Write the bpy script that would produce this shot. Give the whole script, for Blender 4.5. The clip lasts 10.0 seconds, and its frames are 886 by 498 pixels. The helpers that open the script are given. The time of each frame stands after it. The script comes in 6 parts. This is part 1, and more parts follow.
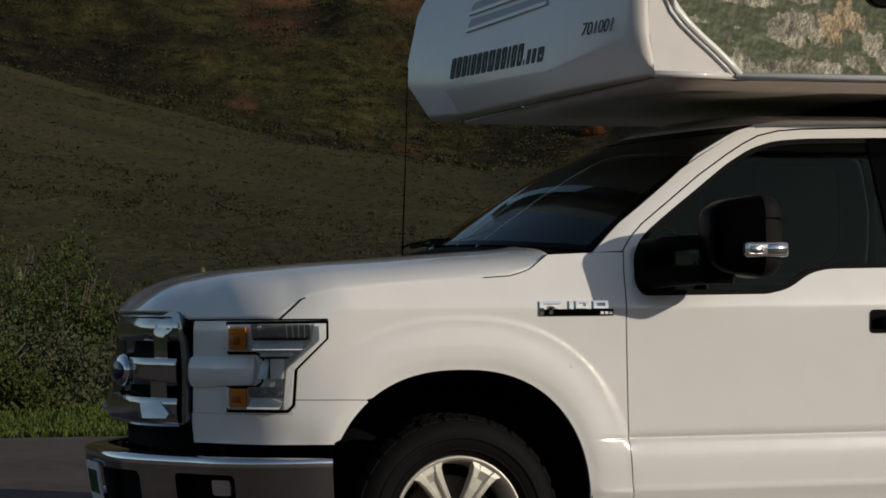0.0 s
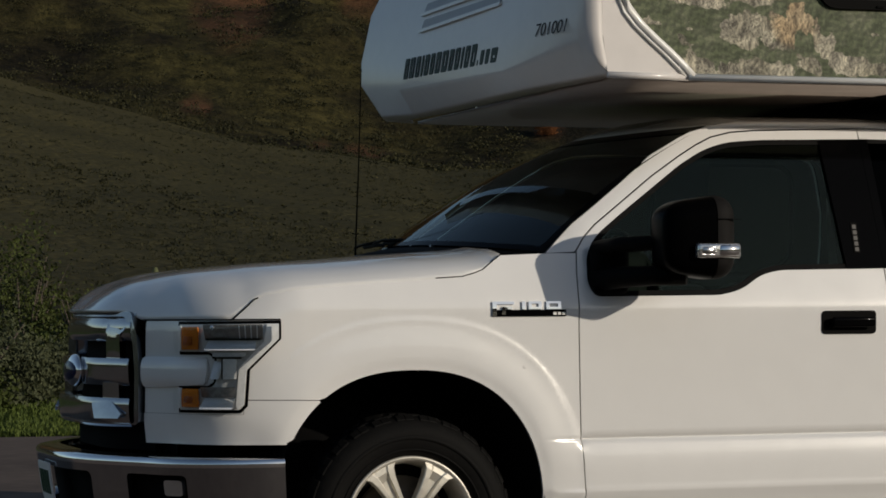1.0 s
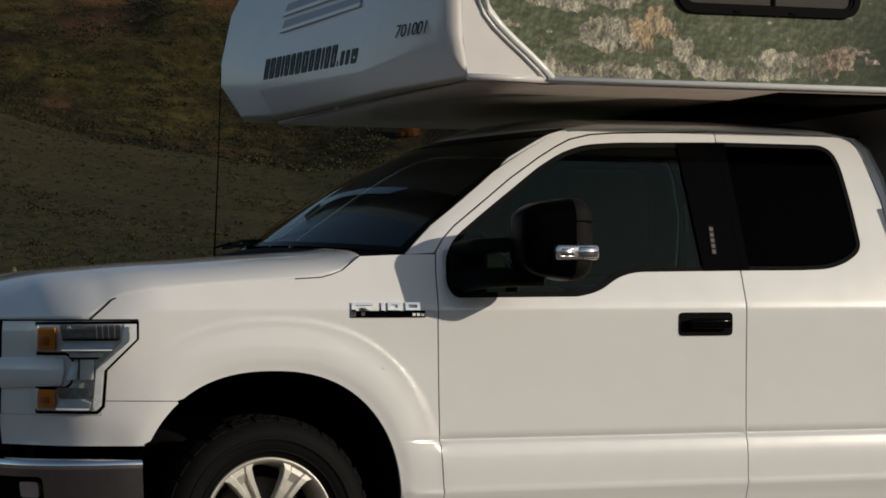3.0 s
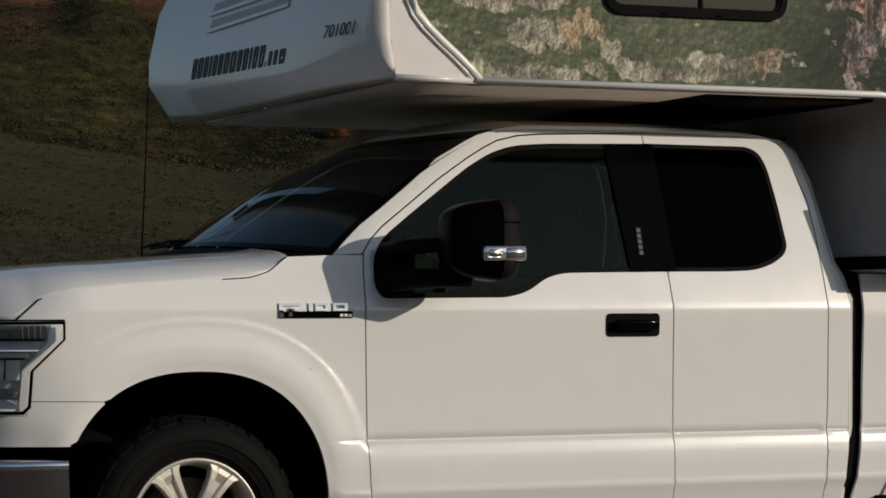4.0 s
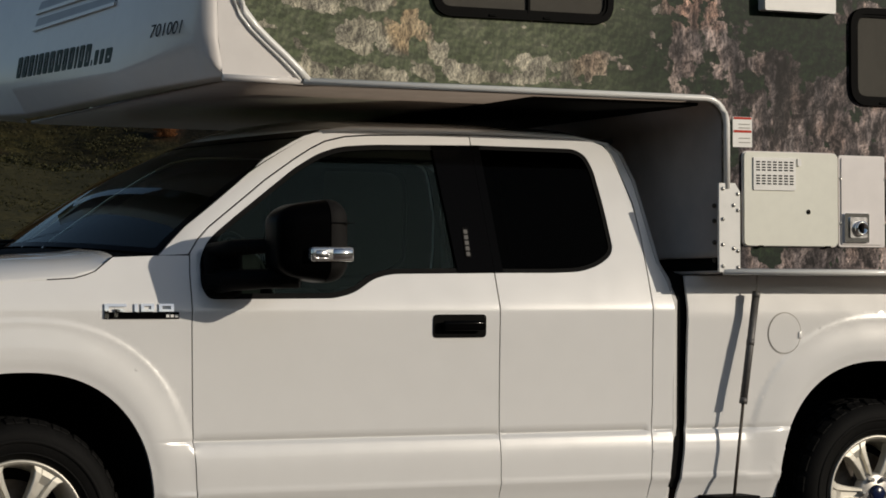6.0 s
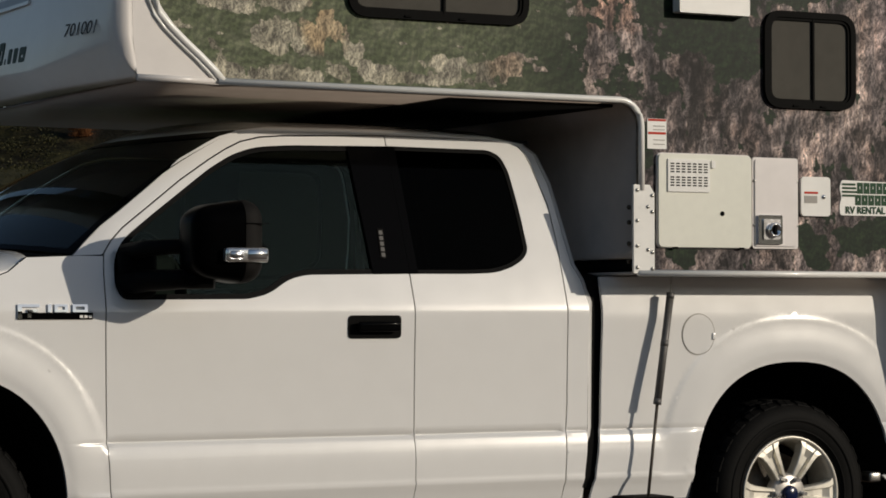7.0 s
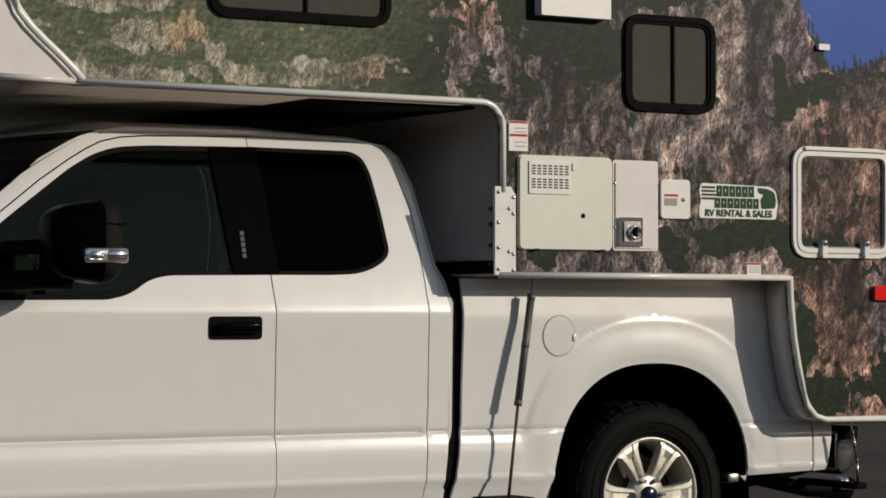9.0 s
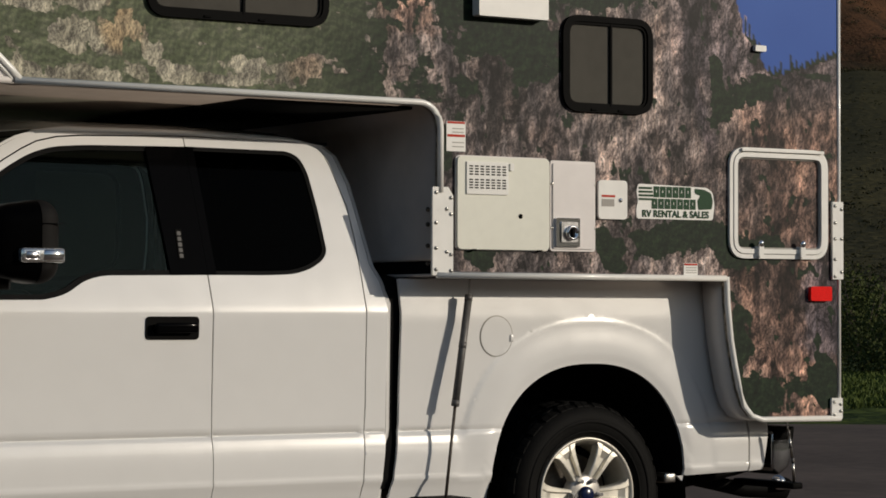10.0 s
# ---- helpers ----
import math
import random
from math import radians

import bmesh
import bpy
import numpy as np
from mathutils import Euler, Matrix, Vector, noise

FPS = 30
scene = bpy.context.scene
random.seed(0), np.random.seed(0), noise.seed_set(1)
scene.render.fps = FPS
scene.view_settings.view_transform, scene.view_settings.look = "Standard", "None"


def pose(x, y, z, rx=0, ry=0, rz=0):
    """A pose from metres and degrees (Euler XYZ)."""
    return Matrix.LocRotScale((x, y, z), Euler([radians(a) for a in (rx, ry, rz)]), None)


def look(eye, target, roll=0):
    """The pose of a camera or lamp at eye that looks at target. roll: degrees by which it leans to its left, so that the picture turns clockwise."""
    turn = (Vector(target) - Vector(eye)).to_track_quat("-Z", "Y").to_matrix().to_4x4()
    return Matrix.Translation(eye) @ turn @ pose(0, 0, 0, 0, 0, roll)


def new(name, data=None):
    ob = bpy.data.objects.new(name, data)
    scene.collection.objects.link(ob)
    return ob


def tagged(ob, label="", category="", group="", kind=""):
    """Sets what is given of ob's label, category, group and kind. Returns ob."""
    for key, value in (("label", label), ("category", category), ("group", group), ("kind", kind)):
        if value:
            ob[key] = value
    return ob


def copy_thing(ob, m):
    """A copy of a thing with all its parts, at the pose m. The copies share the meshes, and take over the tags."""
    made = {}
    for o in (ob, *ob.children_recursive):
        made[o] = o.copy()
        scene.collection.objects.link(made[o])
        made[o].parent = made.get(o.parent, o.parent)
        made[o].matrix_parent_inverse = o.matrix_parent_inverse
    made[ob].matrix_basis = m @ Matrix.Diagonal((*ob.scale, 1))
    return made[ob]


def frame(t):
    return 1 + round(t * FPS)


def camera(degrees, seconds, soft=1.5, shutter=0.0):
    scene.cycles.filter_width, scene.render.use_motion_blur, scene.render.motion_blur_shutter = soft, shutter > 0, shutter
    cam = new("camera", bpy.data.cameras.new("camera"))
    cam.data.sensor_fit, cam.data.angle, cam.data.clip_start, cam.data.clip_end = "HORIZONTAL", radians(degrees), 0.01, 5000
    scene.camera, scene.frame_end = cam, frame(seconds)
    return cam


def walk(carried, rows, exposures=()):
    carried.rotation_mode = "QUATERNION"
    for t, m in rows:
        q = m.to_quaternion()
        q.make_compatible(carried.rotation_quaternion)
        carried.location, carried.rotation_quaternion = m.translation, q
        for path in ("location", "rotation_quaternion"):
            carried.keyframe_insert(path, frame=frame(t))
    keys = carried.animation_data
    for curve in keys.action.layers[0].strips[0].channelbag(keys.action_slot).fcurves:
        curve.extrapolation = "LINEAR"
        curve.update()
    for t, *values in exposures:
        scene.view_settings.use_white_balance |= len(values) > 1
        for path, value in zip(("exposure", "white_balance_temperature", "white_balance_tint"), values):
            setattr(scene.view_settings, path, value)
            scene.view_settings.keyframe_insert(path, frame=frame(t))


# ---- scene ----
cam = camera(19.345, 10.0, soft=1.7)
# A long lens panned on a tripod: t, x, y, z, then the Euler turn in degrees.
ROWS = [
    (0.0, -2.7853, -8.8131, 1.1676, 91.304, 0.521, -17.19),
    (0.5, -2.7843, -8.8134, 1.1676, 91.304, 0.452, -17.655),
    (1.0, -2.7832, -8.8138, 1.1676, 91.305, 0.414, -18.215),
    (1.5, -2.7817, -8.8143, 1.1676, 91.308, 0.44, -18.943),
    (2.0, -2.7802, -8.8148, 1.1676, 91.312, 0.377, -19.689),
    (2.5, -2.7786, -8.8154, 1.1676, 91.308, 0.303, -20.492),
    (4.0, -2.774, -8.8172, 1.1676, 91.318, 0.203, -22.853),
    (4.5, -2.7723, -8.8179, 1.1676, 91.318, 0.174, -23.71),
    (5.0, -2.7705, -8.8188, 1.1677, 91.323, 0.17, -24.646),
    (5.5, -2.7686, -8.8196, 1.1677, 91.327, 0.153, -25.631),
    (6.0, -2.7667, -8.8206, 1.1677, 91.329, 0.131, -26.615),
    (7.5, -2.7616, -8.8233, 1.1677, 91.354, 0.027, -29.329),
    (8.0, -2.7601, -8.8241, 1.1677, 91.359, -0.017, -30.131),
    (8.5, -2.7589, -8.8249, 1.1677, 91.365, -0.035, -30.807),
    (9.0, -2.7576, -8.8256, 1.1678, 91.372, -0.045, -31.484),
    (9.5, -2.7564, -8.8264, 1.1678, 91.376, -0.059, -32.187),
    (10.0, -2.7552, -8.8271, 1.1678, 91.381, -0.088, -32.848),
]
walk(cam, [(t, pose(x, y, z, rx, ry, rz)) for t, x, y, z, rx, ry, rz in ROWS])

# ---- light ----
SUN_TO = Vector((0.65, -0.76, 0.30)).normalized()
world = bpy.data.worlds.new("sky")
scene.world = world
world.use_nodes = True
wn, wl = world.node_tree.nodes, world.node_tree.links
sky = wn.new("ShaderNodeTexSky")
sky.sky_type, sky.sun_disc = "NISHITA", False
sky.sun_elevation = math.asin(SUN_TO.z)
sky.sun_rotation = math.atan2(SUN_TO.x, SUN_TO.y)
sky.air_density, sky.dust_density, sky.ozone_density = 1.0, 0.7, 0.85
wn["Background"].inputs["Strength"].default_value = 0.07
wl.new(sky.outputs[0], wn["Background"].inputs["Color"])
sun_data = bpy.data.lights.new("sun", "SUN")
sun_data.energy, sun_data.angle, sun_data.color = 2.42, radians(0.55), (1.0, 0.892, 0.745)
sun = new("sun", sun_data)
sun.matrix_world = look(SUN_TO * 60, (0, 0, 0))
scene.view_settings.exposure = 0.0


# ---- materials ----
def material(name, color, rough=0.5, metal=0.0, coat=0.0, vary=0.0, scale=30.0, bump=0.0, bump_scale=200.0, spec=0.5, second=None, transmission=0.0, ior=1.45, coat_rough=0.11):
    m = bpy.data.materials.new(name)
    m.use_nodes = True
    n, l = m.node_tree.nodes, m.node_tree.links
    b = n["Principled BSDF"]
    b.inputs["Base Color"].default_value = (*color, 1)
    b.inputs["Roughness"].default_value = rough
    b.inputs["Metallic"].default_value = metal
    b.inputs["Coat Weight"].default_value = coat
    b.inputs["Coat Roughness"].default_value = coat_rough
    b.inputs["Specular IOR Level"].default_value = spec
    b.inputs["Transmission Weight"].default_value = transmission
    b.inputs["IOR"].default_value = ior
    co = n.new("ShaderNodeTexCoord")
    if vary or second:
        big, fine = n.new("ShaderNodeTexNoise"), n.new("ShaderNodeTexNoise")
        big.inputs["Scale"].default_value, big.inputs["Detail"].default_value = scale / 12, 4
        fine.inputs["Scale"].default_value, fine.inputs["Detail"].default_value = scale, 6
        add = n.new("ShaderNodeMath")
        add.operation = "ADD"
        half = n.new("ShaderNodeMath")
        half.operation, half.inputs[1].default_value = "MULTIPLY", 0.5
        ramp = n.new("ShaderNodeValToRGB")
        c2 = second or tuple(c * (1 - vary) for c in color)
        c1 = color if second else tuple(min(1, c * (1 + vary)) for c in color)
        ramp.color_ramp.elements[0].position, ramp.color_ramp.elements[1].position = 0.38, 0.62
        ramp.color_ramp.elements[0].color, ramp.color_ramp.elements[1].color = (*c2, 1), (*c1, 1)
        for t in (big, fine):
            l.new(co.outputs["Object"], t.inputs["Vector"])
        l.new(big.outputs["Fac"], add.inputs[0])
        l.new(fine.outputs["Fac"], add.inputs[1])
        l.new(add.outputs[0], half.inputs[0])
        l.new(half.outputs[0], ramp.inputs[0])
        l.new(ramp.outputs[0], b.inputs["Base Color"])
        rr = n.new("ShaderNodeMapRange")
        rr.inputs["To Min"].default_value, rr.inputs["To Max"].default_value = max(0, rough - 0.06), min(1, rough + 0.06)
        l.new(fine.outputs["Fac"], rr.inputs["Value"])
        l.new(rr.outputs[0], b.inputs["Roughness"])
    if bump:
        bn, bp = n.new("ShaderNodeTexNoise"), n.new("ShaderNodeBump")
        bn.inputs["Scale"].default_value, bn.inputs["Detail"].default_value = bump_scale, 4
        bp.inputs["Strength"].default_value, bp.inputs["Distance"].default_value = bump, 0.004
        l.new(co.outputs["Object"], bn.inputs["Vector"])
        l.new(bn.outputs["Fac"], bp.inputs["Height"])
        l.new(bp.outputs["Normal"], b.inputs["Normal"])
    return m


PAINT = material("white_car_paint", (0.78, 0.775, 0.76), 0.24, coat=1.0, vary=0.012, scale=9, coat_rough=0.05, spec=0.75)
FIBRE = material("white_fibreglass", (0.74, 0.705, 0.675), 0.32, coat=0.35, vary=0.03, scale=14, bump=0.03, bump_scale=12)
# Darker and warmer than FIBRE: shade and hood bounce painted into the colour.
SHADED_BELLY = material("shade_toned_underside", (0.50, 0.43, 0.38), 0.42, coat=0.12, vary=0.08, scale=10)
TRIM = material("white_enamel_trim", (0.84, 0.83, 0.79), 0.3, coat=0.3, vary=0.03, scale=20)
CREAM = material("cream_plastic", (0.72, 0.72, 0.63), 0.42, vary=0.03, scale=25)
PALE = material("pale_grey_door", (0.73, 0.69, 0.67), 0.4, vary=0.03, scale=20)
CHROME = material("chrome", (0.86, 0.86, 0.87), 0.07, metal=1.0)
DULL_CHROME = material("dull_chrome", (0.55, 0.55, 0.56), 0.22, metal=1.0, vary=0.1, scale=60)
DARK_CHROME = material("smoked_chrome", (0.10, 0.095, 0.09), 0.2, metal=0.9, vary=0.15, scale=40)
ALLOY = material("machined_alloy", (0.71, 0.68, 0.60), 0.40, metal=0.55, vary=0.05, scale=50)
ALLOY_GREY = material("painted_alloy", (0.42, 0.40, 0.37), 0.4, metal=0.5, vary=0.1, scale=60)
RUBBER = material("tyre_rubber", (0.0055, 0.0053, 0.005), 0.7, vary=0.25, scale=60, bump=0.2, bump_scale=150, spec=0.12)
BLACK = material("black_plastic", (0.0035, 0.0034, 0.0033), 0.6, vary=0.2, scale=60, bump=0.12, bump_scale=400, spec=0.05)
GLOSS_BLACK = material("gloss_black", (0.002, 0.002, 0.0022), 0.08, spec=0.05)
MIRROR_BLACK = material("black_mirror_cap", (0.0012, 0.0012, 0.0013), 0.3, spec=0.02)
GRILLE_CHROME = material("smoky_chrome", (0.42, 0.43, 0.45), 0.10, metal=1.0, vary=0.06, scale=40)
KEY_GREY = material("worn_grey_keys", (0.045, 0.042, 0.040), 0.5, vary=0.1)
MIRROR_GREY = material("textured_grey_plastic", (0.008, 0.0073, 0.0068), 0.7, vary=0.2, scale=60, bump=0.15, bump_scale=300, spec=0.15)
DARK = material("dark_cavity", (0.006, 0.006, 0.006), 0.9, vary=0.2, spec=0.1)
LINER = material("wheel_arch_liner", (0.003, 0.003, 0.0032), 0.85, vary=0.3, scale=30, spec=0.2)
STEEL = material("dusty_dark_steel", (0.10, 0.085, 0.07), 0.5, metal=0.4, vary=0.25, scale=40)
ROD_GREY = material("grey_zinc_rod", (0.13, 0.125, 0.12), 0.5, metal=0.3, vary=0.15, scale=60)
BOLT = material("zinc_bolt", (0.5, 0.49, 0.46), 0.3, metal=1.0)
AMBER = material("amber_lens", (0.75, 0.22, 0.015), 0.15, coat=0.5, vary=0.1, scale=160)
REFLECTOR = material("lamp_reflector", (0.80, 0.80, 0.78), 0.16, metal=0.85, vary=0.10, scale=90)
RED = material("red_lens", (0.85, 0.01, 0.008), 0.15, coat=0.5, vary=0.1, scale=120)
RED_INK = material("red_ink", (0.5, 0.04, 0.02), 0.5, vary=0.05, spec=0.15)
GREY_INK = material("grey_ink", (0.38, 0.36, 0.33), 0.5, vary=0.05, spec=0.15)
DARK_INK = material("dark_green_ink", (0.018, 0.035, 0.025), 0.5, vary=0.1, spec=0.15)
UNIT_INK = material("faded_black_ink", (0.06, 0.06, 0.058), 0.5, vary=0.1, spec=0.15)
GREEN_INK = material("green_ink", (0.012, 0.055, 0.022), 0.45, vary=0.1, spec=0.15)
STICKER = material("white_sticker", (0.82, 0.81, 0.77), 0.45, vary=0.03)
BLUE_DARK = material("dark_blue_enamel", (0.006, 0.012, 0.05), 0.2)
GROOVE = material("shaded_recess", (0.30, 0.30, 0.33), 0.4, vary=0.05)
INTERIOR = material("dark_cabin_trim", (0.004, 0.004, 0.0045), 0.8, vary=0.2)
GAP = material("black_weatherstrip", (0.003, 0.003, 0.003), 0.7, vary=0.1, spec=0.12)


def thin_glass(name, tint, gloss=0.02, ior=1.45, sheen=(0.95, 1.0, 0.98)):
    # a thin pane: tinted see-through with a mirror-like gloss on top
    m = bpy.data.materials.new(name)
    m.use_nodes = True
    n, l = m.node_tree.nodes, m.node_tree.links
    n.remove(n["Principled BSDF"])
    tr, gl, mix, fr = n.new("ShaderNodeBsdfTransparent"), n.new("ShaderNodeBsdfGlossy"), n.new("ShaderNodeMixShader"), n.new("ShaderNodeFresnel")
    fr.inputs["IOR"].default_value = ior
    tr.inputs["Color"].default_value = (*tint, 1)
    gl.inputs["Roughness"].default_value = gloss
    gl.inputs["Color"].default_value = (*sheen, 1)
    l.new(fr.outputs[0], mix.inputs[0])
    l.new(tr.outputs[0], mix.inputs[1])
    l.new(gl.outputs[0], mix.inputs[2])
    l.new(mix.outputs[0], n["Material Output"].inputs["Surface"])
    return m


SCREEN_GLASS = thin_glass("windscreen_glass", (0.50, 0.60, 0.51), 0.02)
DOOR_GLASS = thin_glass("door_glass", (0.55, 0.66, 0.60), 0.02, 1.42, (0.62, 0.80, 0.68))
PRIVACY_GLASS = thin_glass("privacy_glass", (0.03, 0.03, 0.03), 0.03, 1.10)
LAMP_GLASS = thin_glass("lamp_lens", (0.95, 0.96, 0.97), 0.01)
CAMPER_GLASS = thin_glass("camper_window_glass", (0.86, 0.85, 0.82), 0.05, 1.2)


# ---- mesh helpers ----
def part(name, bm, mat, parent, label="", smooth=True, kind=""):
    me = bpy.data.meshes.new(name)
    bm.normal_update()
    bm.to_mesh(me)
    bm.free()
    for p in me.polygons:
        p.use_smooth = smooth
    me.materials.append(mat)
    ob = new(name, me)
    if parent:
        ob.parent = parent
    return tagged(ob, label, kind=kind)


def empty(name, at=(0, 0, 0), **tags):
    ob = new(name)
    ob.empty_display_size = 0.2
    ob.location = at
    return tagged(ob, **tags)


def box(bm, lo, hi, bevel=0.0, seg=2):
    r = bmesh.ops.create_cube(bm, size=1.0)
    vs = r["verts"]
    c = [(a + b) / 2 for a, b in zip(lo, hi)]
    s = [abs(b - a) for a, b in zip(lo, hi)]
    for v in vs:
        v.co = Vector((c[0] + v.co.x * s[0], c[1] + v.co.y * s[1], c[2] + v.co.z * s[2]))
    if bevel:
        es = {e for v in vs for e in v.link_edges}
        bmesh.ops.bevel(bm, geom=list(es), offset=bevel, segments=seg, affect="EDGES", profile=0.5)
    return bm


def tube(bm, pts, radius, n=10, closed=False):
    """A round bar along pts; radius may be a list."""
    pts = [Vector(p) for p in pts]
    rings = []
    for i, p in enumerate(pts):
        a = pts[i - 1] if (i or closed) else p
        b = pts[(i + 1) % len(pts)] if (i + 1 < len(pts) or closed) else p
        d = (b - a).normalized()
        side = d.cross(Vector((0, 0, 1)) if abs(d.z) < 0.9 else Vector((0, 1, 0))).normalized()
        up = side.cross(d)
        r = radius[i] if isinstance(radius, (list, tuple)) else radius
        rings.append([bm.verts.new(p + (side * math.cos(2 * math.pi * k / n) + up * math.sin(2 * math.pi * k / n)) * r) for k in range(n)])
    for i in range(len(rings) if closed else len(rings) - 1):
        a, b = rings[i], rings[(i + 1) % len(rings)]
        for k in range(n):
            bm.faces.new((a[k], a[(k + 1) % n], b[(k + 1) % n], b[k]))
    if not closed:
        bm.faces.new(rings[0][::-1])
        bm.faces.new(rings[-1])
    return bm


def lathe(bm, prof, axis_y=0.0, n=64, start=0.0):
    """Turn (radius, y) pairs about the y axis."""
    rings = []
    for r, y in prof:
        rings.append([bm.verts.new((r * math.cos(2 * math.pi * k / n + start), y, r * math.sin(2 * math.pi * k / n + start))) for k in range(n)])
    for a, b in zip(rings, rings[1:]):
        for k in range(n):
            bm.faces.new((a[k], b[k], b[(k + 1) % n], a[(k + 1) % n]))
    return bm


def rounded(poly, radius, n=5):
    """The polygon with its corners rounded; radius is one number or one a corner."""
    out = []
    m = len(poly)
    for i, p in enumerate(poly):
        r = radius[i] if isinstance(radius, (list, tuple)) else radius
        p, a, b = Vector(p), Vector(poly[i - 1]), Vector(poly[(i + 1) % m])
        if r <= 0:
            out.append(tuple(p))
            continue
        da, db = (a - p), (b - p)
        k = min(r, da.length * 0.48, db.length * 0.48)
        p0, p1 = p + da.normalized() * k, p + db.normalized() * k
        for j in range(n + 1):
            t = j / n
            out.append(tuple(p0 * (1 - t) ** 2 + p * 2 * t * (1 - t) + p1 * t * t))
    return out


def dense(loop, step):
    out = []
    for i, p in enumerate(loop):
        q = loop[(i + 1) % len(loop)]
        d = math.hypot(q[0] - p[0], q[1] - p[1])
        k = max(1, math.ceil(d / step))
        for j in range(k):
            out.append((p[0] + (q[0] - p[0]) * j / k, p[1] + (q[1] - p[1]) * j / k))
    return out


def inside(px, pz, loop):
    r = np.zeros(len(px), bool)
    for i, (x0, z0) in enumerate(loop):
        x1, z1 = loop[(i + 1) % len(loop)]
        if z0 == z1:
            continue
        c = (pz < z0) != (pz < z1)
        r ^= c & (px < (x1 - x0) * (pz - z0) / (z1 - z0) + x0)
    return r


def shrink(loop, d):
    """Pull a loop inwards by d."""
    area = sum(a[0] * b[1] - b[0] * a[1] for a, b in zip(loop, loop[1:] + loop[:1]))
    s = 1 if area > 0 else -1
    out = []
    for i, p in enumerate(loop):
        a, b = Vector(loop[i - 1]), Vector(loop[(i + 1) % len(loop)])
        t = b - a
        if t.length < 1e-9:
            out.append(p)
            continue
        t.normalize()
        out.append((p[0] - t.y * d * s, p[1] + t.x * d * s))
    return out


def sheet(loops, surf, thick=0.012, step=0.035, off=0.0, edge=None, creases=(), lines=()):
    """A panel cut to the first loop, with the other loops as holes, laid on surf(u, z, off) with a thickness inwards."""
    from mathutils.geometry import delaunay_2d_cdt
    loops = [dense(lp, edge or step) for lp in loops]
    pts, edges = [], []
    for lp in loops:
        k = len(pts)
        pts += lp
        edges += [(k + i, k + (i + 1) % len(lp)) for i in range(len(lp))]
    for line in lines:       # creases that run across the panel
        ok = inside(np.array([p[0] for p in line]), np.array([p[1] for p in line]), loops[0])
        for i in range(len(line)):
            if ok[i]:
                pts.append(line[i])
                if i and ok[i - 1]:
                    edges.append((len(pts) - 2, len(pts) - 1))
    arr = np.array(pts)
    lo, hi = arr.min(0), arr.max(0)
    zrow = [z for z in np.arange(lo[1] + step * 0.5, hi[1], step) if all(abs(z - c) > 0.3 * step for c in creases)] + [c for c in creases if lo[1] < c < hi[1]]
    gu, gz = np.meshgrid(np.arange(lo[0] + step * 0.5, hi[0], step), np.array(sorted(zrow)))
    gu, gz = gu.ravel(), gz.ravel()
    ok = inside(gu, gz, loops[0])
    for lp in loops[1:]:
        ok &= ~inside(gu, gz, lp)
    gu, gz = gu[ok], gz[ok]
    if len(gu):
        d = np.min((gu[:, None] - arr[None, :, 0]) ** 2 + (gz[:, None] - arr[None, :, 1]) ** 2, axis=1)
        far = d > ((0.4 if not creases else 0.15) * step) ** 2
        gu, gz = gu[far], gz[far]
    allp = [Vector(p) for p in pts] + [Vector((a, b)) for a, b in zip(gu, gz)]
    v, e, f, _, _, _ = delaunay_2d_cdt(allp, edges, [], 2, 1e-6)
    holes = loops[1:]
    cen = np.array([[sum(v[i].x for i in t) / 3, sum(v[i].y for i in t) / 3] for t in f])
    keep = inside(cen[:, 0], cen[:, 1], loops[0])
    for lp in holes:
        keep &= ~inside(cen[:, 0], cen[:, 1], lp)
    if not thick:
        bm = bmesh.new()
        top = [bm.verts.new(surf(p.x, p.y, off)) for p in v]
        for t, k in zip(f, keep):
            if k:
                bm.faces.new([top[i] for i in t])
        for x in [x for x in bm.verts if not x.link_faces]:
            bm.verts.remove(x)
        bm.normal_update()
        c = v[f[0][0]]
        out = Vector(surf(c.x, c.y, off + 0.01)) - Vector(surf(c.x, c.y, off))
        if sum(fc.normal.dot(out) for fc in bm.faces) < 0:
            bmesh.ops.reverse_faces(bm, faces=bm.faces[:])
        return bm
    bm = bmesh.new()
    top = [bm.verts.new(surf(p.x, p.y, off)) for p in v]
    bot = [bm.verts.new(surf(p.x, p.y, off - thick)) for p in v]
    for t, k in zip(f, keep):
        if k:
            bm.faces.new([top[i] for i in t])
            bm.faces.new([bot[i] for i in t[::-1]])
    bm.verts.index_update()
    n = len(v)
    rim = [x for x in bm.edges if x.is_boundary and x.verts[0].index < n and x.verts[1].index < n]
    bm.verts.ensure_lookup_table()
    for ed in rim:
        a, b = ed.verts[0].index, ed.verts[1].index
        try:
            bm.faces.new((bm.verts[a], bm.verts[b], bm.verts[b + n], bm.verts[a + n]))
        except ValueError:
            continue
        ed.smooth = False
    for ed in bm.edges:
        if ed.verts[0].index >= n and ed.verts[1].index >= n and len(ed.link_faces) == 2 and any(len(fc.verts) == 4 for fc in ed.link_faces):
            ed.smooth = False
    for x in [x for x in bm.verts if not x.link_faces]:
        bm.verts.remove(x)
    bmesh.ops.recalc_face_normals(bm, faces=bm.faces[:])
    return bm


def flat_y(y):
    """A plane facing the camera's side at that depth."""
    return lambda u, z, off=0.0: (u, y - off, z)


def rect(u0, z0, u1, z1):
    return [(u0, z0), (u1, z0), (u1, z1), (u0, z1)]


def lerp(x, xs, ys):
    return float(np.interp(x, xs, ys))


def smooth01(a, b, x):
    t = min(1, max(0, (x - a) / (b - a)))
    return t * t * (3 - 2 * t)


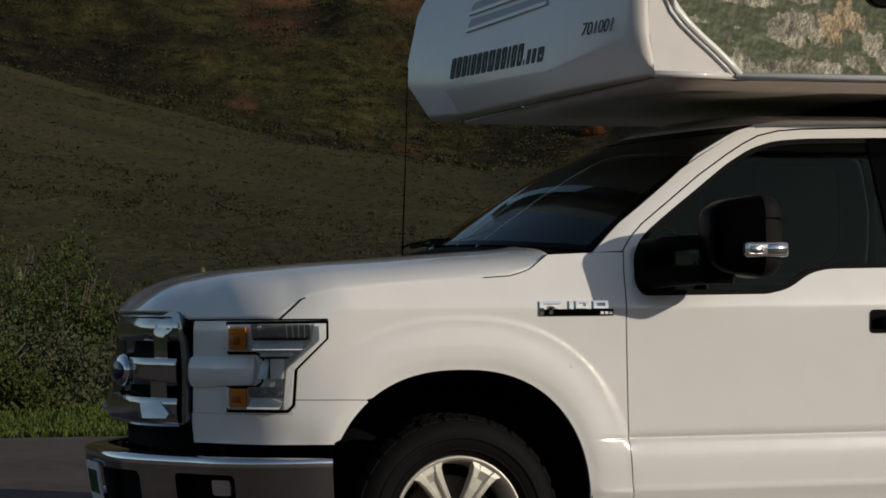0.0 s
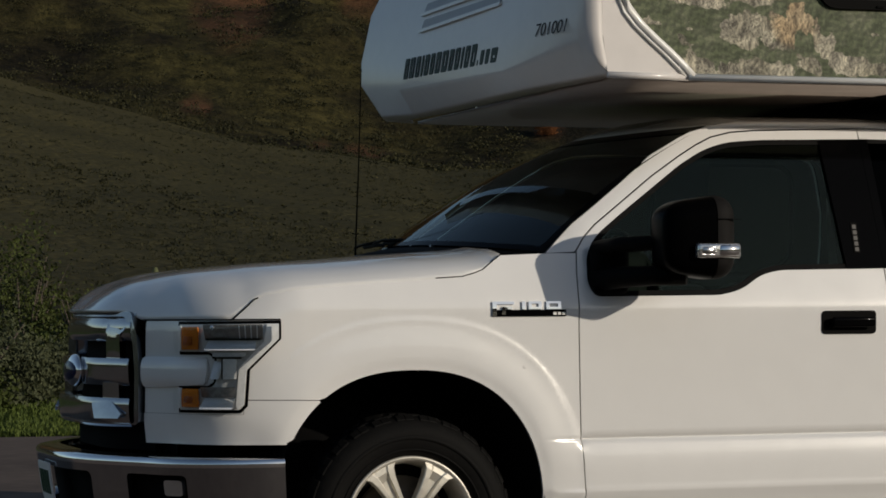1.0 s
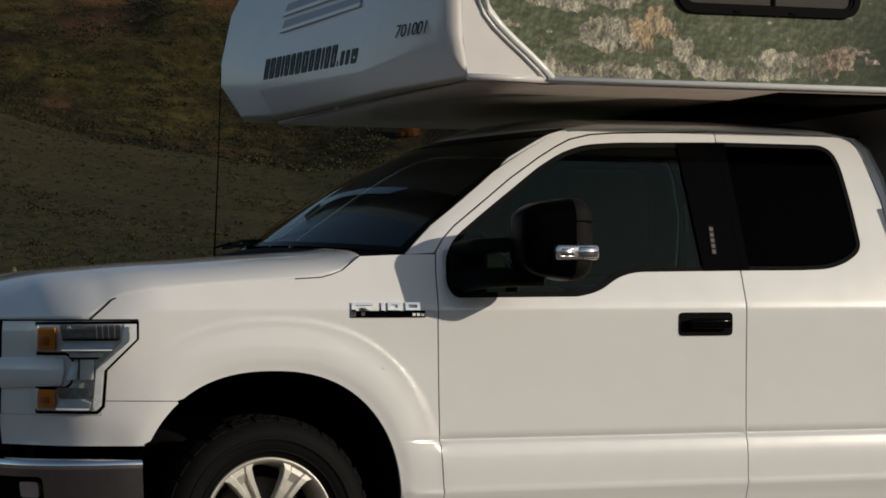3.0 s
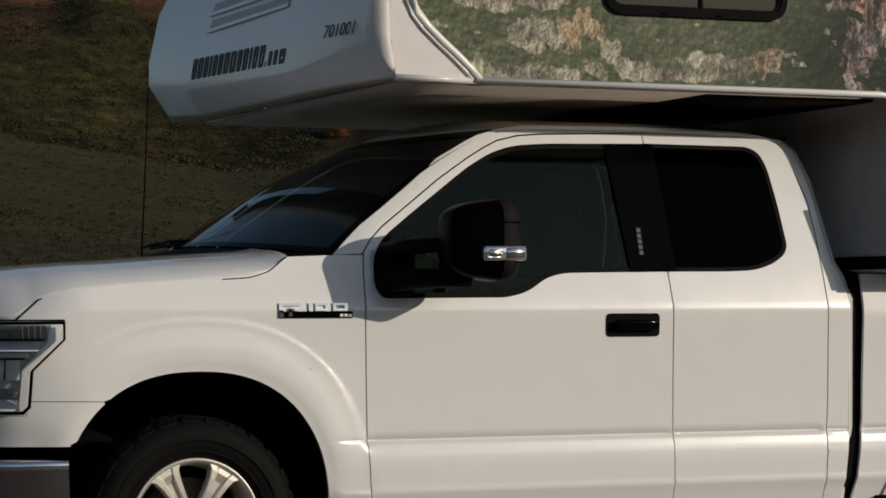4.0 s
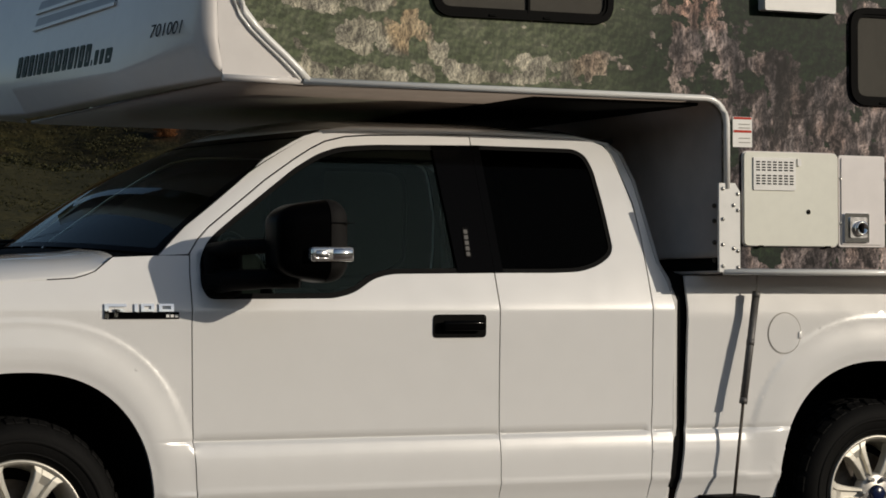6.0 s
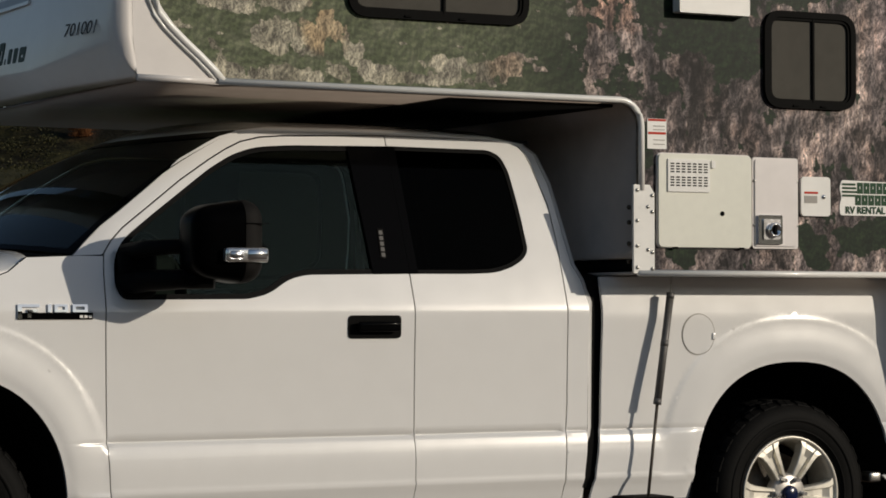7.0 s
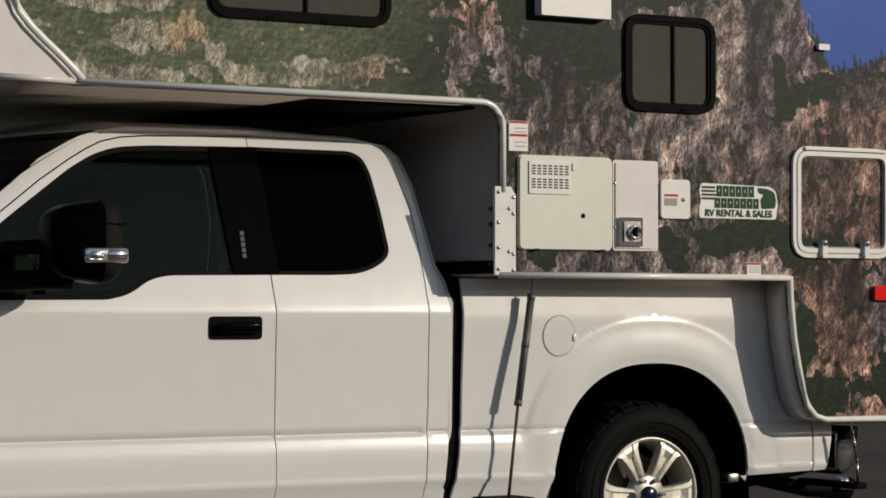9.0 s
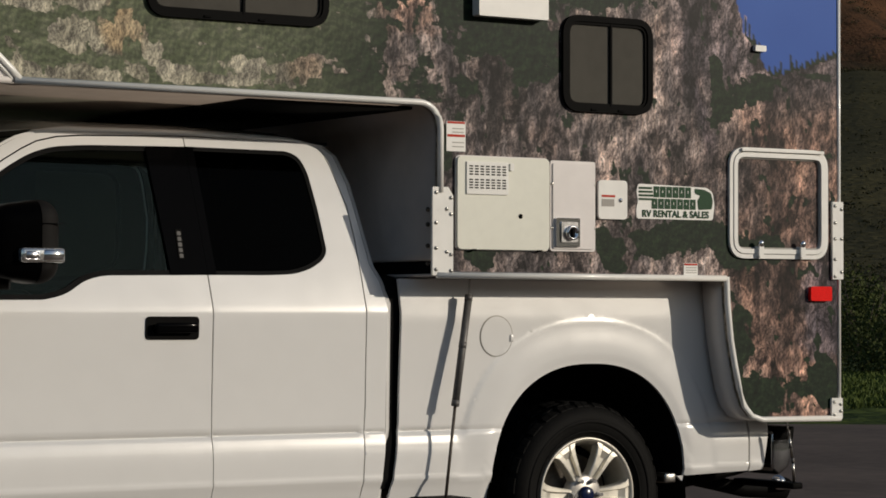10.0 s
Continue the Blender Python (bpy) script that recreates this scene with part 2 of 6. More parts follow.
# ---- ground ----
def ground_height(az, r):
    """Height of the land by bearing from the lens's foot (degrees right of north) and distance."""
    foot = lerp(az, [-180, -60, -12, 0, 7.5, 9.3, 11.2, 13, 14.9, 16.9, 18.1, 25, 33, 42, 60, 180], [3, 2, 2.5, 6, 5.25, 4.75, 4.3, 3.85, 3.5, 3.2, 3.0, 3.2, 4.0, 5.0, 4, 3])
    crag = lerp(az, [-180, -120, -60, -15, 0, 45, 70, 110, 150, 180], [8.5, 5, 2.6, 3.0, 15, 15, 10, 8.5, 9, 8.5])
    far = 1.0
    z = -0.03 + 0.25 * smooth01(24, 40, r) + 1.2 * smooth01(40, 110, r)
    t = min(1.0, max(0.0, (r - 85) / 305))
    z += (390 * math.tan(radians(foot)) - 0.3) * (0.45 * t + 0.55 * t * t * (3 - 2 * t)) * far
    z += (900 * math.tan(radians(crag)) - 390 * math.tan(radians(foot))) * smooth01(400, 930, r) * far
    if r > 30:
        x, y = r * math.sin(radians(az)), r * math.cos(radians(az))
        a = smooth01(40, 200, r)
        z += a * 1.6 * noise.noise((x / 50, y / 50, 0.3)) + a * 0.5 * noise.noise((x / 12, y / 12, 1.3))
        b = smooth01(400, 560, r) * far
        if b:
            z += b * (34 * noise.noise((x / 110, y / 200, 2.3)) + 15 * noise.noise((x / 38, y / 60, 4.1)) + 6 * noise.noise((x / 13, y / 20, 7.7)))
    return z


def terrain_material():
    m = bpy.data.materials.new("scrub_land")
    m.use_nodes = True
    n, l = m.node_tree.nodes, m.node_tree.links
    b = n["Principled BSDF"]
    b.inputs["Roughness"].default_value, b.inputs["Specular IOR Level"].default_value = 0.95, 0.1
    co, att = n.new("ShaderNodeTexCoord"), n.new("ShaderNodeAttribute")
    att.attribute_name = "cover"
    sep = n.new("ShaderNodeSeparateColor")
    l.new(att.outputs["Color"], sep.inputs[0])

    def noisy(scale, detail, lo, hi, c0, c1, rough=0.6):
        t, r = n.new("ShaderNodeTexNoise"), n.new("ShaderNodeValToRGB")
        t.inputs["Scale"].default_value, t.inputs["Detail"].default_value, t.inputs["Roughness"].default_value = scale, detail, rough
        r.color_ramp.elements[0].position, r.color_ramp.elements[1].position = lo, hi
        r.color_ramp.elements[0].color, r.color_ramp.elements[1].color = (*c0, 1), (*c1, 1)
        l.new(co.outputs["Object"], t.inputs["Vector"])
        l.new(t.outputs["Fac"], r.inputs[0])
        return r.outputs[0]

    def mix(fac, a, c):
        x = n.new("ShaderNodeMix")
        x.data_type = "RGBA"
        l.new(fac, x.inputs[0])
        l.new(a, x.inputs[6])
        l.new(c, x.inputs[7])
        return x.outputs[2]

    def mix2(a, c):
        x = n.new("ShaderNodeMix")
        x.data_type, x.blend_type = "RGBA", "MULTIPLY"
        x.inputs[0].default_value = 1.0
        l.new(a, x.inputs[6])
        l.new(c, x.inputs[7])
        return x.outputs[2]

    brush = mix2(noisy(1.6, 9, 0.38, 0.64, (0.022, 0.022, 0.010), (0.088, 0.077, 0.034), 0.85), noisy(0.05, 5, 0.38, 0.62, (0.85, 0.85, 0.82), (1.15, 1.12, 1.05), 0.6))
    grass = noisy(1.4, 10, 0.35, 0.7, (0.028, 0.045, 0.010), (0.075, 0.10, 0.022), 0.8)
    rock = noisy(0.08, 10, 0.38, 0.66, (0.040, 0.024, 0.014), (0.14, 0.066, 0.033), 0.7)
    scrub = mix2(noisy(0.25, 9, 0.38, 0.64, (0.010, 0.010, 0.0045), (0.060, 0.051, 0.0215), 0.8), noisy(0.030, 5, 0.42, 0.58, (0.42, 0.40, 0.45), (1.25, 1.25, 1.0), 0.6))
    c = mix(sep.outputs[0], brush, grass)
    c = mix(sep.outputs[1], c, scrub)
    c = mix(sep.outputs[2], c, rock)
    l.new(c, b.inputs["Base Color"])
    bn, bp = n.new("ShaderNodeTexNoise"), n.new("ShaderNodeBump")
    bn.inputs["Scale"].default_value, bn.inputs["Detail"].default_value = 1.2, 8
    bp.inputs["Strength"].default_value, bp.inputs["Distance"].default_value = 0.9, 0.5
    l.new(co.outputs["Object"], bn.inputs["Vector"])
    l.new(bn.outputs["Fac"], bp.inputs["Height"])
    l.new(bp.outputs["Normal"], b.inputs["Normal"])
    return m


RUST_SPOTS = [(20.6, 3.95, 0.30, 0.20), (12.8, 4.45, 0.28, 0.16), (16.5, 3.45, 0.50, 0.14), (13.6, 6.6, 0.9, 0.7), (16.6, 6.9, 0.6, 0.35), (15.5, 3.6, 0.2, 0.1)]
FOOT = Vector((-2.77, -8.82, 0))
def build_ground():
    azs = [a for a in np.arange(-180, 0, 6.0)] + [a for a in np.arange(0, 50, 0.2)] + [a for a in np.arange(50, 180.1, 5.0)]
    rs = [0.0, 3, 8, 14, 18, 20, 22] + list(np.geomspace(24, 1000, 250)) + [1500, 3000]
    me = bpy.data.meshes.new("ground")
    vs, cols, fs = [], [], []
    W = len(rs)
    for az in azs:
        s, c = math.sin(radians(az)), math.cos(radians(az))
        for r in rs:
            z = ground_height(az, r)
            x, y = FOOT.x + r * s, FOOT.y + r * c
            vs.append((x, y, z))
            n1 = noise.noise((x / 80, y / 140, 5.5))
            n2 = noise.noise((x / 25, y / 45, 9.5))
            n3 = noise.noise((x / 9, y / 14, 3.5))
            lawn = 1 - smooth01(33, 60, r + 10 * n2)
            upper = smooth01(385, 405, r)
            el = math.degrees(math.atan2(z - 1.17, max(r, 1)))
            bare = 0.40 * smooth01(6.9, 8.2, el + 1.2 * n1 + 0.9 * n2) * (1 if 0 <= az <= 50 else 0)
            bare = max(bare, smooth01(5.0, 5.6, el + 0.5 * n2) * smooth01(38, 40, az))
            for ca, ce, ra, re in RUST_SPOTS:
                bare = max(bare, 1 - smooth01(0.7, 1.15, math.hypot((az - ca) / ra, (el - ce) / re) + 0.35 * n3 + 0.3 * n2))
            rock = upper * max(bare * 0.9, 0.75 * smooth01(0.28, 0.5, n1 * 0.5 + 0.55 * n2 + 0.3 * n3))
            gully = smooth01(0.10, 0.45, noise.noise((x / 60, y / 160, 15.5)) + 0.4 * n2)
            upper *= 1 - 0.45 * gully
            cols += [lawn, upper, rock, 1.0]
    for i in range(len(azs) - 1):
        for j in range(W - 1):
            a = i * W + j
            fs.append((a, a + 1, a + W + 1, a + W))
    me.from_pydata(vs, [], fs)
    me.update()
    ca = me.color_attributes.new("cover", "FLOAT_COLOR", "POINT")
    ca.data.foreach_set("color", cols)
    for p in me.polygons:
        p.use_smooth = True
    me.materials.append(terrain_material())
    return tagged(new("ground", me), "dry olive scrub hillside rising to rusty crags", "hillside", kind="structure")


build_ground()

ASPHALT = material("worn_asphalt", (0.105, 0.080, 0.066), 0.9, vary=0.25, scale=6, bump=0.5, bump_scale=90, spec=0.25)
road_bm = bmesh.new()
verge = [(-60, 22.5), (-20, 17.9), (0.4, 15.45), (9, 14.6), (17.3, 13.7), (40, 11.5), (80, 8.0)]
lowv = [road_bm.verts.new((x, y, 0.0)) for x, y in verge]
near = [road_bm.verts.new((x, -27, 0.0)) for x, y in verge]
for i in range(len(verge) - 1):
    road_bm.faces.new((near[i], near[i + 1], lowv[i + 1], lowv[i]))
ret = bmesh.ops.extrude_face_region(road_bm, geom=road_bm.faces[:])
for v in [g for g in ret["geom"] if isinstance(g, bmesh.types.BMVert)]:
    v.co.z -= 0.12
bmesh.ops.recalc_face_normals(road_bm, faces=road_bm.faces[:])
tagged(part("road", road_bm, ASPHALT, None, smooth=False), "worn brown-grey asphalt lot", "road", kind="structure")

# ---- truck: the shape of its flank ----
MID = 1.015          # y of the truck's centre line
BASE = 3.683         # wheelbase
HUB = 0.40           # height of the wheel centres
NOSE_PLAN = [(-0.40, 0.0), (-0.52, 0.012), (-0.62, 0.05), (-0.70, 0.11), (-0.77, 0.20), (-0.82, 0.30), (-0.888, 0.42), (-0.978, 0.60), (-1.016, 0.76), (-1.023, MID)]
_plan = NOSE_PLAN + [(x, 2 * MID - y) for x, y in NOSE_PLAN[-2::-1]]
_fine = []
for i in range(len(_plan) - 1):          # Catmull-Rom through the plan points
    p0, p1, p2, p3 = (Vector(_plan[max(0, i - 1)]), Vector(_plan[i]), Vector(_plan[i + 1]), Vector(_plan[min(len(_plan) - 1, i + 2)]))
    if i == 0:
        p0 = p1 + Vector((0.12, 0))
    if i == len(_plan) - 2:
        p3 = p2 + Vector((0.12, 0))
    for j in range(10):
        t = j / 10
        _fine.append(0.5 * ((2 * p1) + (p2 - p0) * t + (2 * p0 - 5 * p1 + 4 * p2 - p3) * t * t + (3 * p1 - p0 - 3 * p2 + p3) * t ** 3))
_fine.append(Vector(_plan[-1]))
_arc = [0.0]
for a, b in zip(_fine, _fine[1:]):
    _arc.append(_arc[-1] + (b - a).length)
FRONT = _arc[-1] / 2          # arc length from the flank to the centre of the nose


def plan_at(u):
    """Place and outward normal in plan: u is x along the flank, and runs on round the nose below -0.4."""
    if u >= -0.4:
        return Vector((u, 0.0)), Vector((0.0, -1.0))
    s = min(-0.4 - u, _arc[-1] - 1e-6)
    k = max(0, int(np.searchsorted(_arc, s)) - 1)
    t = (s - _arc[k]) / (_arc[k + 1] - _arc[k])
    p = _fine[k].lerp(_fine[k + 1], t)
    d0 = (_fine[min(k + 1, len(_fine) - 1)] - _fine[max(k - 1, 0)]).normalized()
    d1 = (_fine[min(k + 2, len(_fine) - 1)] - _fine[k]).normalized()
    d = d0.lerp(d1, t).normalized()
    return p, Vector((-d.y, d.x))


PROFILE_Z = [0.30, 0.40, 0.47, 0.492, 0.503, 0.515, 0.60, 0.640, 0.655, 0.684, 0.6885, 0.6915, 0.696, 0.85, 1.00, 1.12, 1.160, 1.172, 1.190, 1.22, 1.30, 1.60, 1.90]
PROFILE_D = [-.06, -.026, -.006, 0.005, 0.008, 0.005, 0.0065, 0.0020, -.0008, -.008, -.017, -.017, -.010, -.008, -.003, 0.002, 0.003, 0.0015, -.0025, -.010, -.031, -.117, -.207]
PROFILE_D2 = [-.05, -.022, -.012, -.006, -.002, 0.000, 0.002, 0.002, 0.002, 0.001, 0.001, 0.001, 0.001, 0.001, 0.001, 0.001, 0.001, 0.000, -.003, -.010, -.031, -.117, -.207]
CREASES = (0.492, 0.503, 0.515, 0.640, 0.655, 0.684, 0.6885, 0.6915, 0.696, 1.160, 1.172, 1.190, 1.22)


def arch_q(x, z, xc):
    dx, dz = abs(x - xc) / 0.500, max(0.0, z - HUB) / 0.548
    return (dx ** 2.35 + dz ** 2.35) ** (1 / 2.35)


def flank(u, z, off=0.0):
    p, n = plan_at(u)
    w = smooth01(0.45, 0.66, u) if u < 1.5 else 1.0
    d = w * lerp(z, PROFILE_Z, PROFILE_D) + (1 - w) * lerp(z, PROFILE_Z, PROFILE_D2)
    if u > 2.69 and z > 1.12:      # the bed side stays nearly upright to its rail
        d = 0.002 - 0.08 * max(0.0, z - 1.14)
    for xc in (0.0, BASE):
        q = arch_q(u, z, xc)
        if q < 1.45 and u > -0.62:
            flare = (0.0034 * (1 - smooth01(1.320, 1.362, q)) + 0.010 * (1 - smooth01(1.10, 1.34, q))) * smooth01(0.50, 0.70, z)
            flare -= 0.007 * (1 - smooth01(1.0, 1.09, q))
            d = d * (1 - 0.6 * smooth01(1.365, 1.30, q)) + flare if flare > 0 else d + flare
    if u < -0.40:
        d = d * smooth01(-0.62, -0.40, u) + (1 - smooth01(-0.62, -0.40, u)) * (-0.9 * max(0, z - 1.10) ** 1.5 - 0.02 * smooth01(0.80, 0.66, z))
    d += off
    return (p.x + n.x * d, p.y + n.y * d, z)


def mirrored(ob):
    """The same part on the truck's other side."""
    o = ob.copy()
    scene.collection.objects.link(o)
    o.matrix_basis = Matrix.Translation((0, 2 * MID, 0)) @ Matrix.Diagonal((1, -1, 1, 1))
    return o


truck = empty("pickup_truck", (0, 0, 0), label="white extended-cab pickup truck with chrome nose on asphalt", category="pickup truck")


def arch_points(xc, z0, z1, n=64):
    """The wheel opening from its front foot at height z0 over the top to its rear foot at z1."""
    out = []
    for i in range(n + 1):
        a = math.pi * (1 - i / n)
        c, s = math.cos(a), math.sin(a)
        out.append((xc + math.copysign(abs(c) ** (2 / 2.35), c) * 0.500, HUB + abs(s) ** (2 / 2.35) * 0.548))
    lo = [(xc - 0.502, z0)] if z0 < HUB else []
    hi = [(xc + 0.502, z1)] if z1 < HUB else []
    if z0 > HUB:
        out = [p for p in out if p[1] > z0 or p[0] > xc]
    if z1 > HUB:
        out = [p for p in out if p[1] > z1 or p[0] < xc]
    return lo + out + hi


flare_lines = []
for xc in (0.0, BASE):
    for q in (1.045, 1.09, 1.16, 1.24, 1.29, 1.320, 1.341, 1.362):
        flare_lines.append([(xc - math.copysign(abs(math.cos(a)) ** (2 / 2.35), math.cos(a)) * 0.500 * q, HUB + math.sin(a) ** (2 / 2.35) * 0.548 * q) for a in np.linspace(0.12, math.pi - 0.12, 130)])
        flare_lines[-1] = [p for p in flare_lines[-1] if 0.715 < p[1] < 1.152]


def U(s):
    return -0.4 - s


G = 0.0029   # half a panel gap
front_arch = arch_points(0.0, 0.70, 0.34)
fender_loop = [(U(0.30), 0.852), (U(0.21), 0.852), (-0.42, 0.850), (-0.345, 0.848)] + [p for p in front_arch if p[1] > 0.848 or p[0] > 0] + [
    (0.664, 0.34), (0.662, 0.40), (0.6435, 0.688), (0.6345, 1.112), (0.6385, 1.30), (0.645, 1.366), (0.55, 1.366), (0.353, 1.358), (0.325, 1.338), (0.28, 1.305),
    (0.20, 1.280), (0.0, 1.268), (-0.20, 1.257), (-0.42, 1.238), (-0.52, 1.222), (U(0.174), 1.203), (U(0.252), 1.131), (U(0.30), 1.131)]
hl_loop = [(U(0.489), 1.127), (U(0.078), 1.129), (U(0.078), 1.064), (U(0.187), 0.956), (U(0.196), 0.83), (U(0.22), 0.806), (U(0.485), 0.805), (U(0.485), 0.899), (U(0.345), 0.901), (U(0.322), 0.915), (U(0.318), 0.995), (U(0.340), 1.010), (U(0.478), 1.010)]


def truck_panel(name, loops, mat=PAINT, thick=0.014, off=0.0, step=0.03, both=True, label="", parent=None, surf=flank, edge=None, gap=G):
    creases = CREASES if mat is PAINT and (surf is flank or name == "cab_frame") else ()
    lines = flare_lines if name in ("fender", "bed_side", "lower_fascia") else ()
    loops = [shrink(loops[0], gap)] + loops[1:]
    ob = part(name, sheet(loops, surf, thick, step, off, edge, creases, lines), mat, parent or truck, label)
    if both:
        mirrored(ob)
    return ob


truck_panel("fender", [fender_loop], label="white front fender with flared arch", edge=0.012, step=0.015, gap=0.0007)
low_loop = [(U(0.69), 0.692), (U(0.06), 0.694), (-0.461, 0.700)] + [p for p in front_arch if 0.70 < p[1] < 0.846 and p[0] < 0] + [(-0.343, 0.846), (-0.42, 0.848), (U(0.21), 0.850), (U(0.21), 0.80), (U(0.68), 0.80)]
truck_panel("lower_fascia", [low_loop], edge=0.012, step=0.015, gap=0.0)
hdr_loop = [(U(0.675), 0.801), (U(0.212), 0.801), (U(0.212), 0.851), (U(0.301), 0.853), (U(0.301), 1.130), (U(0.668), 1.132)]
truck_panel("headlamp_panel", [hdr_loop], edge=0.02, gap=0.0)

# dark structure behind the panel gaps
truck_panel("inner_fender", [[(U(0.70), 0.70), (-0.455, 0.70)] + [(x, z + 0.012) for x, z in front_arch if x < 0.46 and z > 0.70] + [(0.53, 0.42), (0.72, 0.42), (0.72, 1.33), (0.40, 1.335), (0.15, 1.25), (-0.5, 1.19), (U(0.3), 1.12), (U(0.70), 1.12)]], DARK, off=-0.022, gap=0)
truck_panel("inner_sill", [[(0.62, 0.46), (2.72, 0.46), (2.72, 1.26), (1.42, 1.26), (1.25, 1.18), (0.62, 1.18)]], DARK, off=-0.022, gap=0)

# headlamp
BEZEL = material("grey_lamp_housing", (0.62, 0.62, 0.61), 0.25, metal=0.2, vary=0.15, scale=80)
# Near-white, barely metallic: paints in the sky that the lamp shelves mirror.
BRIGHT = material("sky_toned_lamp_silver", (0.92, 0.92, 0.92), 0.2, metal=0.2, vary=0.05, scale=120)
SMOKED = material("smoky_lamp_mirror", (0.42, 0.40, 0.37), 0.2, metal=0.6, vary=0.3, scale=60)
AMBER_DEEP = material("deep_amber_lens", (0.42, 0.10, 0.008), 0.2, coat=0.5, vary=0.2, scale=160)
LAMP_SILVER = material("silvered_plastic", (0.86, 0.86, 0.85), 0.22, metal=0.12, vary=0.1, scale=70)


def surf_hl(u, z, off=0.0):
    return flank(u, z, off)


def leaning(z0, k):
    return lambda u, z, off=0.0: flank(u, z, off - k * (z - z0))


def make_headlamp(side):
    def cell(name, a, b, z0, z1, lean, mat, label="", off=0.017, r=0.006):
        part(name, sheet([rounded(rect(U(a), z0, U(b), z1), r)], leaning(0.5 * (z0 + z1), lean), 0.006, 0.02, off), mat, lamp, label)

    lamp = part("headlamp", sheet([hl_loop], surf_hl, 0.02, 0.03, 0.003, 0.02), GLOSS_BLACK, truck, "clear headlamp with amber side lights in black rim")
    part("housing", sheet([shrink(rounded(hl_loop, 0.01), 0.011)], surf_hl, 0.006, 0.025, 0.005, 0.02), BEZEL, lamp, "silver lamp housing")
    # bright rim that follows the lamp's stepped outer edge
    edge = [(U(0.088), 1.118), (U(0.088), 1.066), (U(0.197), 0.956), (U(0.206), 0.835), (U(0.226), 0.818)]
    inner = [(U(0.232), 0.830), (U(0.232), 0.840), (U(0.222), 0.965), (U(0.138), 1.056), (U(0.128), 1.118)]
    part("rim", sheet([edge + inner], leaning(0.97, 0.03), 0.006, 0.02, 0.018, 0.02), LAMP_SILVER, lamp, "silver inner rim")
    cell("reflector", 0.352, 0.142, 1.062, 1.116, -0.35, SMOKED, "smoky mirrored lamp bowl")
    for k in range(4):
        cell("lamp_rib", 0.222 - 0.02 * k, 0.219 - 0.02 * k, 1.066, 1.112, -0.35, LAMP_SILVER, "", 0.0195, 0.001)
    cell("reflector", 0.366, 0.236, 0.860, 0.897, -0.35, SMOKED, "smoky mirrored lamp bowl")
    cell("reflector", 0.282, 0.232, 0.925, 0.995, 0.02, LAMP_SILVER, "mirrored lamp bowl")
    cell("projector", 0.318, 0.287, 0.925, 0.995, 0.5, BRIGHT, "bright square projector")
    cell("shelf", 0.338, 0.165, 1.026, 1.060, 0.95, BRIGHT, "silver shelf with sky reflection painted in", 0.024)
    cell("shelf", 0.358, 0.240, 0.820, 0.858, 0.95, BRIGHT, "silver shelf with sky reflection painted in", 0.024)
    cell("shelf", 0.318, 0.200, 1.004, 1.018, 0.5, LAMP_SILVER, "silver shelf")
    cell("shroud", 0.345, 0.15, 1.061, 1.067, 0, BLACK, "", 0.019, 0.001)
    cell("shroud", 0.318, 0.215, 0.996, 1.002, 0, BLACK, "", 0.019, 0.001)
    cell("shroud", 0.284, 0.280, 0.925, 0.995, 0, BLACK, "", 0.019, 0.001)
    for z0, z1 in ((1.028, 1.108), (0.826, 0.890)):
        cell("side_light", 0.452, 0.378, z0, z1, 0.0, AMBER, "amber side light", 0.018)
        cell("side_light_core", 0.440, 0.402, z0 + 0.016, z1 - 0.014, 0.3, AMBER_DEEP, "", 0.0195)
        cell("side_light_frame", 0.470, 0.455, z0 - 0.004, z1 + 0.004, 0.0, BRIGHT, "", 0.019, 0.003)
    # Chrome bead added to stand in for a sun glint in the lamp.
    glint = bmesh.new()
    bmesh.ops.create_uvsphere(glint, u_segments=12, v_segments=8, radius=0.009, matrix=Matrix.Translation(flank(U(0.315), 1.105, 0.024)))
    part("glint_bead", glint, CHROME, lamp, "small chrome bead standing in for a sun glint")
    part("lens", sheet([shrink(rounded(hl_loop, 0.012), 0.010)], surf_hl, 0, 0.02, 0.036, 0.02), LAMP_GLASS, lamp, "clear plastic lens")
    return lamp


lamp1 = make_headlamp(0)
copy_thing(lamp1, Matrix.Translation((0, 2 * MID, 0)) @ Matrix.Diagonal((1, -1, 1, 1)))
# body-coloured bar between the lamp's two arms
def divider_surf(u, z, off=0.0):
    end = smooth01(U(0.40), U(0.33), u)
    return flank(u, z, off - 0.020 * abs((z - 0.948) / 0.058) ** 3 - 0.012 * end * end)


truck_panel("lamp_divider", [rounded([(U(0.672), 0.888), (U(0.350), 0.902), (U(0.338), 0.955), (U(0.345), 1.005), (U(0.672), 1.005)], 0.015)], off=0.026, thick=0.03, edge=0.012, step=0.012, surf=divider_surf)

# hood
def hood_top(x, y):
    z = lerp(x, [-1.015, -0.94, -0.76, -0.53, -0.31, -0.10, 0.06, 0.36], [1.215, 1.262, 1.302, 1.324, 1.340, 1.354, 1.369, 1.388])
    v = abs(y - MID)
    return z + 0.006 * math.exp(-((v - 0.52) / 0.12) ** 2) + 0.006 * (1 - (v / 1.0) ** 2)


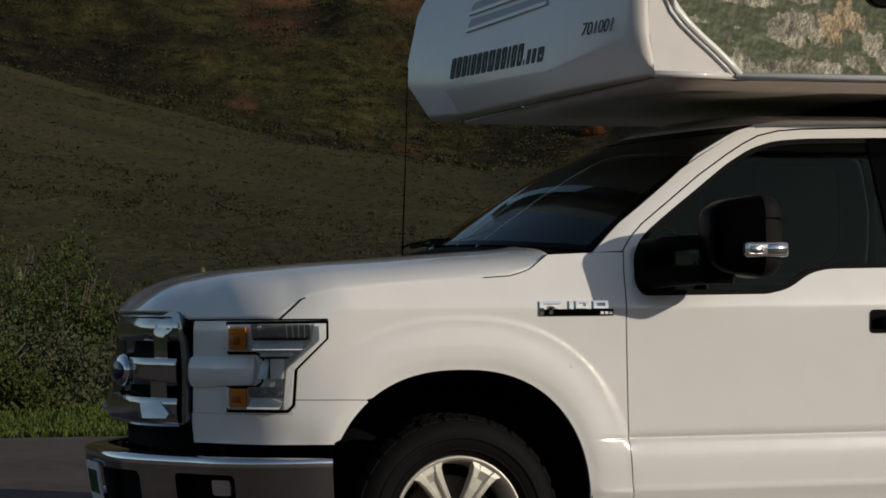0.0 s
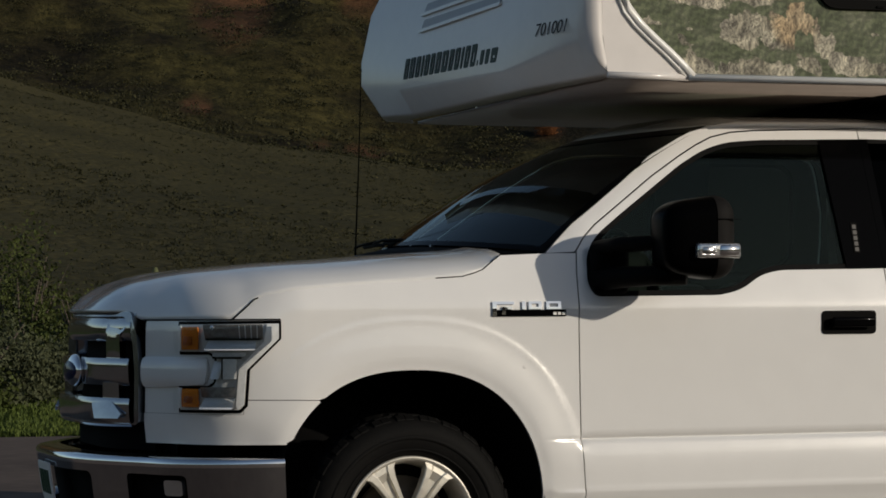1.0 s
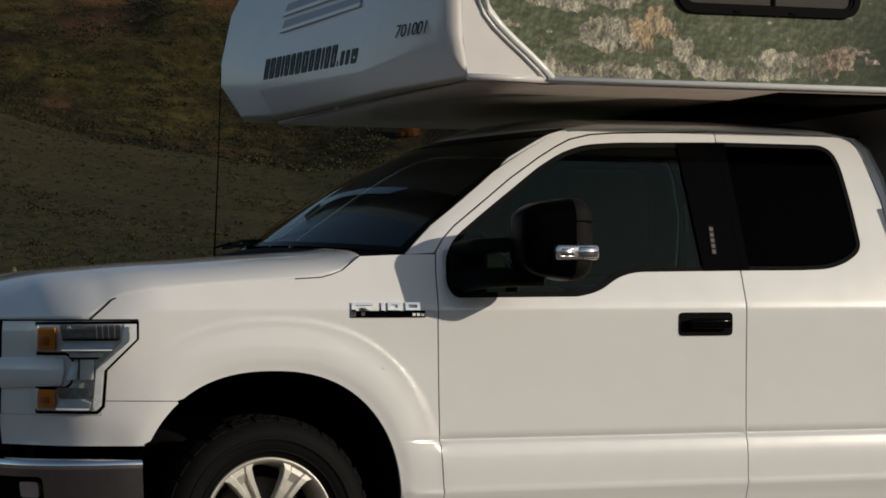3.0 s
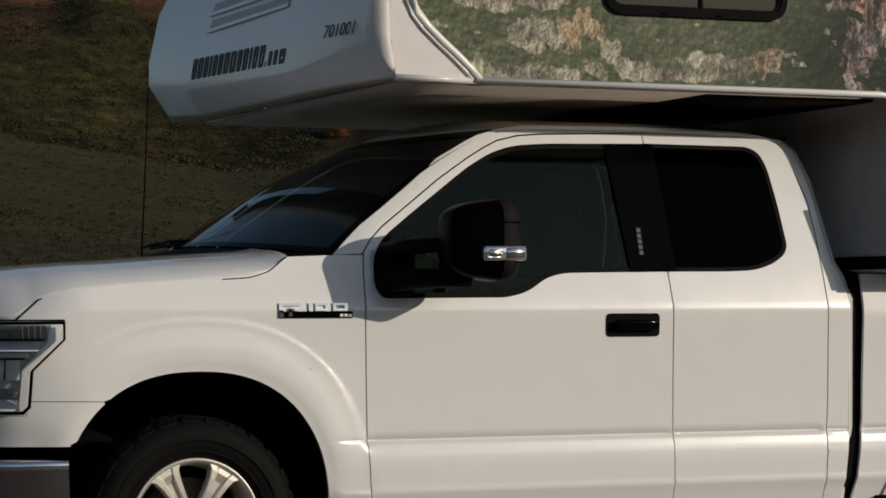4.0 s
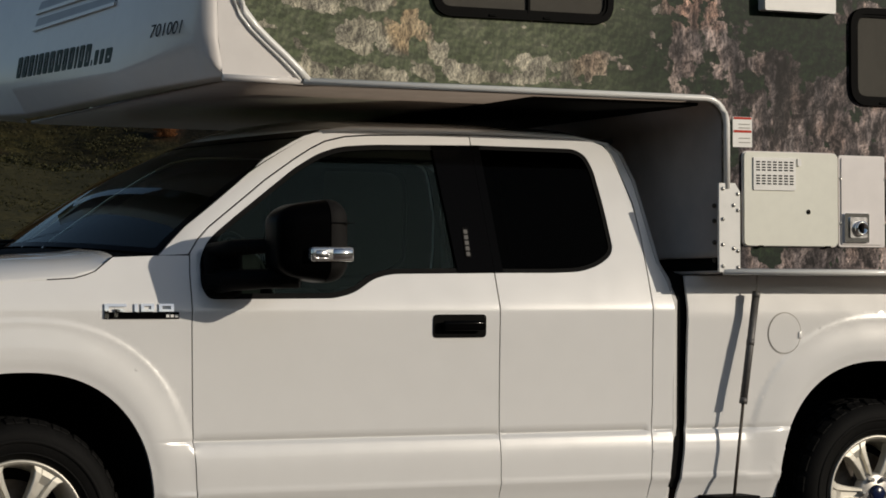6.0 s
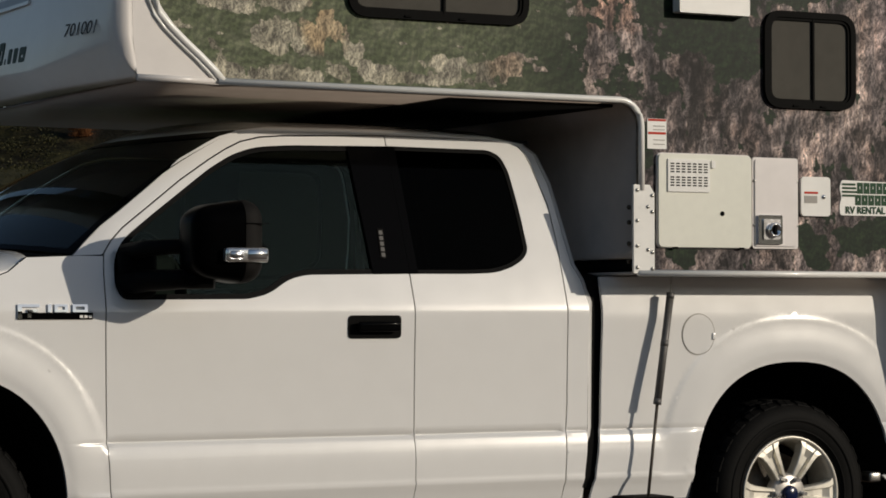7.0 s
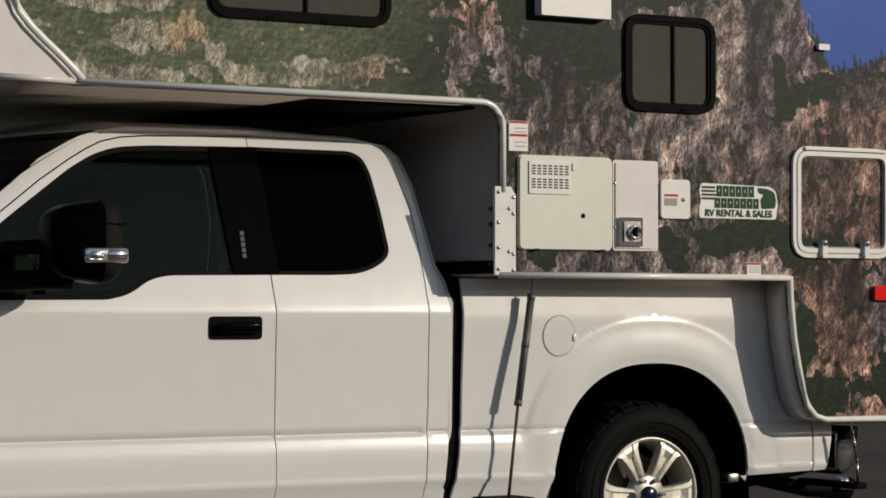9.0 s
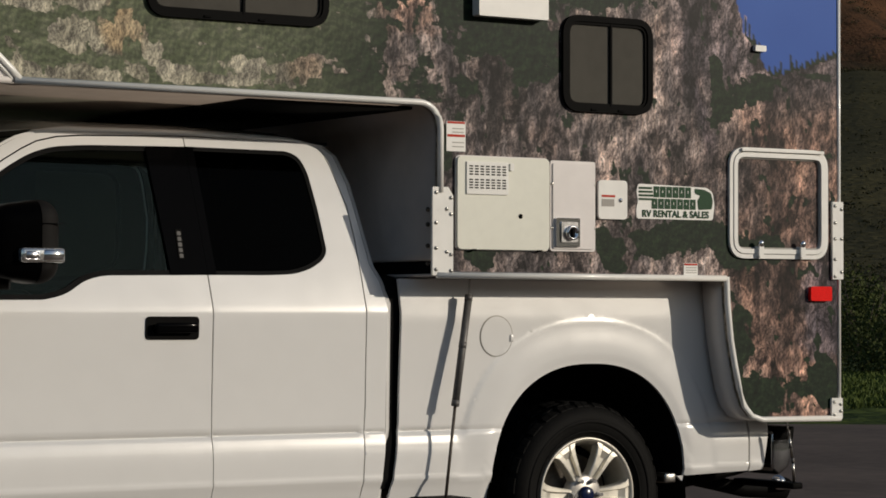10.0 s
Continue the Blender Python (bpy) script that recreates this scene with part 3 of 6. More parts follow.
hb = bmesh.new()
rim = [(x, None) for x in (0.353, 0.32, 0.28, 0.20, 0.10, 0.0, -0.10, -0.20, -0.31, -0.42, -0.47, -0.52)]
hood_pts = []
side_z = {0.353: 1.360, 0.32: 1.338, 0.28: 1.307}
for x, _ in rim:
    z = side_z.get(x, lerp(x, [-0.572, -0.52, -0.42, -0.20, 0.0, 0.20], [1.205, 1.224, 1.240, 1.259, 1.270, 1.282]))
    q = flank(x, z)
    hood_pts.append((Vector(q), 0.105))
for s in [0.15, 0.174, 0.19, 0.21, 0.23, 0.252] + list(np.linspace(0.29, FRONT, 28)):
    z = lerp(s, [0.122, 0.174, 0.252, 0.70, 0.80, FRONT], [1.224, 1.205, 1.134, 1.134, 1.166, 1.170])
    q = flank(U(s), z)
    hood_pts.append((Vector(q), lerp(s, [0.20, 0.5, FRONT], [0.105, 0.085, 0.075])))
vsteps = [0, 0.012, 0.025, 0.045, 0.07, 0.10, 0.14, 0.19, 0.25, 0.33, 0.42, 0.52, 0.62, 0.74, 0.87, 1.0]
grid = []
for q, k in hood_pts:
    tx = min(0.36, max(-0.62, q.x))
    tgt = Vector((tx, MID, 0))
    row = []
    full = (tgt.xy - q.xy).length
    for v in vsteps:
        p = q.xy.lerp(tgt.xy, v)
        d = full * v
        z = q.z + (hood_top(p.x, p.y) - q.z) * (1 - math.exp(-d / k))
        row.append(Vector((p.x, p.y, z)))
    grid.append(row)
for _ in range(14):          # even out the pressing, holding its rim
    old = [[p.copy() for p in row] for row in grid]
    for i in range(1, len(grid) - 1):
        for j in range(1, len(vsteps) - 1):
            w = min(1.0, 0.25 + 0.15 * j)
            grid[i][j].z += w * 0.5 * ((old[i - 1][j].z + old[i + 1][j].z + old[i][j - 1].z + old[i][j + 1].z) / 4 - old[i][j].z)
for flip in (False, True):
    vv = [[hb.verts.new((p.x, 2 * MID - p.y if flip else p.y, p.z)) for p in row] for row in grid]
    for a, b in zip(vv, vv[1:]):
        for j in range(len(vsteps) - 1):
            hb.faces.new((a[j], a[j + 1], b[j + 1], b[j]))
bmesh.ops.remove_doubles(hb, verts=hb.verts[:], dist=0.0004)
bmesh.ops.recalc_face_normals(hb, faces=hb.faces[:])
if sum(f.normal.z for f in hb.faces) < 0:
    bmesh.ops.reverse_faces(hb, faces=hb.faces[:])
hood = part("hood", hb, PAINT, truck, "white sculpted hood")
sm = hood.modifiers.new("thickness", "SOLIDIFY")
sm.thickness, sm.offset = 0.012, -1

for pts in ([(0.352, 1.3595), (0.32, 1.3375), (0.28, 1.3065), (0.24, 1.292), (0.20, 1.2815), (0.10, 1.2755)], [(U(s), z) for s, z in ((0.160, 1.2085), (0.174, 1.2042), (0.20, 1.180), (0.23, 1.153), (0.253, 1.1325))], [(U(s), 1.1325) for s in np.linspace(0.08, 0.69, 26)]):
    sb = bmesh.new()
    tube(sb, [flank(u, z, 0.0005) for u, z in pts], 0.0022 if pts[0][0] > 0 else 0.0032, 6)
    part("hood_seam", sb, GAP, truck)

# cab
SEAM = [(0.640, 1.30), (0.648, 1.375), (0.682, 1.423), (0.732, 1.471), (0.855, 1.561), (0.98, 1.653), (1.105, 1.733), (1.18, 1.776), (1.243, 1.806), (1.328, 1.826), (1.424, 1.834), (1.863, 1.847)]
SEAM_B = [(1.863, 1.847), (2.215, 1.847), (2.419, 1.837), (2.462, 1.822), (2.486, 1.795), (2.507, 1.747), (2.557, 1.588), (2.572, 1.451), (2.578, 1.30), (2.582, 1.18), (2.583, 0.80), (2.567, 0.47), (2.560, 0.40)]
window_a = rounded([(0.702, 1.206), (1.20, 1.209), (1.29, 1.228), (1.375, 1.283), (1.45, 1.301), (1.888, 1.307), (1.862, 1.806), (1.443, 1.798), (1.299, 1.787), (1.201, 1.755), (1.10, 1.698), (0.849, 1.519), (0.751, 1.446), (0.713, 1.408), (0.684, 1.35), (0.678, 1.257)], [0.03, 0.02, 0.05, 0.05, 0.05, 0.003, 0.003, 0.05, 0.05, 0.04, 0.03, 0.03, 0.02, 0.03, 0.03, 0.03])
window_b = rounded([(1.894, 1.307), (2.148, 1.308), (2.275, 1.313), (2.356, 1.337), (2.413, 1.371), (2.436, 1.405), (2.422, 1.563), (2.399, 1.721), (2.372, 1.780), (2.323, 1.804), (1.866, 1.807)], [0.003, 0.03, 0.04, 0.03, 0.03, 0.03, 0.05, 0.03, 0.03, 0.03, 0.003])
door_a = [(0.664, 0.40), (1.898, 0.40), (1.898, 1.18), (1.892, 1.302)] + SEAM[::-1] + [(0.636, 1.112), (0.645, 0.688)]
door_b = [(1.898, 0.40)] + SEAM_B[::-1] + [(1.892, 1.302), (1.898, 1.18)]
REAR_EDGE = [(2.648, 0.40), (2.681, 0.70), (2.684, 1.20), (2.660, 1.29), (2.628, 1.350), (2.598, 1.531), (2.573, 1.679), (2.529, 1.793), (2.471, 1.835)]
frame_loop = [(0.526, 1.366), (0.640, 1.368)] + SEAM[1:] + SEAM_B[1:] + REAR_EDGE + [(2.344, 1.853), (2.09, 1.861), (1.841, 1.863), (1.595, 1.861), (1.356, 1.858), (1.237, 1.849), (1.163, 1.828), (1.114, 1.805), (0.99, 1.737), (0.864, 1.638), (0.74, 1.545), (0.644, 1.476)]


def split_door(name, loop, win, label):
    """A door in two pressings, parted at the crease, under one part."""
    return truck_panel(name, [loop, win], edge=0.02, step=0.028, label=label)


da = split_door("front_door", door_a, window_a, "white front door with black handle")
db = split_door("rear_door", door_b, window_b, "white rear half door without handle")
def pillar_surf(u, z, off=0.0):
    """The flank, rolled inwards ahead of the door seam."""
    line = SEAM[1:10]
    e = 1.0
    for (ax, az), (bx, bz) in zip(line, line[1:]):
        k = min(1.0, max(0.0, ((u - ax) * (bx - ax) + (z - az) * (bz - az)) / ((bx - ax) ** 2 + (bz - az) ** 2)))
        e = min(e, math.hypot(u - ax - k * (bx - ax), z - az - k * (bz - az)))
    roll = (1 - smooth01(1.15, 1.40, u)) * smooth01(1.37, 1.45, z)
    return flank(u, z, off - 3.2 * roll * max(0.0, e - 0.012) ** 2)


truck_panel("cab_frame", [frame_loop], edge=0.015, step=0.015, surf=pillar_surf)
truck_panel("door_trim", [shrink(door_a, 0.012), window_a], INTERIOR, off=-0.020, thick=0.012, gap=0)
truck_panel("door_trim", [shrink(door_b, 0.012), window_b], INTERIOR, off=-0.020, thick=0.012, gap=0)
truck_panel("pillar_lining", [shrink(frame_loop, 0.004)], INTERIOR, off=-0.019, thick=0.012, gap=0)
# black seal round the side windows, then the panes
seal_a = shrink(window_a, 0.020)
seal_b = shrink(window_b, 0.016)
truck_panel("window_seal", [window_a, seal_a], GAP, off=-0.004, thick=0.012, edge=0.02, gap=-0.002)
truck_panel("window_seal", [window_b, seal_b], GAP, off=-0.004, thick=0.012, edge=0.02, gap=-0.002)
truck_panel("door_glass", [seal_a], DOOR_GLASS, off=-0.010, thick=0, label="dark tinted side window", gap=-0.003, both=False)
# The far front pane is blacked out to keep the cabin evenly dark.
far_blackout_glass = truck_panel("door_glass", [seal_a], PRIVACY_GLASS, off=-0.010, thick=0, gap=-0.003, both=False)
far_blackout_glass.matrix_basis = Matrix.Translation((0, 2 * MID, 0)) @ Matrix.Diagonal((1, -1, 1, 1))
truck_panel("door_glass", [seal_b], PRIVACY_GLASS, off=-0.008, thick=0, label="black privacy glass", gap=-0.003)
truck_panel("pillar_cover", [[(1.73, 1.30), (1.99, 1.30), (1.965, 1.80), (1.715, 1.797)]], DARK, off=-0.016, thick=0.04, gap=0)
truck_panel("pillar_trim", [[(1.735, 1.3045), (1.8925, 1.307), (1.8640, 1.806), (1.692, 1.803)]], GLOSS_BLACK, off=0.001, thick=0.004, gap=0)
truck_panel("pillar_trim", [[(1.8935, 1.307), (1.93, 1.307), (1.90, 1.807), (1.8650, 1.807)]], GLOSS_BLACK, off=0.001, thick=0.004, gap=0)
keypad = truck_panel("keypad", [rounded(rect(1.774, 1.366, 1.800, 1.482), 0.006)], BLACK, off=0.004, thick=0.004, both=False, gap=0, label="small entry keypad on the pillar")
for k in range(5):
    truck_panel("key", [rounded(rect(1.779, 1.372 + k * 0.0215, 1.795, 1.388 + k * 0.0215), 0.003)], KEY_GREY, off=0.0055, thick=0.002, both=False, gap=0, parent=keypad)
# roof and windscreen
def cab_v(v):
    return MID + v * 0.826


def roof_front(v):
    return 1.237 - 0.215 * (1 - abs(v) ** 1.35), 1.838 + 0.010 * abs(v)


rb = bmesh.new()
rows_r = []
for i in range(25):
    t = i / 24
    row = []
    for j in range(33):
        v = -1 + 2 * j / 32
        xf, zf = roof_front(v)
        x = xf + (2.655 - 0.17 * v ** 4 - xf) * t
        side = lerp(x, [1.237, 1.356, 1.60, 1.85, 2.09, 2.344, 2.49, 2.60, 2.66], [1.849, 1.858, 1.861, 1.863, 1.861, 1.853, 1.832, 1.815, 1.79])
        z = side + 0.058 * (1 - abs(v) ** 4) * min(1, t * 8) * lerp(t, [0.9, 1.0], [1, 0.3])
        z = zf if i == 0 else z
        row.append(rb.verts.new((x, cab_v(v * 1.002), z)))
    rows_r.append(row)
for a, b in zip(rows_r, rows_r[1:]):
    for j in range(32):
        rb.faces.new((a[j], a[j + 1], b[j + 1], b[j]))
bmesh.ops.recalc_face_normals(rb, faces=rb.faces[:])
if sum(f.normal.z for f in rb.faces) < 0:
    bmesh.ops.reverse_faces(rb, faces=rb.faces[:])
roof = part("roof", rb, PAINT, truck, "white cab roof")
md = roof.modifiers.new("thickness", "SOLIDIFY")
md.thickness, md.offset = 0.015, -1


def screen_point(v, t, off=0.0):
    xb, zb, yb = 0.530 - 0.27 * (1 - v * v), 1.368 + 0.045 * (1 - v * v), MID + v * 0.968
    xf, zf = roof_front(v)
    yf = cab_v(v)
    bulge = math.sin(math.pi * t)
    return Vector((xb + (xf - xb) * t - bulge * 0.012, yb + (yf - yb) * t, zb + (zf - zb) * t + bulge * 0.034 + off))


def screen_grid(v0, v1, t0, t1, n=24, off=0.0):
    bm = bmesh.new()
    g = [[bm.verts.new(screen_point(v0 + (v1 - v0) * j / n, t0 + (t1 - t0) * i / n, off)) for j in range(n + 1)] for i in range(n + 1)]
    for a, b in zip(g, g[1:]):
        for j in range(n):
            bm.faces.new((a[j], a[j + 1], b[j + 1], b[j]))
    bmesh.ops.recalc_face_normals(bm, faces=bm.faces[:])
    return bm


part("windscreen", screen_grid(-0.985, 0.985, 0.02, 0.97), SCREEN_GLASS, truck, "dark reflecting windscreen")
for v0, v1, t0, t1 in ((-0.99, -0.955, 0.0, 1.0), (0.955, 0.99, 0.0, 1.0), (-0.99, 0.99, 0.93, 1.0), (-0.99, 0.99, 0.0, 0.03)):
    part("screen_border", screen_grid(v0, v1, t0, t1, 16, 0.003), GLOSS_BLACK, truck)
# rounded rear corner of the cab
for sgn in (0, 1):
    kb2 = bmesh.new()
    cr = []
    for x, z in REAR_EDGE:
        p = Vector(flank(x, z, -0.002))
        arc = [(0, 0), (0.022, 0.012), (0.038, 0.035), (0.046, 0.07), (0.048, 0.16)]
        cr.append([kb2.verts.new((p.x + a, (p.y + b) if not sgn else 2 * MID - (p.y + b), z)) for a, b in arc])
    for a, b in zip(cr, cr[1:]):
        for k in range(4):
            kb2.faces.new((a[k], a[k + 1], b[k + 1], b[k]))
    bmesh.ops.recalc_face_normals(kb2, faces=kb2.faces[:])
    part("cab_corner", kb2, PAINT, truck)
# cowl, wipers
cb = bmesh.new()
cow = []
for j in range(25):
    v = -1 + j / 12
    p = screen_point(v, 0.0)
    cow.append((cb.verts.new((p.x, p.y, p.z - 0.004)), cb.verts.new((p.x - 0.09 - 0.05 * (1 - abs(v)), p.y, p.z - 0.03)), cb.verts.new((p.x - 0.17, p.y, p.z - 0.10))))
for a, b in zip(cow, cow[1:]):
    cb.faces.new((a[0], b[0], b[1], a[1]))
    cb.faces.new((a[1], b[1], b[2], a[2]))
bmesh.ops.recalc_face_normals(cb, faces=cb.faces[:])
part("cowl", cb, BLACK, truck, "black plastic cowl")
for pts in (((0.42, 0.62, 1.408), (0.36, 0.80, 1.424), (0.28, 1.25, 1.432)), ((0.40, 1.30, 1.418), (0.34, 1.55, 1.432), (0.36, 1.80, 1.428))):
    wb = bmesh.new()
    tube(wb, pts, 0.008, 8)
    tube(wb, [(p[0] - 0.006, p[1], p[2] + 0.012) for p in pts[1:]] + [(pts[2][0] + 0.01, pts[2][1] + 0.18, pts[2][2] + 0.004)], 0.006, 8)
    part("wiper", wb, BLACK, truck, "black windscreen wiper")
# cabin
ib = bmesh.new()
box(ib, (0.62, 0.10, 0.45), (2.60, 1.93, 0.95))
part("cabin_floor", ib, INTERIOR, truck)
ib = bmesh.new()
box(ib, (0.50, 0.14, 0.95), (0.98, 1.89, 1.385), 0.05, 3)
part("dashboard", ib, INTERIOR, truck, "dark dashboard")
def back_sheet(dx, inset):
    """The cab's rear wall, following the slope of its corners."""
    bm = bmesh.new()
    rows_b = []
    for x, z in REAR_EDGE:
        y = flank(x, z)[1] + inset
        rows_b.append([bm.verts.new((x + d, MID + (y - MID) * k, z)) for d in (dx, dx + 0.008) for k in (1, -1)])
    for p, q in zip(rows_b, rows_b[1:]):
        bm.faces.new((p[0], p[1], q[1], q[0]))
        bm.faces.new((p[2], q[2], q[3], p[3]))
        bm.faces.new((p[0], q[0], q[2], p[2]))
        bm.faces.new((p[1], p[3], q[3], q[1]))
    bm.faces.new(rows_b[0][:2] + rows_b[0][:1:-1])
    bm.faces.new(rows_b[-1][:2] + rows_b[-1][:1:-1])
    bmesh.ops.recalc_face_normals(bm, faces=bm.faces[:])
    return bm


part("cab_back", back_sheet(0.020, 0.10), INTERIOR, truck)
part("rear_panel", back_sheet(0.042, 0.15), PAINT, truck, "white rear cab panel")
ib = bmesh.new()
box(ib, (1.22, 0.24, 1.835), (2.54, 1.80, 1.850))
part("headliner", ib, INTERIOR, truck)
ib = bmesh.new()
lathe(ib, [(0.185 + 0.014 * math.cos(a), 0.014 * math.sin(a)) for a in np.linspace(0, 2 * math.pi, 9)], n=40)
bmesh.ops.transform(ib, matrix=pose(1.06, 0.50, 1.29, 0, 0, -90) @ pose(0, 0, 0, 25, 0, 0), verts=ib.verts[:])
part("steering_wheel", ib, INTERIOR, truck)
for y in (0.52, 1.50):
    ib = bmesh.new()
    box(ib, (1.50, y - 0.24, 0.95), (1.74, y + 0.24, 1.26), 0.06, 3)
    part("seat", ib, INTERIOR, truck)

# bed
bed_arch = arch_points(BASE, 0.36, 0.42)
bed_loop = [(2.694, 0.40), (3.178, 0.40)] + [p for p in bed_arch if p[1] > 0.44] + [(4.150, 0.462), (4.53, 0.474), (4.53, 0.66), (4.53, 1.302), (2.737, 1.302), (2.744, 1.17), (2.738, 0.72)]
truck_panel("bed_side", [bed_loop], edge=0.012, step=0.016, label="white bed side with flared arch")
truck_panel("bed_corner", [[(4.535, 0.474), (4.614, 0.478), (4.646, 0.655), (4.64, 1.302), (4.535, 1.302)]], edge=0.02)
truck_panel("bed_gap", [[(2.655, 0.45), (2.76, 0.45), (2.80, 1.29), (2.64, 1.33)]], GAP, off=-0.03, gap=0)
ib = bmesh.new()
box(ib, (2.75, 0.05, 0.985), (4.62, 1.98, 1.02))
box(ib, (2.75, 0.06, 0.985), (2.80, 1.97, 1.30))
part("bed_floor", ib, PAINT, truck)
ib = bmesh.new()
box(ib, (4.62, 0.08, 0.66), (4.66, 1.95, 1.30), 0.01)
part("tailgate", ib, PAINT, truck)
ib = bmesh.new()
ring = [(x, z) for x, z in [(3.203 + 0.081 * math.cos(a), 1.068 + 0.085 * math.sin(a)) for a in np.linspace(0, 2 * math.pi, 40, endpoint=False)]]
truck_panel("fuel_door", [shrink(ring, 0.0045)], off=0.0035, thick=0.006, both=False, edge=0.012, step=0.02, gap=0, label="round white fuel door")
truck_panel("fuel_door_gap", [ring], GREY_INK, off=0.0015, thick=0.004, both=False, edge=0.012, step=0.02, gap=0)
ib = bmesh.new()
box(ib, (3.268, -0.008, 1.045), (3.286, 0.004, 1.075), 0.004)
part("fuel_door_notch", ib, PAINT, truck)

# wheel arch liners: half drums
for xc in (0.0, BASE):
    for side in (0, 1):
        lb = bmesh.new()
        prev = None
        for x, z in [(xc - 0.51, 0.30)] + arch_points(xc, 0.41, 0.41, 26) + [(xc + 0.51, 0.30)]:
            x, z = xc + (x - xc) * 1.012, HUB + (z - HUB) * 1.012
            ys = (-0.018, 0.50) if side == 0 else (2 * MID + 0.018, 2 * MID - 0.50)
            row = [lb.verts.new((x, ys[0] + (0.028 if side == 0 else -0.028), z)), lb.verts.new((x, ys[1], z))]
            if prev:
                lb.faces.new((prev[0], row[0], row[1], prev[1]))
            prev = row
        part("arch_liner", lb, LINER, truck)
    for y in (0.50, 1.50):
        part("arch_wall", box(bmesh.new(), (xc - 0.52, y, 0.35), (xc + 0.52, y + 0.03, 0.97)), LINER, truck)
for y in (0.62, 1.31):
    part("chassis_rail", box(bmesh.new(), (-0.7, y, 0.33), (4.6, y + 0.10, 0.50), 0.01), STEEL, truck)

# grille
def nose_lean(u, z):
    k = smooth01(0.68, 0.95, min(-0.4 - u, 2 * FRONT + 0.4 + u))
    return -0.11 * k * (z - 0.765)


def grille_surf(u, z, off=0.0):
    return flank(u, z, off + nose_lean(u, z))


def bar_surf(z0, z1, top):
    """A bar with an upright face and its upper part, of the given share, rolled back."""
    def f(u, z, off=0.0):
        t = (z - z0) / (z1 - z0)
        roll = max(0.0, t - (1 - top)) / top
        return flank(u, z, off + nose_lean(u, 0.5 * (z0 + z1)) + 0.004 * (t - 0.5) - 0.5 * (z1 - z0) * top * roll ** 1.6 - 0.010 * max(0.0, 0.15 - t) / 0.15)
    return f


def ring_panel(name, loops, mat, thick, off, label="", parent=truck, step=0.03, surf=grille_surf):
    return part(name, sheet(loops, surf, thick, step, off, 0.02), mat, parent, label)


S0 = FRONT
L, Rr = U(0.69), U(2 * S0 - 0.69)
grille = ring_panel("grille", [[(L, 0.765), (L, 1.10), (U(0.78), 1.165), (U(2 * S0 - 0.78), 1.165), (Rr, 1.10), (Rr, 0.765)]], DARK, 0.02, -0.060, "chrome-framed grille with two bars")
outer = rounded([(Rr, 0.755), (L, 0.755), (U(0.685), 0.95), (U(0.695), 1.08), (U(0.75), 1.164), (U(2 * S0 - 0.75), 1.164), (U(2 * S0 - 0.695), 1.08), (U(2 * S0 - 0.685), 0.95)], 0.03)
hole = rounded([(U(2 * S0 - 0.714), 0.748), (U(0.714), 0.748), (U(0.710), 0.95), (U(0.724), 1.06), (U(0.785), 1.146), (U(2 * S0 - 0.785), 1.146), (U(2 * S0 - 0.724), 1.06), (U(2 * S0 - 0.710), 0.95)], 0.03)
hole = [(x, max(z, 0.762)) for x, z in hole]
GRILLE_FRAME = material("satin_grey_chrome", (0.30, 0.31, 0.33), 0.18, metal=1.0, vary=0.08, scale=40)
ring_panel("grille_frame", [outer, hole], GRILLE_FRAME, 0.06, 0.020, "satin grey frame", grille)
for z0, z1, off, top in ((1.056, 1.160, 0.022, 0.45), (0.896, 0.994, 0.030, 0.20), (0.746, 0.850, 0.026, 0.16)):
    ring_panel("grille_bar", [rounded(rect(U(2 * S0 - 0.735), z0, U(0.735), z1), 0.010)], GRILLE_CHROME, 0.04, off, "chrome bar", grille, 0.012, bar_surf(z0, z1, top))
for s in (0.860, 2 * S0 - 0.860):
    ring_panel("grille_upright", [rounded([(U(s + 0.055), 0.982), (U(s - 0.055), 0.982), (U(s - 0.050), 1.080), (U(s - 0.090), 1.098), (U(s - 0.090), 1.125), (U(s + 0.055), 1.125)], 0.008)], GRILLE_CHROME, 0.03, 0.024, "", grille, surf=bar_surf(0.96, 1.16, 0.35))
    ring_panel("grille_upright", [rounded([(U(s + 0.058), 0.825), (U(s - 0.058), 0.830), (U(s - 0.055), 0.907), (U(s + 0.055), 0.907)], 0.008)], GRILLE_CHROME, 0.03, 0.022, "", grille, surf=bar_surf(0.80, 1.0, 0.1))
    ring_panel("grille_facet", [[(U(s + 0.10), 0.832), (U(s - 0.03), 0.838), (U(s - 0.095), 0.795), (U(s - 0.085), 0.778), (U(s + 0.055), 0.776)]], GRILLE_CHROME, 0.01, 0.044, "", grille, surf=lambda u, z, off=0.0: flank(u, z, off - 0.30 * (z - 0.78)))
eb = bmesh.new()
bmesh.ops.create_uvsphere(eb, u_segments=32, v_segments=16, radius=1)
for v in eb.verts:
    v.co = Vector((-1.040 + v.co.x * 0.034, MID - 0.10 + v.co.y * 0.118, 0.945 + v.co.z * 0.062))
part("emblem_plate", eb, CHROME, grille, "oval chrome emblem plate")
eb = bmesh.new()
bmesh.ops.create_uvsphere(eb, u_segments=32, v_segments=16, radius=1)
for v in eb.verts:
    v.co = Vector((-1.052 + v.co.x * 0.028, MID - 0.10 + v.co.y * 0.106, 0.945 + v.co.z * 0.044))
part("emblem", eb, BLUE_DARK, grille, "plain dark blue oval")
ring_panel("grille_sill", [rect(U(2 * S0 - 0.70), 0.66, U(0.70), 0.77)], DARK, 0.02, -0.05)

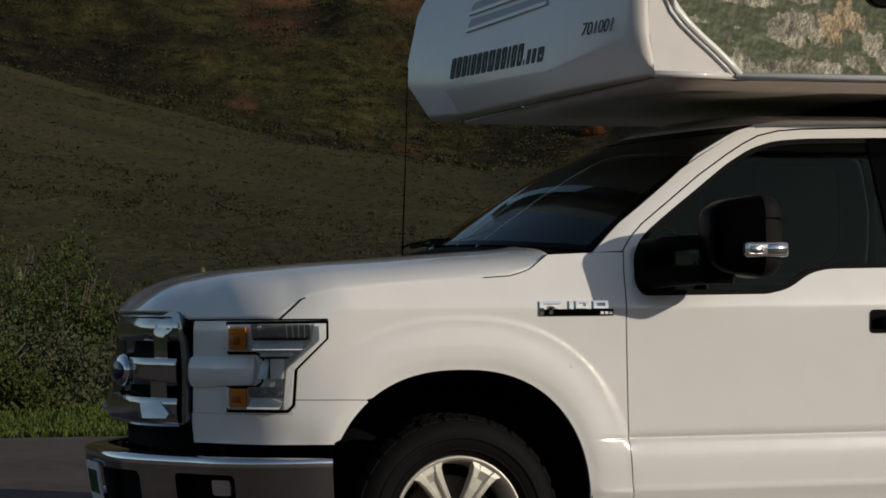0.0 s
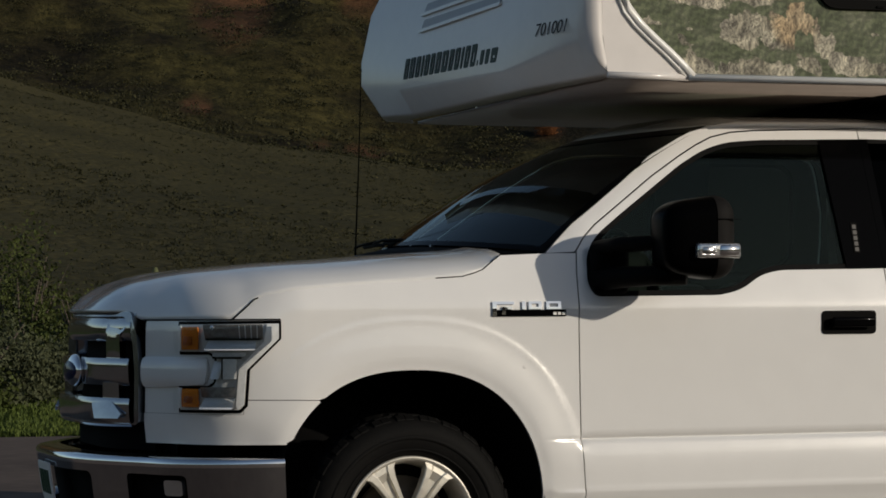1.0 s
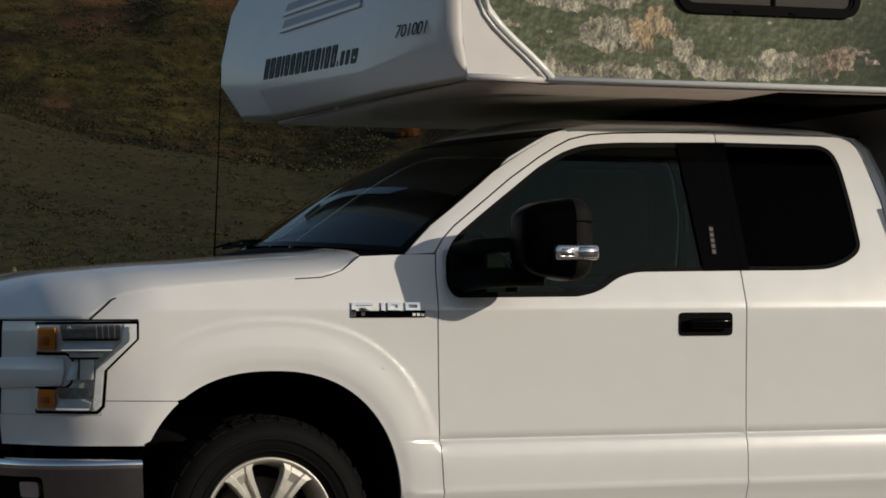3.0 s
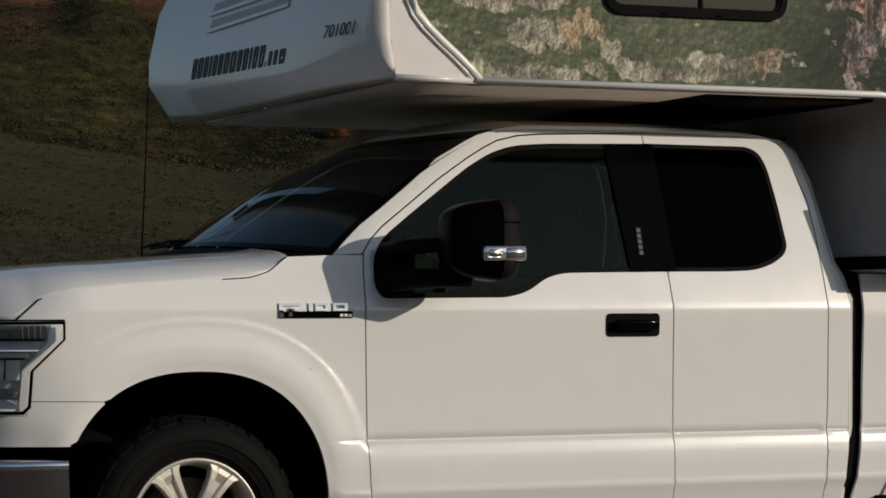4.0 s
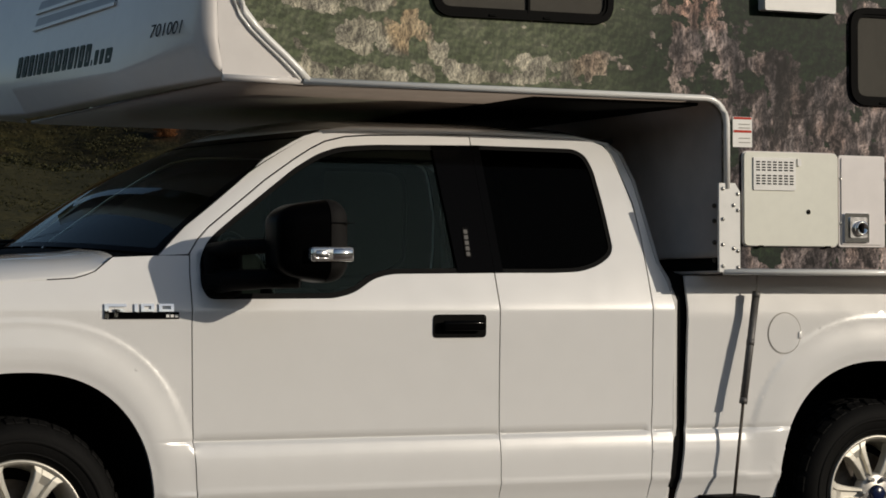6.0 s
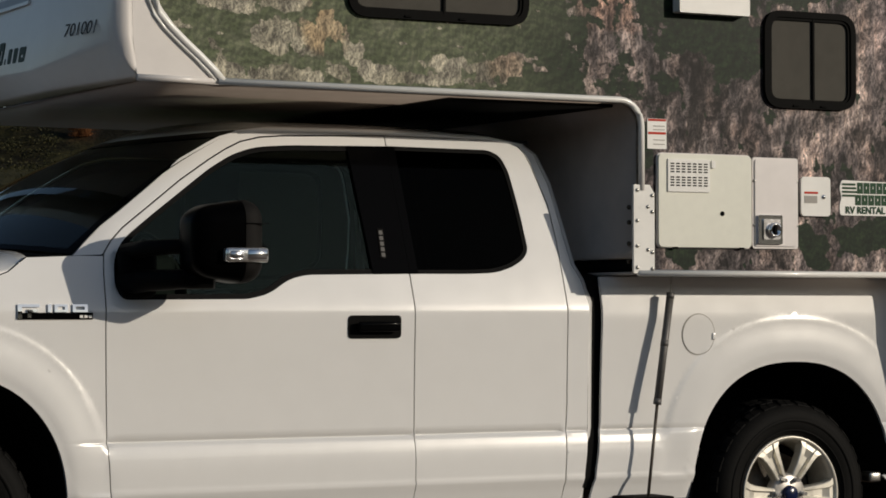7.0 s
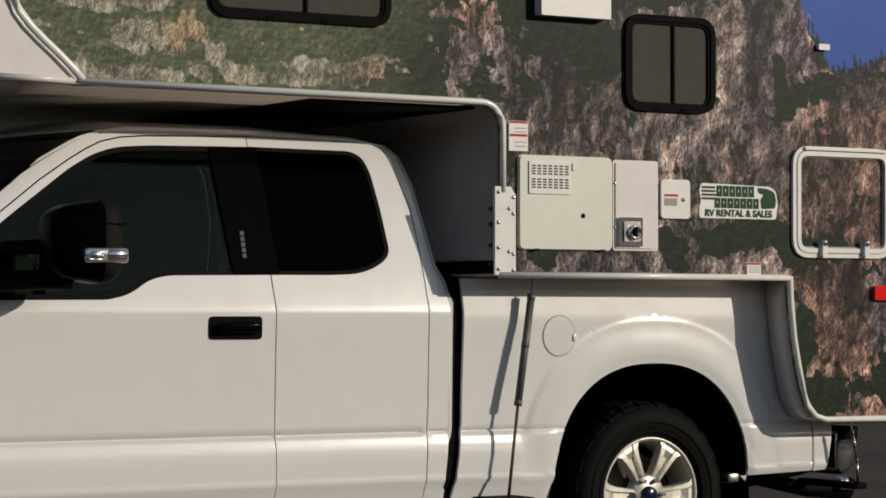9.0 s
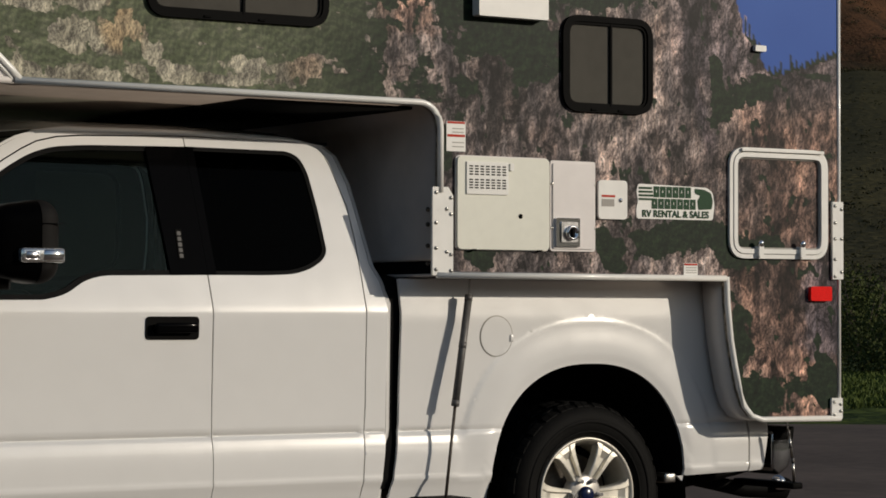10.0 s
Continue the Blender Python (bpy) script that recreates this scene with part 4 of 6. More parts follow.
# bumper
def bumper_surf(u, z, off=0.0):
    s = min(max(-0.4 - u, 0.0), 2 * S0)
    k = smooth01(0.0, 0.5, min(s, 2 * S0 - s))
    p, n = plan_at(u)
    prof = lerp(z, [0.30, 0.40, 0.50, 0.615], [-0.10, -0.040, -0.016, 0.0])
    d = 0.005 + 0.105 * k + prof + off
    return (p.x + n.x * d, p.y + n.y * d, z)


bump_loop = [(U(2 * S0 - 0.055), 0.40), (U(0.055), 0.40), (U(0.068), 0.617), (U(2 * S0 - 0.068), 0.617)]
slot = rounded(rect(U(2 * S0 - 0.78), 0.44, U(0.93 - 0.08), 0.590), 0.03)
fog = rounded(rect(U(0.655), 0.44, U(0.375), 0.590), 0.02)
fog2 = rounded(rect(U(2 * S0 - 0.375), 0.44, U(2 * S0 - 0.655), 0.590), 0.02)
bumper = part("front_bumper", sheet([bump_loop, slot, fog, fog2], bumper_surf, 0.02, 0.020, 0.0, 0.016), GRILLE_CHROME, truck, "chrome front bumper with black pockets")
part("bumper_pocket", sheet([rect(U(2 * S0 - 0.2), 0.42, U(0.2), 0.62)], bumper_surf, 0.01, 0.04, -0.06), DARK, bumper)
lip = bmesh.new()
lrows = []
for s in np.linspace(0.068, 2 * S0 - 0.068, 90):
    lrows.append([lip.verts.new(bumper_surf(U(s), 0.615, o)[:2] + (z,)) for o, z in ((0.0, 0.6165), (0.002, 0.626), (0.001, 0.636), (-0.004, 0.644), (-0.012, 0.649), (-0.03, 0.652), (-0.09, 0.655))])
for a, b in zip(lrows, lrows[1:]):
    for k in range(6):
        lip.faces.new((a[k], a[k + 1], b[k + 1], b[k]))
bmesh.ops.recalc_face_normals(lip, faces=lip.faces[:])
part("bumper_lip", lip, CHROME, bumper, "rounded chrome upper edge")
for s in (0.44, 2 * S0 - 0.44):
    part("fog_lamp", sheet([rounded(rect(U(s + 0.035), 0.515, U(s - 0.035), 0.570), 0.012)], bumper_surf, 0.02, 0.015, -0.02), REFLECTOR, bumper, "small square fog lamp")
pl = part("number_plate", sheet([rounded(rect(U(S0 + 0.12), 0.445, U(S0 - 0.12), 0.600), 0.01)], bumper_surf, 0.006, 0.03, 0.016), STICKER, bumper, "white number plate with green bars")
for a, b, z0, z1 in ((-0.09, -0.05, 0.48, 0.57), (-0.035, 0.0, 0.48, 0.57), (0.015, 0.05, 0.48, 0.57), (0.065, 0.095, 0.48, 0.57)):
    part("plate_bar", sheet([rect(U(S0 + b), z0, U(S0 + a), z1)], bumper_surf, 0.002, 0.03, 0.018), GREEN_INK, pl)


# wheels
def make_wheel():
    w = empty("wheel")
    tb = bmesh.new()
    prof = [(0.238, 0.035), (0.250, 0.012), (0.272, 0.001), (0.300, -0.006), (0.326, -0.007), (0.346, 0.000), (0.360, 0.010), (0.371, 0.022), (0.379, 0.038), (0.383, 0.060), (0.385, 0.13), (0.383, 0.205), (0.372, 0.245), (0.335, 0.268), (0.250, 0.255), (0.238, 0.235)]
    lathe(tb, prof, n=96)
    # raised sidewall bands
    lathe(tb, [(0.300, -0.004), (0.302, -0.0095), (0.316, -0.0095), (0.318, -0.004)], n=96)
    lathe(tb, [(0.262, 0.004), (0.264, -0.002), (0.268, -0.002), (0.270, 0.002)], n=96)
    bmesh.ops.recalc_face_normals(tb, faces=tb.faces[:])
    tyre = part("tyre", tb, RUBBER, w, "black all-terrain tyre")
    kb = bmesh.new()
    for i in range(54):
        a = 2 * math.pi * i / 54
        for y, h, r, sk in ((0.034, 0.036, 0.377, 0.0), (0.085, 0.04, 0.385, 0.05), (0.135, 0.04, 0.386, 0.0), (0.19, 0.04, 0.385, 0.05), (0.232, 0.036, 0.377, 0.0)):
            b2 = bmesh.new()
            box(b2, (-0.017, -h / 2, -0.012), (0.017, h / 2, 0.005), 0.003, 1)
            bmesh.ops.transform(b2, matrix=Matrix.Translation((0, y, 0)) @ Matrix.Rotation(a + sk + (0.03 if i % 2 else 0), 4, "Y") @ Matrix.Translation((0, 0, r)) @ Matrix.Rotation(0.5 if y < 0.05 else (-0.5 if y > 0.22 else 0), 4, "X"), verts=b2.verts[:])
            me = bpy.data.meshes.new("t")
            b2.to_mesh(me)
            kb.from_mesh(me)
            bpy.data.meshes.remove(me)
            b2.free()
    part("tread", kb, RUBBER, tyre, smooth=False)
    # rim lip and barrel
    lb = bmesh.new()
    lathe(lb, [(0.205, 0.20), (0.212, 0.10), (0.218, 0.040), (0.224, 0.026), (0.229, 0.016), (0.236, 0.010), (0.241, 0.012), (0.243, 0.020), (0.238, 0.036)], n=96)
    bmesh.ops.recalc_face_normals(lb, faces=lb.faces[:])
    rim_ob = part("rim", lb, ALLOY, w, "silver six-spoke alloy rim")
    # six spokes, each two ribs about a groove
    for i in range(6):
        a = math.pi / 6 + i * math.pi / 3
        sb = bmesh.new()
        rad = [0.058, 0.085, 0.13, 0.175, 0.205, 0.226]
        wid = [0.022, 0.026, 0.032, 0.040, 0.050, 0.072]
        dep = [0.030, 0.026, 0.020, 0.018, 0.018, 0.020]
        rows2 = []
        for r, h, y in zip(rad, wid, dep):
            gd = 0.016 if r < 0.2 else 0.004
            cs = [(-h, y + 0.045), (-h, y + 0.004), (-h + 0.004, y), (-h * 0.48, y), (-h * 0.36, y + gd), (h * 0.36, y + gd), (h * 0.48, y), (h - 0.004, y), (h, y + 0.004), (h, y + 0.045)]
            rows2.append([sb.verts.new((x, yy, r)) for x, yy in cs])
        for p, q in zip(rows2, rows2[1:]):
            for k in range(len(p) - 1):
                sb.faces.new((p[k], q[k], q[k + 1], p[k + 1]))
        bmesh.ops.transform(sb, matrix=Matrix.Rotation(a, 4, "Y"), verts=sb.verts[:])
        bmesh.ops.recalc_face_normals(sb, faces=sb.faces[:])
        part("spoke", sb, ALLOY, rim_ob, smooth=False)
    cbm = bmesh.new()
    lathe(cbm, [(0.0, 0.028), (0.075, 0.028), (0.084, 0.034), (0.088, 0.07)], n=48)
    bmesh.ops.recalc_face_normals(cbm, faces=cbm.faces[:])
    part("hub", cbm, ALLOY_GREY, rim_ob)
    cbm = bmesh.new()
    lathe(cbm, [(0.0, 0.004), (0.026, 0.005), (0.033, 0.010), (0.036, 0.03)], n=40)
    bmesh.ops.recalc_face_normals(cbm, faces=cbm.faces[:])
    part("centre_cap", cbm, BLUE_DARK, rim_ob, "dark blue centre cap")
    for i in range(6):
        a = i * math.pi / 3 + math.pi / 6
        nb = bmesh.new()
        bmesh.ops.create_cone(nb, cap_ends=True, segments=6, radius1=0.0115, radius2=0.009, depth=0.03, matrix=Matrix.Rotation(a, 4, "Y") @ Matrix.Translation((0, 0.016, 0.066)) @ Matrix.Rotation(radians(90), 4, "X"))
        part("lug_nut", nb, CHROME, rim_ob, smooth=False)
    db2 = bmesh.new()
    lathe(db2, [(0.0, 0.12), (0.165, 0.12), (0.168, 0.135), (0.168, 0.15)], n=48)
    bmesh.ops.recalc_face_normals(db2, faces=db2.faces[:])
    part("brake_disc", db2, STEEL, w, "dusty brake disc")
    bb = bmesh.new()
    lathe(bb, [(0.0, 0.17), (0.21, 0.17)], n=48)
    part("wheel_backing", bb, DARK, w)
    return w


wheel = make_wheel()
wheel.location = (0, 0.012, HUB)
for m4 in (Matrix.Translation((BASE, 0.012, HUB)), Matrix.Translation((0, 2 * MID - 0.012, HUB)) @ Matrix.Rotation(math.pi, 4, "Z"), Matrix.Translation((BASE, 2 * MID - 0.012, HUB)) @ Matrix.Rotation(math.pi, 4, "Z")):
    c = copy_thing(wheel, m4)
    c.parent = truck
wheel.parent = truck

# door handle, badge, mirror, antenna
hb2 = part("handle_recess", sheet([rounded(rect(1.610, 1.060, 1.836, 1.148), 0.018)], flank, 0.01, 0.03, 0.004, 0.015), BLACK, truck, "black handle recess")
ib = bmesh.new()
box(ib, (1.640, -0.040, 1.085), (1.822, -0.022, 1.125), 0.010, 3)
box(ib, (1.640, -0.034, 1.092), (1.660, 0.0, 1.118), 0.004)
box(ib, (1.800, -0.034, 1.092), (1.820, 0.0, 1.118), 0.004)
part("handle", ib, GLOSS_BLACK, hb2, "gloss black pull handle")
# badge: plain chrome blocks over a dark strip
badge = part("badge", sheet([rect(0.305, 1.136, 0.585, 1.160)], flank, 0.004, 0.03, 0.005), GLOSS_BLACK, truck, "chrome fender badge of plain blocks")
part("badge_block", sheet([[(0.302, 1.138), (0.318, 1.138), (0.318, 1.190), (0.302, 1.190)]], flank, 0.005, 0.02, 0.008), CHROME, badge)
part("badge_block", sheet([[(0.318, 1.180), (0.385, 1.180), (0.385, 1.190), (0.318, 1.190)]], flank, 0.005, 0.02, 0.008), CHROME, badge)
part("badge_block", sheet([[(0.338, 1.142), (0.352, 1.142), (0.352, 1.162), (0.378, 1.162), (0.378, 1.172), (0.338, 1.172)]], flank, 0.005, 0.02, 0.008), CHROME, badge)
for a, b in ((0.415, 0.428), (0.440, 0.490), (0.508, 0.565)):
    o = rect(a, 1.162, b, 1.190)
    part("badge_block", sheet([o] if b - a < 0.02 else [o, rect(a + 0.012, 1.170, b - 0.012, 1.182)], flank, 0.005, 0.02, 0.008), CHROME, badge)
for a in (0.535, 0.552, 0.569):
    part("badge_block", sheet([rect(a, 1.141, a + 0.012, 1.151)], flank, 0.003, 0.02, 0.007), STICKER, badge)

# towing mirror on two arms
def make_mirror():
    mb = bmesh.new()
    box(mb, (0.690, -0.035, 1.212), (0.83, 0.05, 1.400), 0.03, 3)
    mir = part("mirror", mb, BLACK, truck, "large black towing mirror with clear lamp")
    for z, zz, r in ((1.375, 1.392, 0.027), (1.270, 1.275, 0.036)):
        ab = bmesh.new()
        tube(ab, [(0.72, 0.02, z), (0.76, -0.10, zz), (0.84, -0.24, zz + 0.004), (0.93, -0.30, zz + 0.004)], [r * 1.35, r * 1.1, r, r], 12)
        part("mirror_arm", ab, BLACK, mir)
    def shell(x0, x1, z1, grow):
        hb = bmesh.new()
        box(hb, (0.82, -0.43, 1.262), (1.086, -0.17, z1), 0.075, 6)
        for v in hb.verts:     # rounded outer shell, tapering to the front
            k = smooth01(1.09, 0.82, v.co.x)
            v.co.z = 1.405 + (v.co.z - 1.405) * (1 - 0.18 * k * k) * grow
            v.co.y = -0.30 + (v.co.y + 0.30) * (1 - 0.22 * k) * grow
        for at, side in ((x0, -1), (x1, 1)):
            bmesh.ops.bisect_plane(hb, geom=hb.verts[:] + hb.edges[:] + hb.faces[:], plane_co=(at, 0, 0), plane_no=(side, 0, 0), clear_outer=True)
        return hb
    part("mirror_cap", shell(0.80, 0.998, 1.562, 1.0), MIRROR_BLACK, mir, "gloss black mirror cap")
    part("mirror_rim", shell(1.001, 1.2, 1.562, 1.0), MIRROR_GREY, mir, "dark grey textured mirror rim")
    hb = bmesh.new()
    box(hb, (1.003, -0.4315, 1.474), (1.0865, -0.172, 1.477), 0.001, 1)
    part("housing_seam", hb, DARK, mir)
    lb = bmesh.new()
    box(lb, (0.918, -0.440, 1.337), (1.083, -0.385, 1.389), 0.010, 2)
    lamp = part("mirror_lamp", lb, REFLECTOR, mir, "clear and silver marker lamp")
    lb = bmesh.new()
    box(lb, (0.930, -0.443, 1.348), (0.985, -0.436, 1.378), 0.004, 1)
    part("lamp_cell", lb, DULL_CHROME, lamp)
    lb = bmesh.new()
    box(lb, (1.0, -0.446, 1.345), (1.075, -0.436, 1.382), 0.004, 1)
    part("lamp_cell", lb, CHROME, lamp)
    gb = bmesh.new()
    box(gb, (1.074, -0.36, 1.335), (1.0870, -0.24, 1.49), 0.003)
    part("mirror_glass", gb, CHROME, mir)
    return mir


mirror1 = make_mirror()
copy_thing(mirror1, Matrix.Translation((0, 2 * MID, 0)) @ Matrix.Diagonal((1, -1, 1, 1)))
ab = bmesh.new()
tube(ab, [(0.34, 1.88, 1.33), (0.343, 1.88, 1.42), (0.36, 1.88, 1.80), (0.374, 1.88, 2.20)], [0.008, 0.004, 0.0028, 0.002], 8)
part("antenna", ab, BLACK, truck, "thin black whip antenna")
# rear bumper and hitch
def bar_across(prof, y0, y1, bevel):
    """A bar across the truck with the given (x, z) profile."""
    bm = bmesh.new()
    ends = [[bm.verts.new((x, y, z)) for x, z in prof] for y in (y0, y1)]
    bm.faces.new(ends[0])
    bm.faces.new(ends[1][::-1])
    for i in range(len(prof)):
        j = (i + 1) % len(prof)
        bm.faces.new((ends[0][j], ends[0][i], ends[1][i], ends[1][j]))
    bmesh.ops.recalc_face_normals(bm, faces=bm.faces[:])
    bmesh.ops.bevel(bm, geom=bm.edges[:], offset=bevel, segments=3, affect="EDGES", profile=0.5)
    return bm


part("rear_bumper", bar_across([(4.69, 0.645), (4.815, 0.640), (4.822, 0.57), (4.795, 0.485), (4.735, 0.445), (4.69, 0.47)], 0.03, 2.0, 0.016), GRILLE_CHROME, truck, "chrome rear bumper with dark top pad")
part("bumper_step", bar_across([(4.70, 0.600), (4.812, 0.606), (4.818, 0.662), (4.70, 0.664)], 0.024, 2.006, 0.008), BLACK, truck)
ib = bmesh.new()
tube(ib, [(4.28, 0.34, 0.385), (4.45, 0.32, 0.43), (4.75, 0.30, 0.37), (4.98, 0.30, 0.36), (5.01, 0.30, 0.40)], [0.03, 0.03, 0.035, 0.045, 0.03], 12)
tube(ib, [(4.20, 0.2, 0.40), (4.60, 0.18, 0.465), (4.80, 0.2, 0.50)], 0.022, 10)
part("hitch_bar", ib, BLACK, truck, "black hitch bar")
ib = bmesh.new()
bmesh.ops.create_uvsphere(ib, u_segments=16, v_segments=10, radius=0.035, matrix=Matrix.Translation((4.93, 0.27, 0.395)))
box(ib, (4.89, 0.22, 0.365), (4.98, 0.30, 0.395), 0.01)
part("hitch_ball", ib, DULL_CHROME, truck, "chrome hitch ball")
ib = bmesh.new()
box(ib, (4.09, 0.02, 0.435), (4.15, 0.10, 0.478), 0.008)
part("clamp", ib, BOLT, truck)

# ---- camper ----
YC = -0.17
YF = 2 * MID - YC
camper = empty("truck_camper", (0, 0, 0), label="white slide-in truck camper printed with a cliff mural", category="camper")


def flatc(u, z, off=0.0):
    return (u, YC - off, z)


trim_curve = [(1.020, 1.998), (0.985, 2.035), (0.93, 2.085), (0.87, 2.135), (0.815, 2.185), (0.775, 2.235), (0.752, 2.285), (0.740, 2.34), (0.733, 2.42), (0.735, 2.55), (0.76, 2.75), (0.80, 3.05)]
corner_up = [(2.816 - 0.10 + 0.10 * math.sin(a), 1.994 - 0.10 + 0.10 * math.cos(a)) for a in np.linspace(0, math.pi / 2, 8)]
corner_low = [(4.267, 1.309), (4.272, 1.20), (4.290, 1.05), (4.312, 0.94), (4.335, 0.84), (4.365, 0.765), (4.405, 0.722), (4.462, 0.706)]
wall_loop = [(1.020, 1.998)] + corner_up + [(2.816, 1.311), (2.83, 1.309)] + corner_low + [(4.905, 0.703), (4.905, 3.05)] + trim_curve[::-1][:-1]


def mural_surface():
    """The side wall as a fine grid whose masks steer the printed mountain picture."""
    sh = sheet([wall_loop], flatc, 0.03, 0.011, 0.0, 0.02)
    return sh


def blob(x, z, cx, cz, rx, rz, k, seed=0.0):
    d = math.hypot((x - cx) / rx, (z - cz) / rz)
    if d > 2.0:
        return 0.0
    n = noise.noise((x * 6, z * 6, seed)) * 0.5 + noise.noise((x * 16, z * 16, seed + 3)) * 0.35 + noise.noise((x * 38, z * 38, seed + 5)) * 0.25
    return 1 - smooth01(0.65, 1.25, d + n * k)


def poly_mask(x, z, loop):
    r = False
    for i, (x0, z0) in enumerate(loop):
        x1, z1 = loop[(i + 1) % len(loop)]
        if (z < z0) != (z < z1) and x < (x1 - x0) * (z - z0) / (z1 - z0) + x0:
            r = not r
    return r


SKY_LINE = [(4.28, 3.2), (4.28, 2.62), (4.33, 2.50), (4.36, 2.42), (4.37, 2.36), (4.42, 2.31), (4.47, 2.25), (4.52, 2.185), (4.60, 2.20), (4.68, 2.225), (4.78, 2.255), (4.95, 2.32), (4.95, 3.2)]
GREENS = [(1.5, 2.55, 0.60, 0.30, 1), (2.0, 2.2, 0.55, 0.13, 2), (1.15, 2.3, 0.22, 0.16, 3), (2.5, 2.10, 0.30, 0.12, 4), (2.45, 2.40, 0.35, 0.16, 5), (3.05, 2.42, 0.40, 0.17, 6), (3.25, 2.22, 0.16, 0.12, 7),
          (2.92, 2.06, 0.07, 0.065, 8), (4.02, 1.47, 0.30, 0.085, 9), (3.66, 1.43, 0.07, 0.10, 10), (4.40, 1.43, 0.20, 0.075, 11), (4.42, 0.80, 0.20, 0.13, 12), (4.78, 0.85, 0.14, 0.12, 13), (4.37, 2.10, 0.08, 0.06, 14),
          (4.50, 2.165, 0.11, 0.035, 15), (4.80, 2.20, 0.10, 0.02, 25), (3.12, 2.27, 0.22, 0.10, 26), (3.02, 1.40, 0.06, 0.06, 16), (4.33, 2.07, 0.12, 0.055, 30), (2.86, 1.80, 0.04, 0.15, 20), (3.70, 2.75, 0.5, 0.22, 21), (4.24, 2.04, 0.06, 0.10, 22), (4.44, 2.12, 0.09, 0.05, 27), (3.55, 2.50, 0.36, 0.09, 28), (4.22, 2.16, 0.035, 0.09, 29), (4.33, 1.0, 0.07, 0.20, 23)]
ROCKS = [(1.16, 2.03, 0.22, 0.035, 31), (1.60, 2.05, 0.22, 0.035, 32), (1.435, 2.215, 0.055, 0.075, 33), (1.27, 2.16, 0.15, 0.065, 34), (2.00, 2.09, 0.16, 0.045, 35), (2.20, 2.10, 0.09, 0.06, 36), (2.63, 2.16, 0.08, 0.14, 37), (2.62, 2.34, 0.13, 0.05, 38), (1.85, 2.04, 0.2, 0.02, 39), (1.08, 2.29, 0.12, 0.05, 40), (1.30, 2.30, 0.09, 0.03, 41), (2.70, 2.45, 0.05, 0.10, 42), (1.55, 2.13, 0.05, 0.05, 43)]


def mural_masks(x, z):
    left = 1 - smooth01(2.45, 2.95, x + 0.35 * noise.noise((x * 3, z * 3, 7.0)) + 0.15 * noise.noise((x * 11, z * 11, 2.0)))
    g = left * 0.92
    for cx, cz, rx, rz, sd in GREENS:
        g = max(g, blob(x, z, cx, cz, rx, rz, 0.9 if rx > 0.15 else 1.7, sd))
    for cx, cz, rx, rz, sd in ROCKS:
        g *= 1 - 0.95 * blob(x, z, cx, cz, rx, rz, 1.3, sd)
    speck = noise.noise((x * 17, z * 10, 11.0)) + 0.7 * noise.noise((x * 40, z * 26, 12.0))
    g = max(g, 0.85 * smooth01(0.40, 0.62, speck))
    fleck = noise.noise((x * 9 + z * 5, z * 16, 41.0)) + 0.8 * noise.noise((x * 30, z * 44, 42.0))
    g -= left * 0.75 * smooth01(0.42, 0.72, fleck)
    s = 1.0 if poly_mask(x, z, SKY_LINE) else 0.0
    # fir tops against the sky
    if s and x > 4.5:
        base = lerp(x, [4.52, 4.60, 4.68, 4.78, 4.95], [2.185, 2.20, 2.225, 2.255, 2.32])
        k = math.floor(x / 0.030)
        h = 0.02 + 0.16 * abs(noise.noise((k * 3.7, 0.5, 0.5)))
        f = abs(x / 0.030 - k - 0.5) * 2
        if z < base + h * (1 - f):
            s, g = 0.0, 1.0
    if s and 4.36 < x < 4.46:
        k = math.floor(x / 0.024)
        f = abs(x / 0.024 - k - 0.5) * 2
        if z < lerp(x, [4.37, 4.42, 4.47], [2.36, 2.31, 2.25]) + 0.10 * (1 - f):
            s, g = 0.0, 1.0
    warm = smooth01(4.12, 4.5, x + 0.2 * noise.noise((x * 4, z * 4, 3.0))) * (1 - smooth01(1.9, 2.3, z))
    warm = max(warm, blob(x, z, 1.435, 2.215, 0.10, 0.11, 0.5, 33), 0.8 * blob(x, z, 2.66, 2.36, 0.14, 0.14, 1.0, 51), 0.6 * blob(x, z, 2.20, 2.10, 0.08, 0.06, 0.6, 36))
    shade = blob(x, z, 4.82, 1.18, 0.14, 0.28, 0.7, 61)
    edge_x = lerp(z, [1.75, 1.93, 2.11, 2.30, 2.5], [4.20, 4.165, 4.075, 4.035, 4.05]) + 0.03 * noise.noise((x * 4, z * 9, 71.0))
    shade = max(shade, 0.9 * (1 - smooth01(0.010, 0.055, abs(x - edge_x - 0.02))) * smooth01(1.75, 1.9, z) * (1 - smooth01(2.4, 2.5, z)))
    shade = max(shade, 0.80 * smooth01(3.86, 4.10, x + 0.08 * noise.noise((x * 6, z * 6, 81.0))) * smooth01(2.0, 2.25, z))
    return g, s, 0.8 * warm, max(shade, 0)


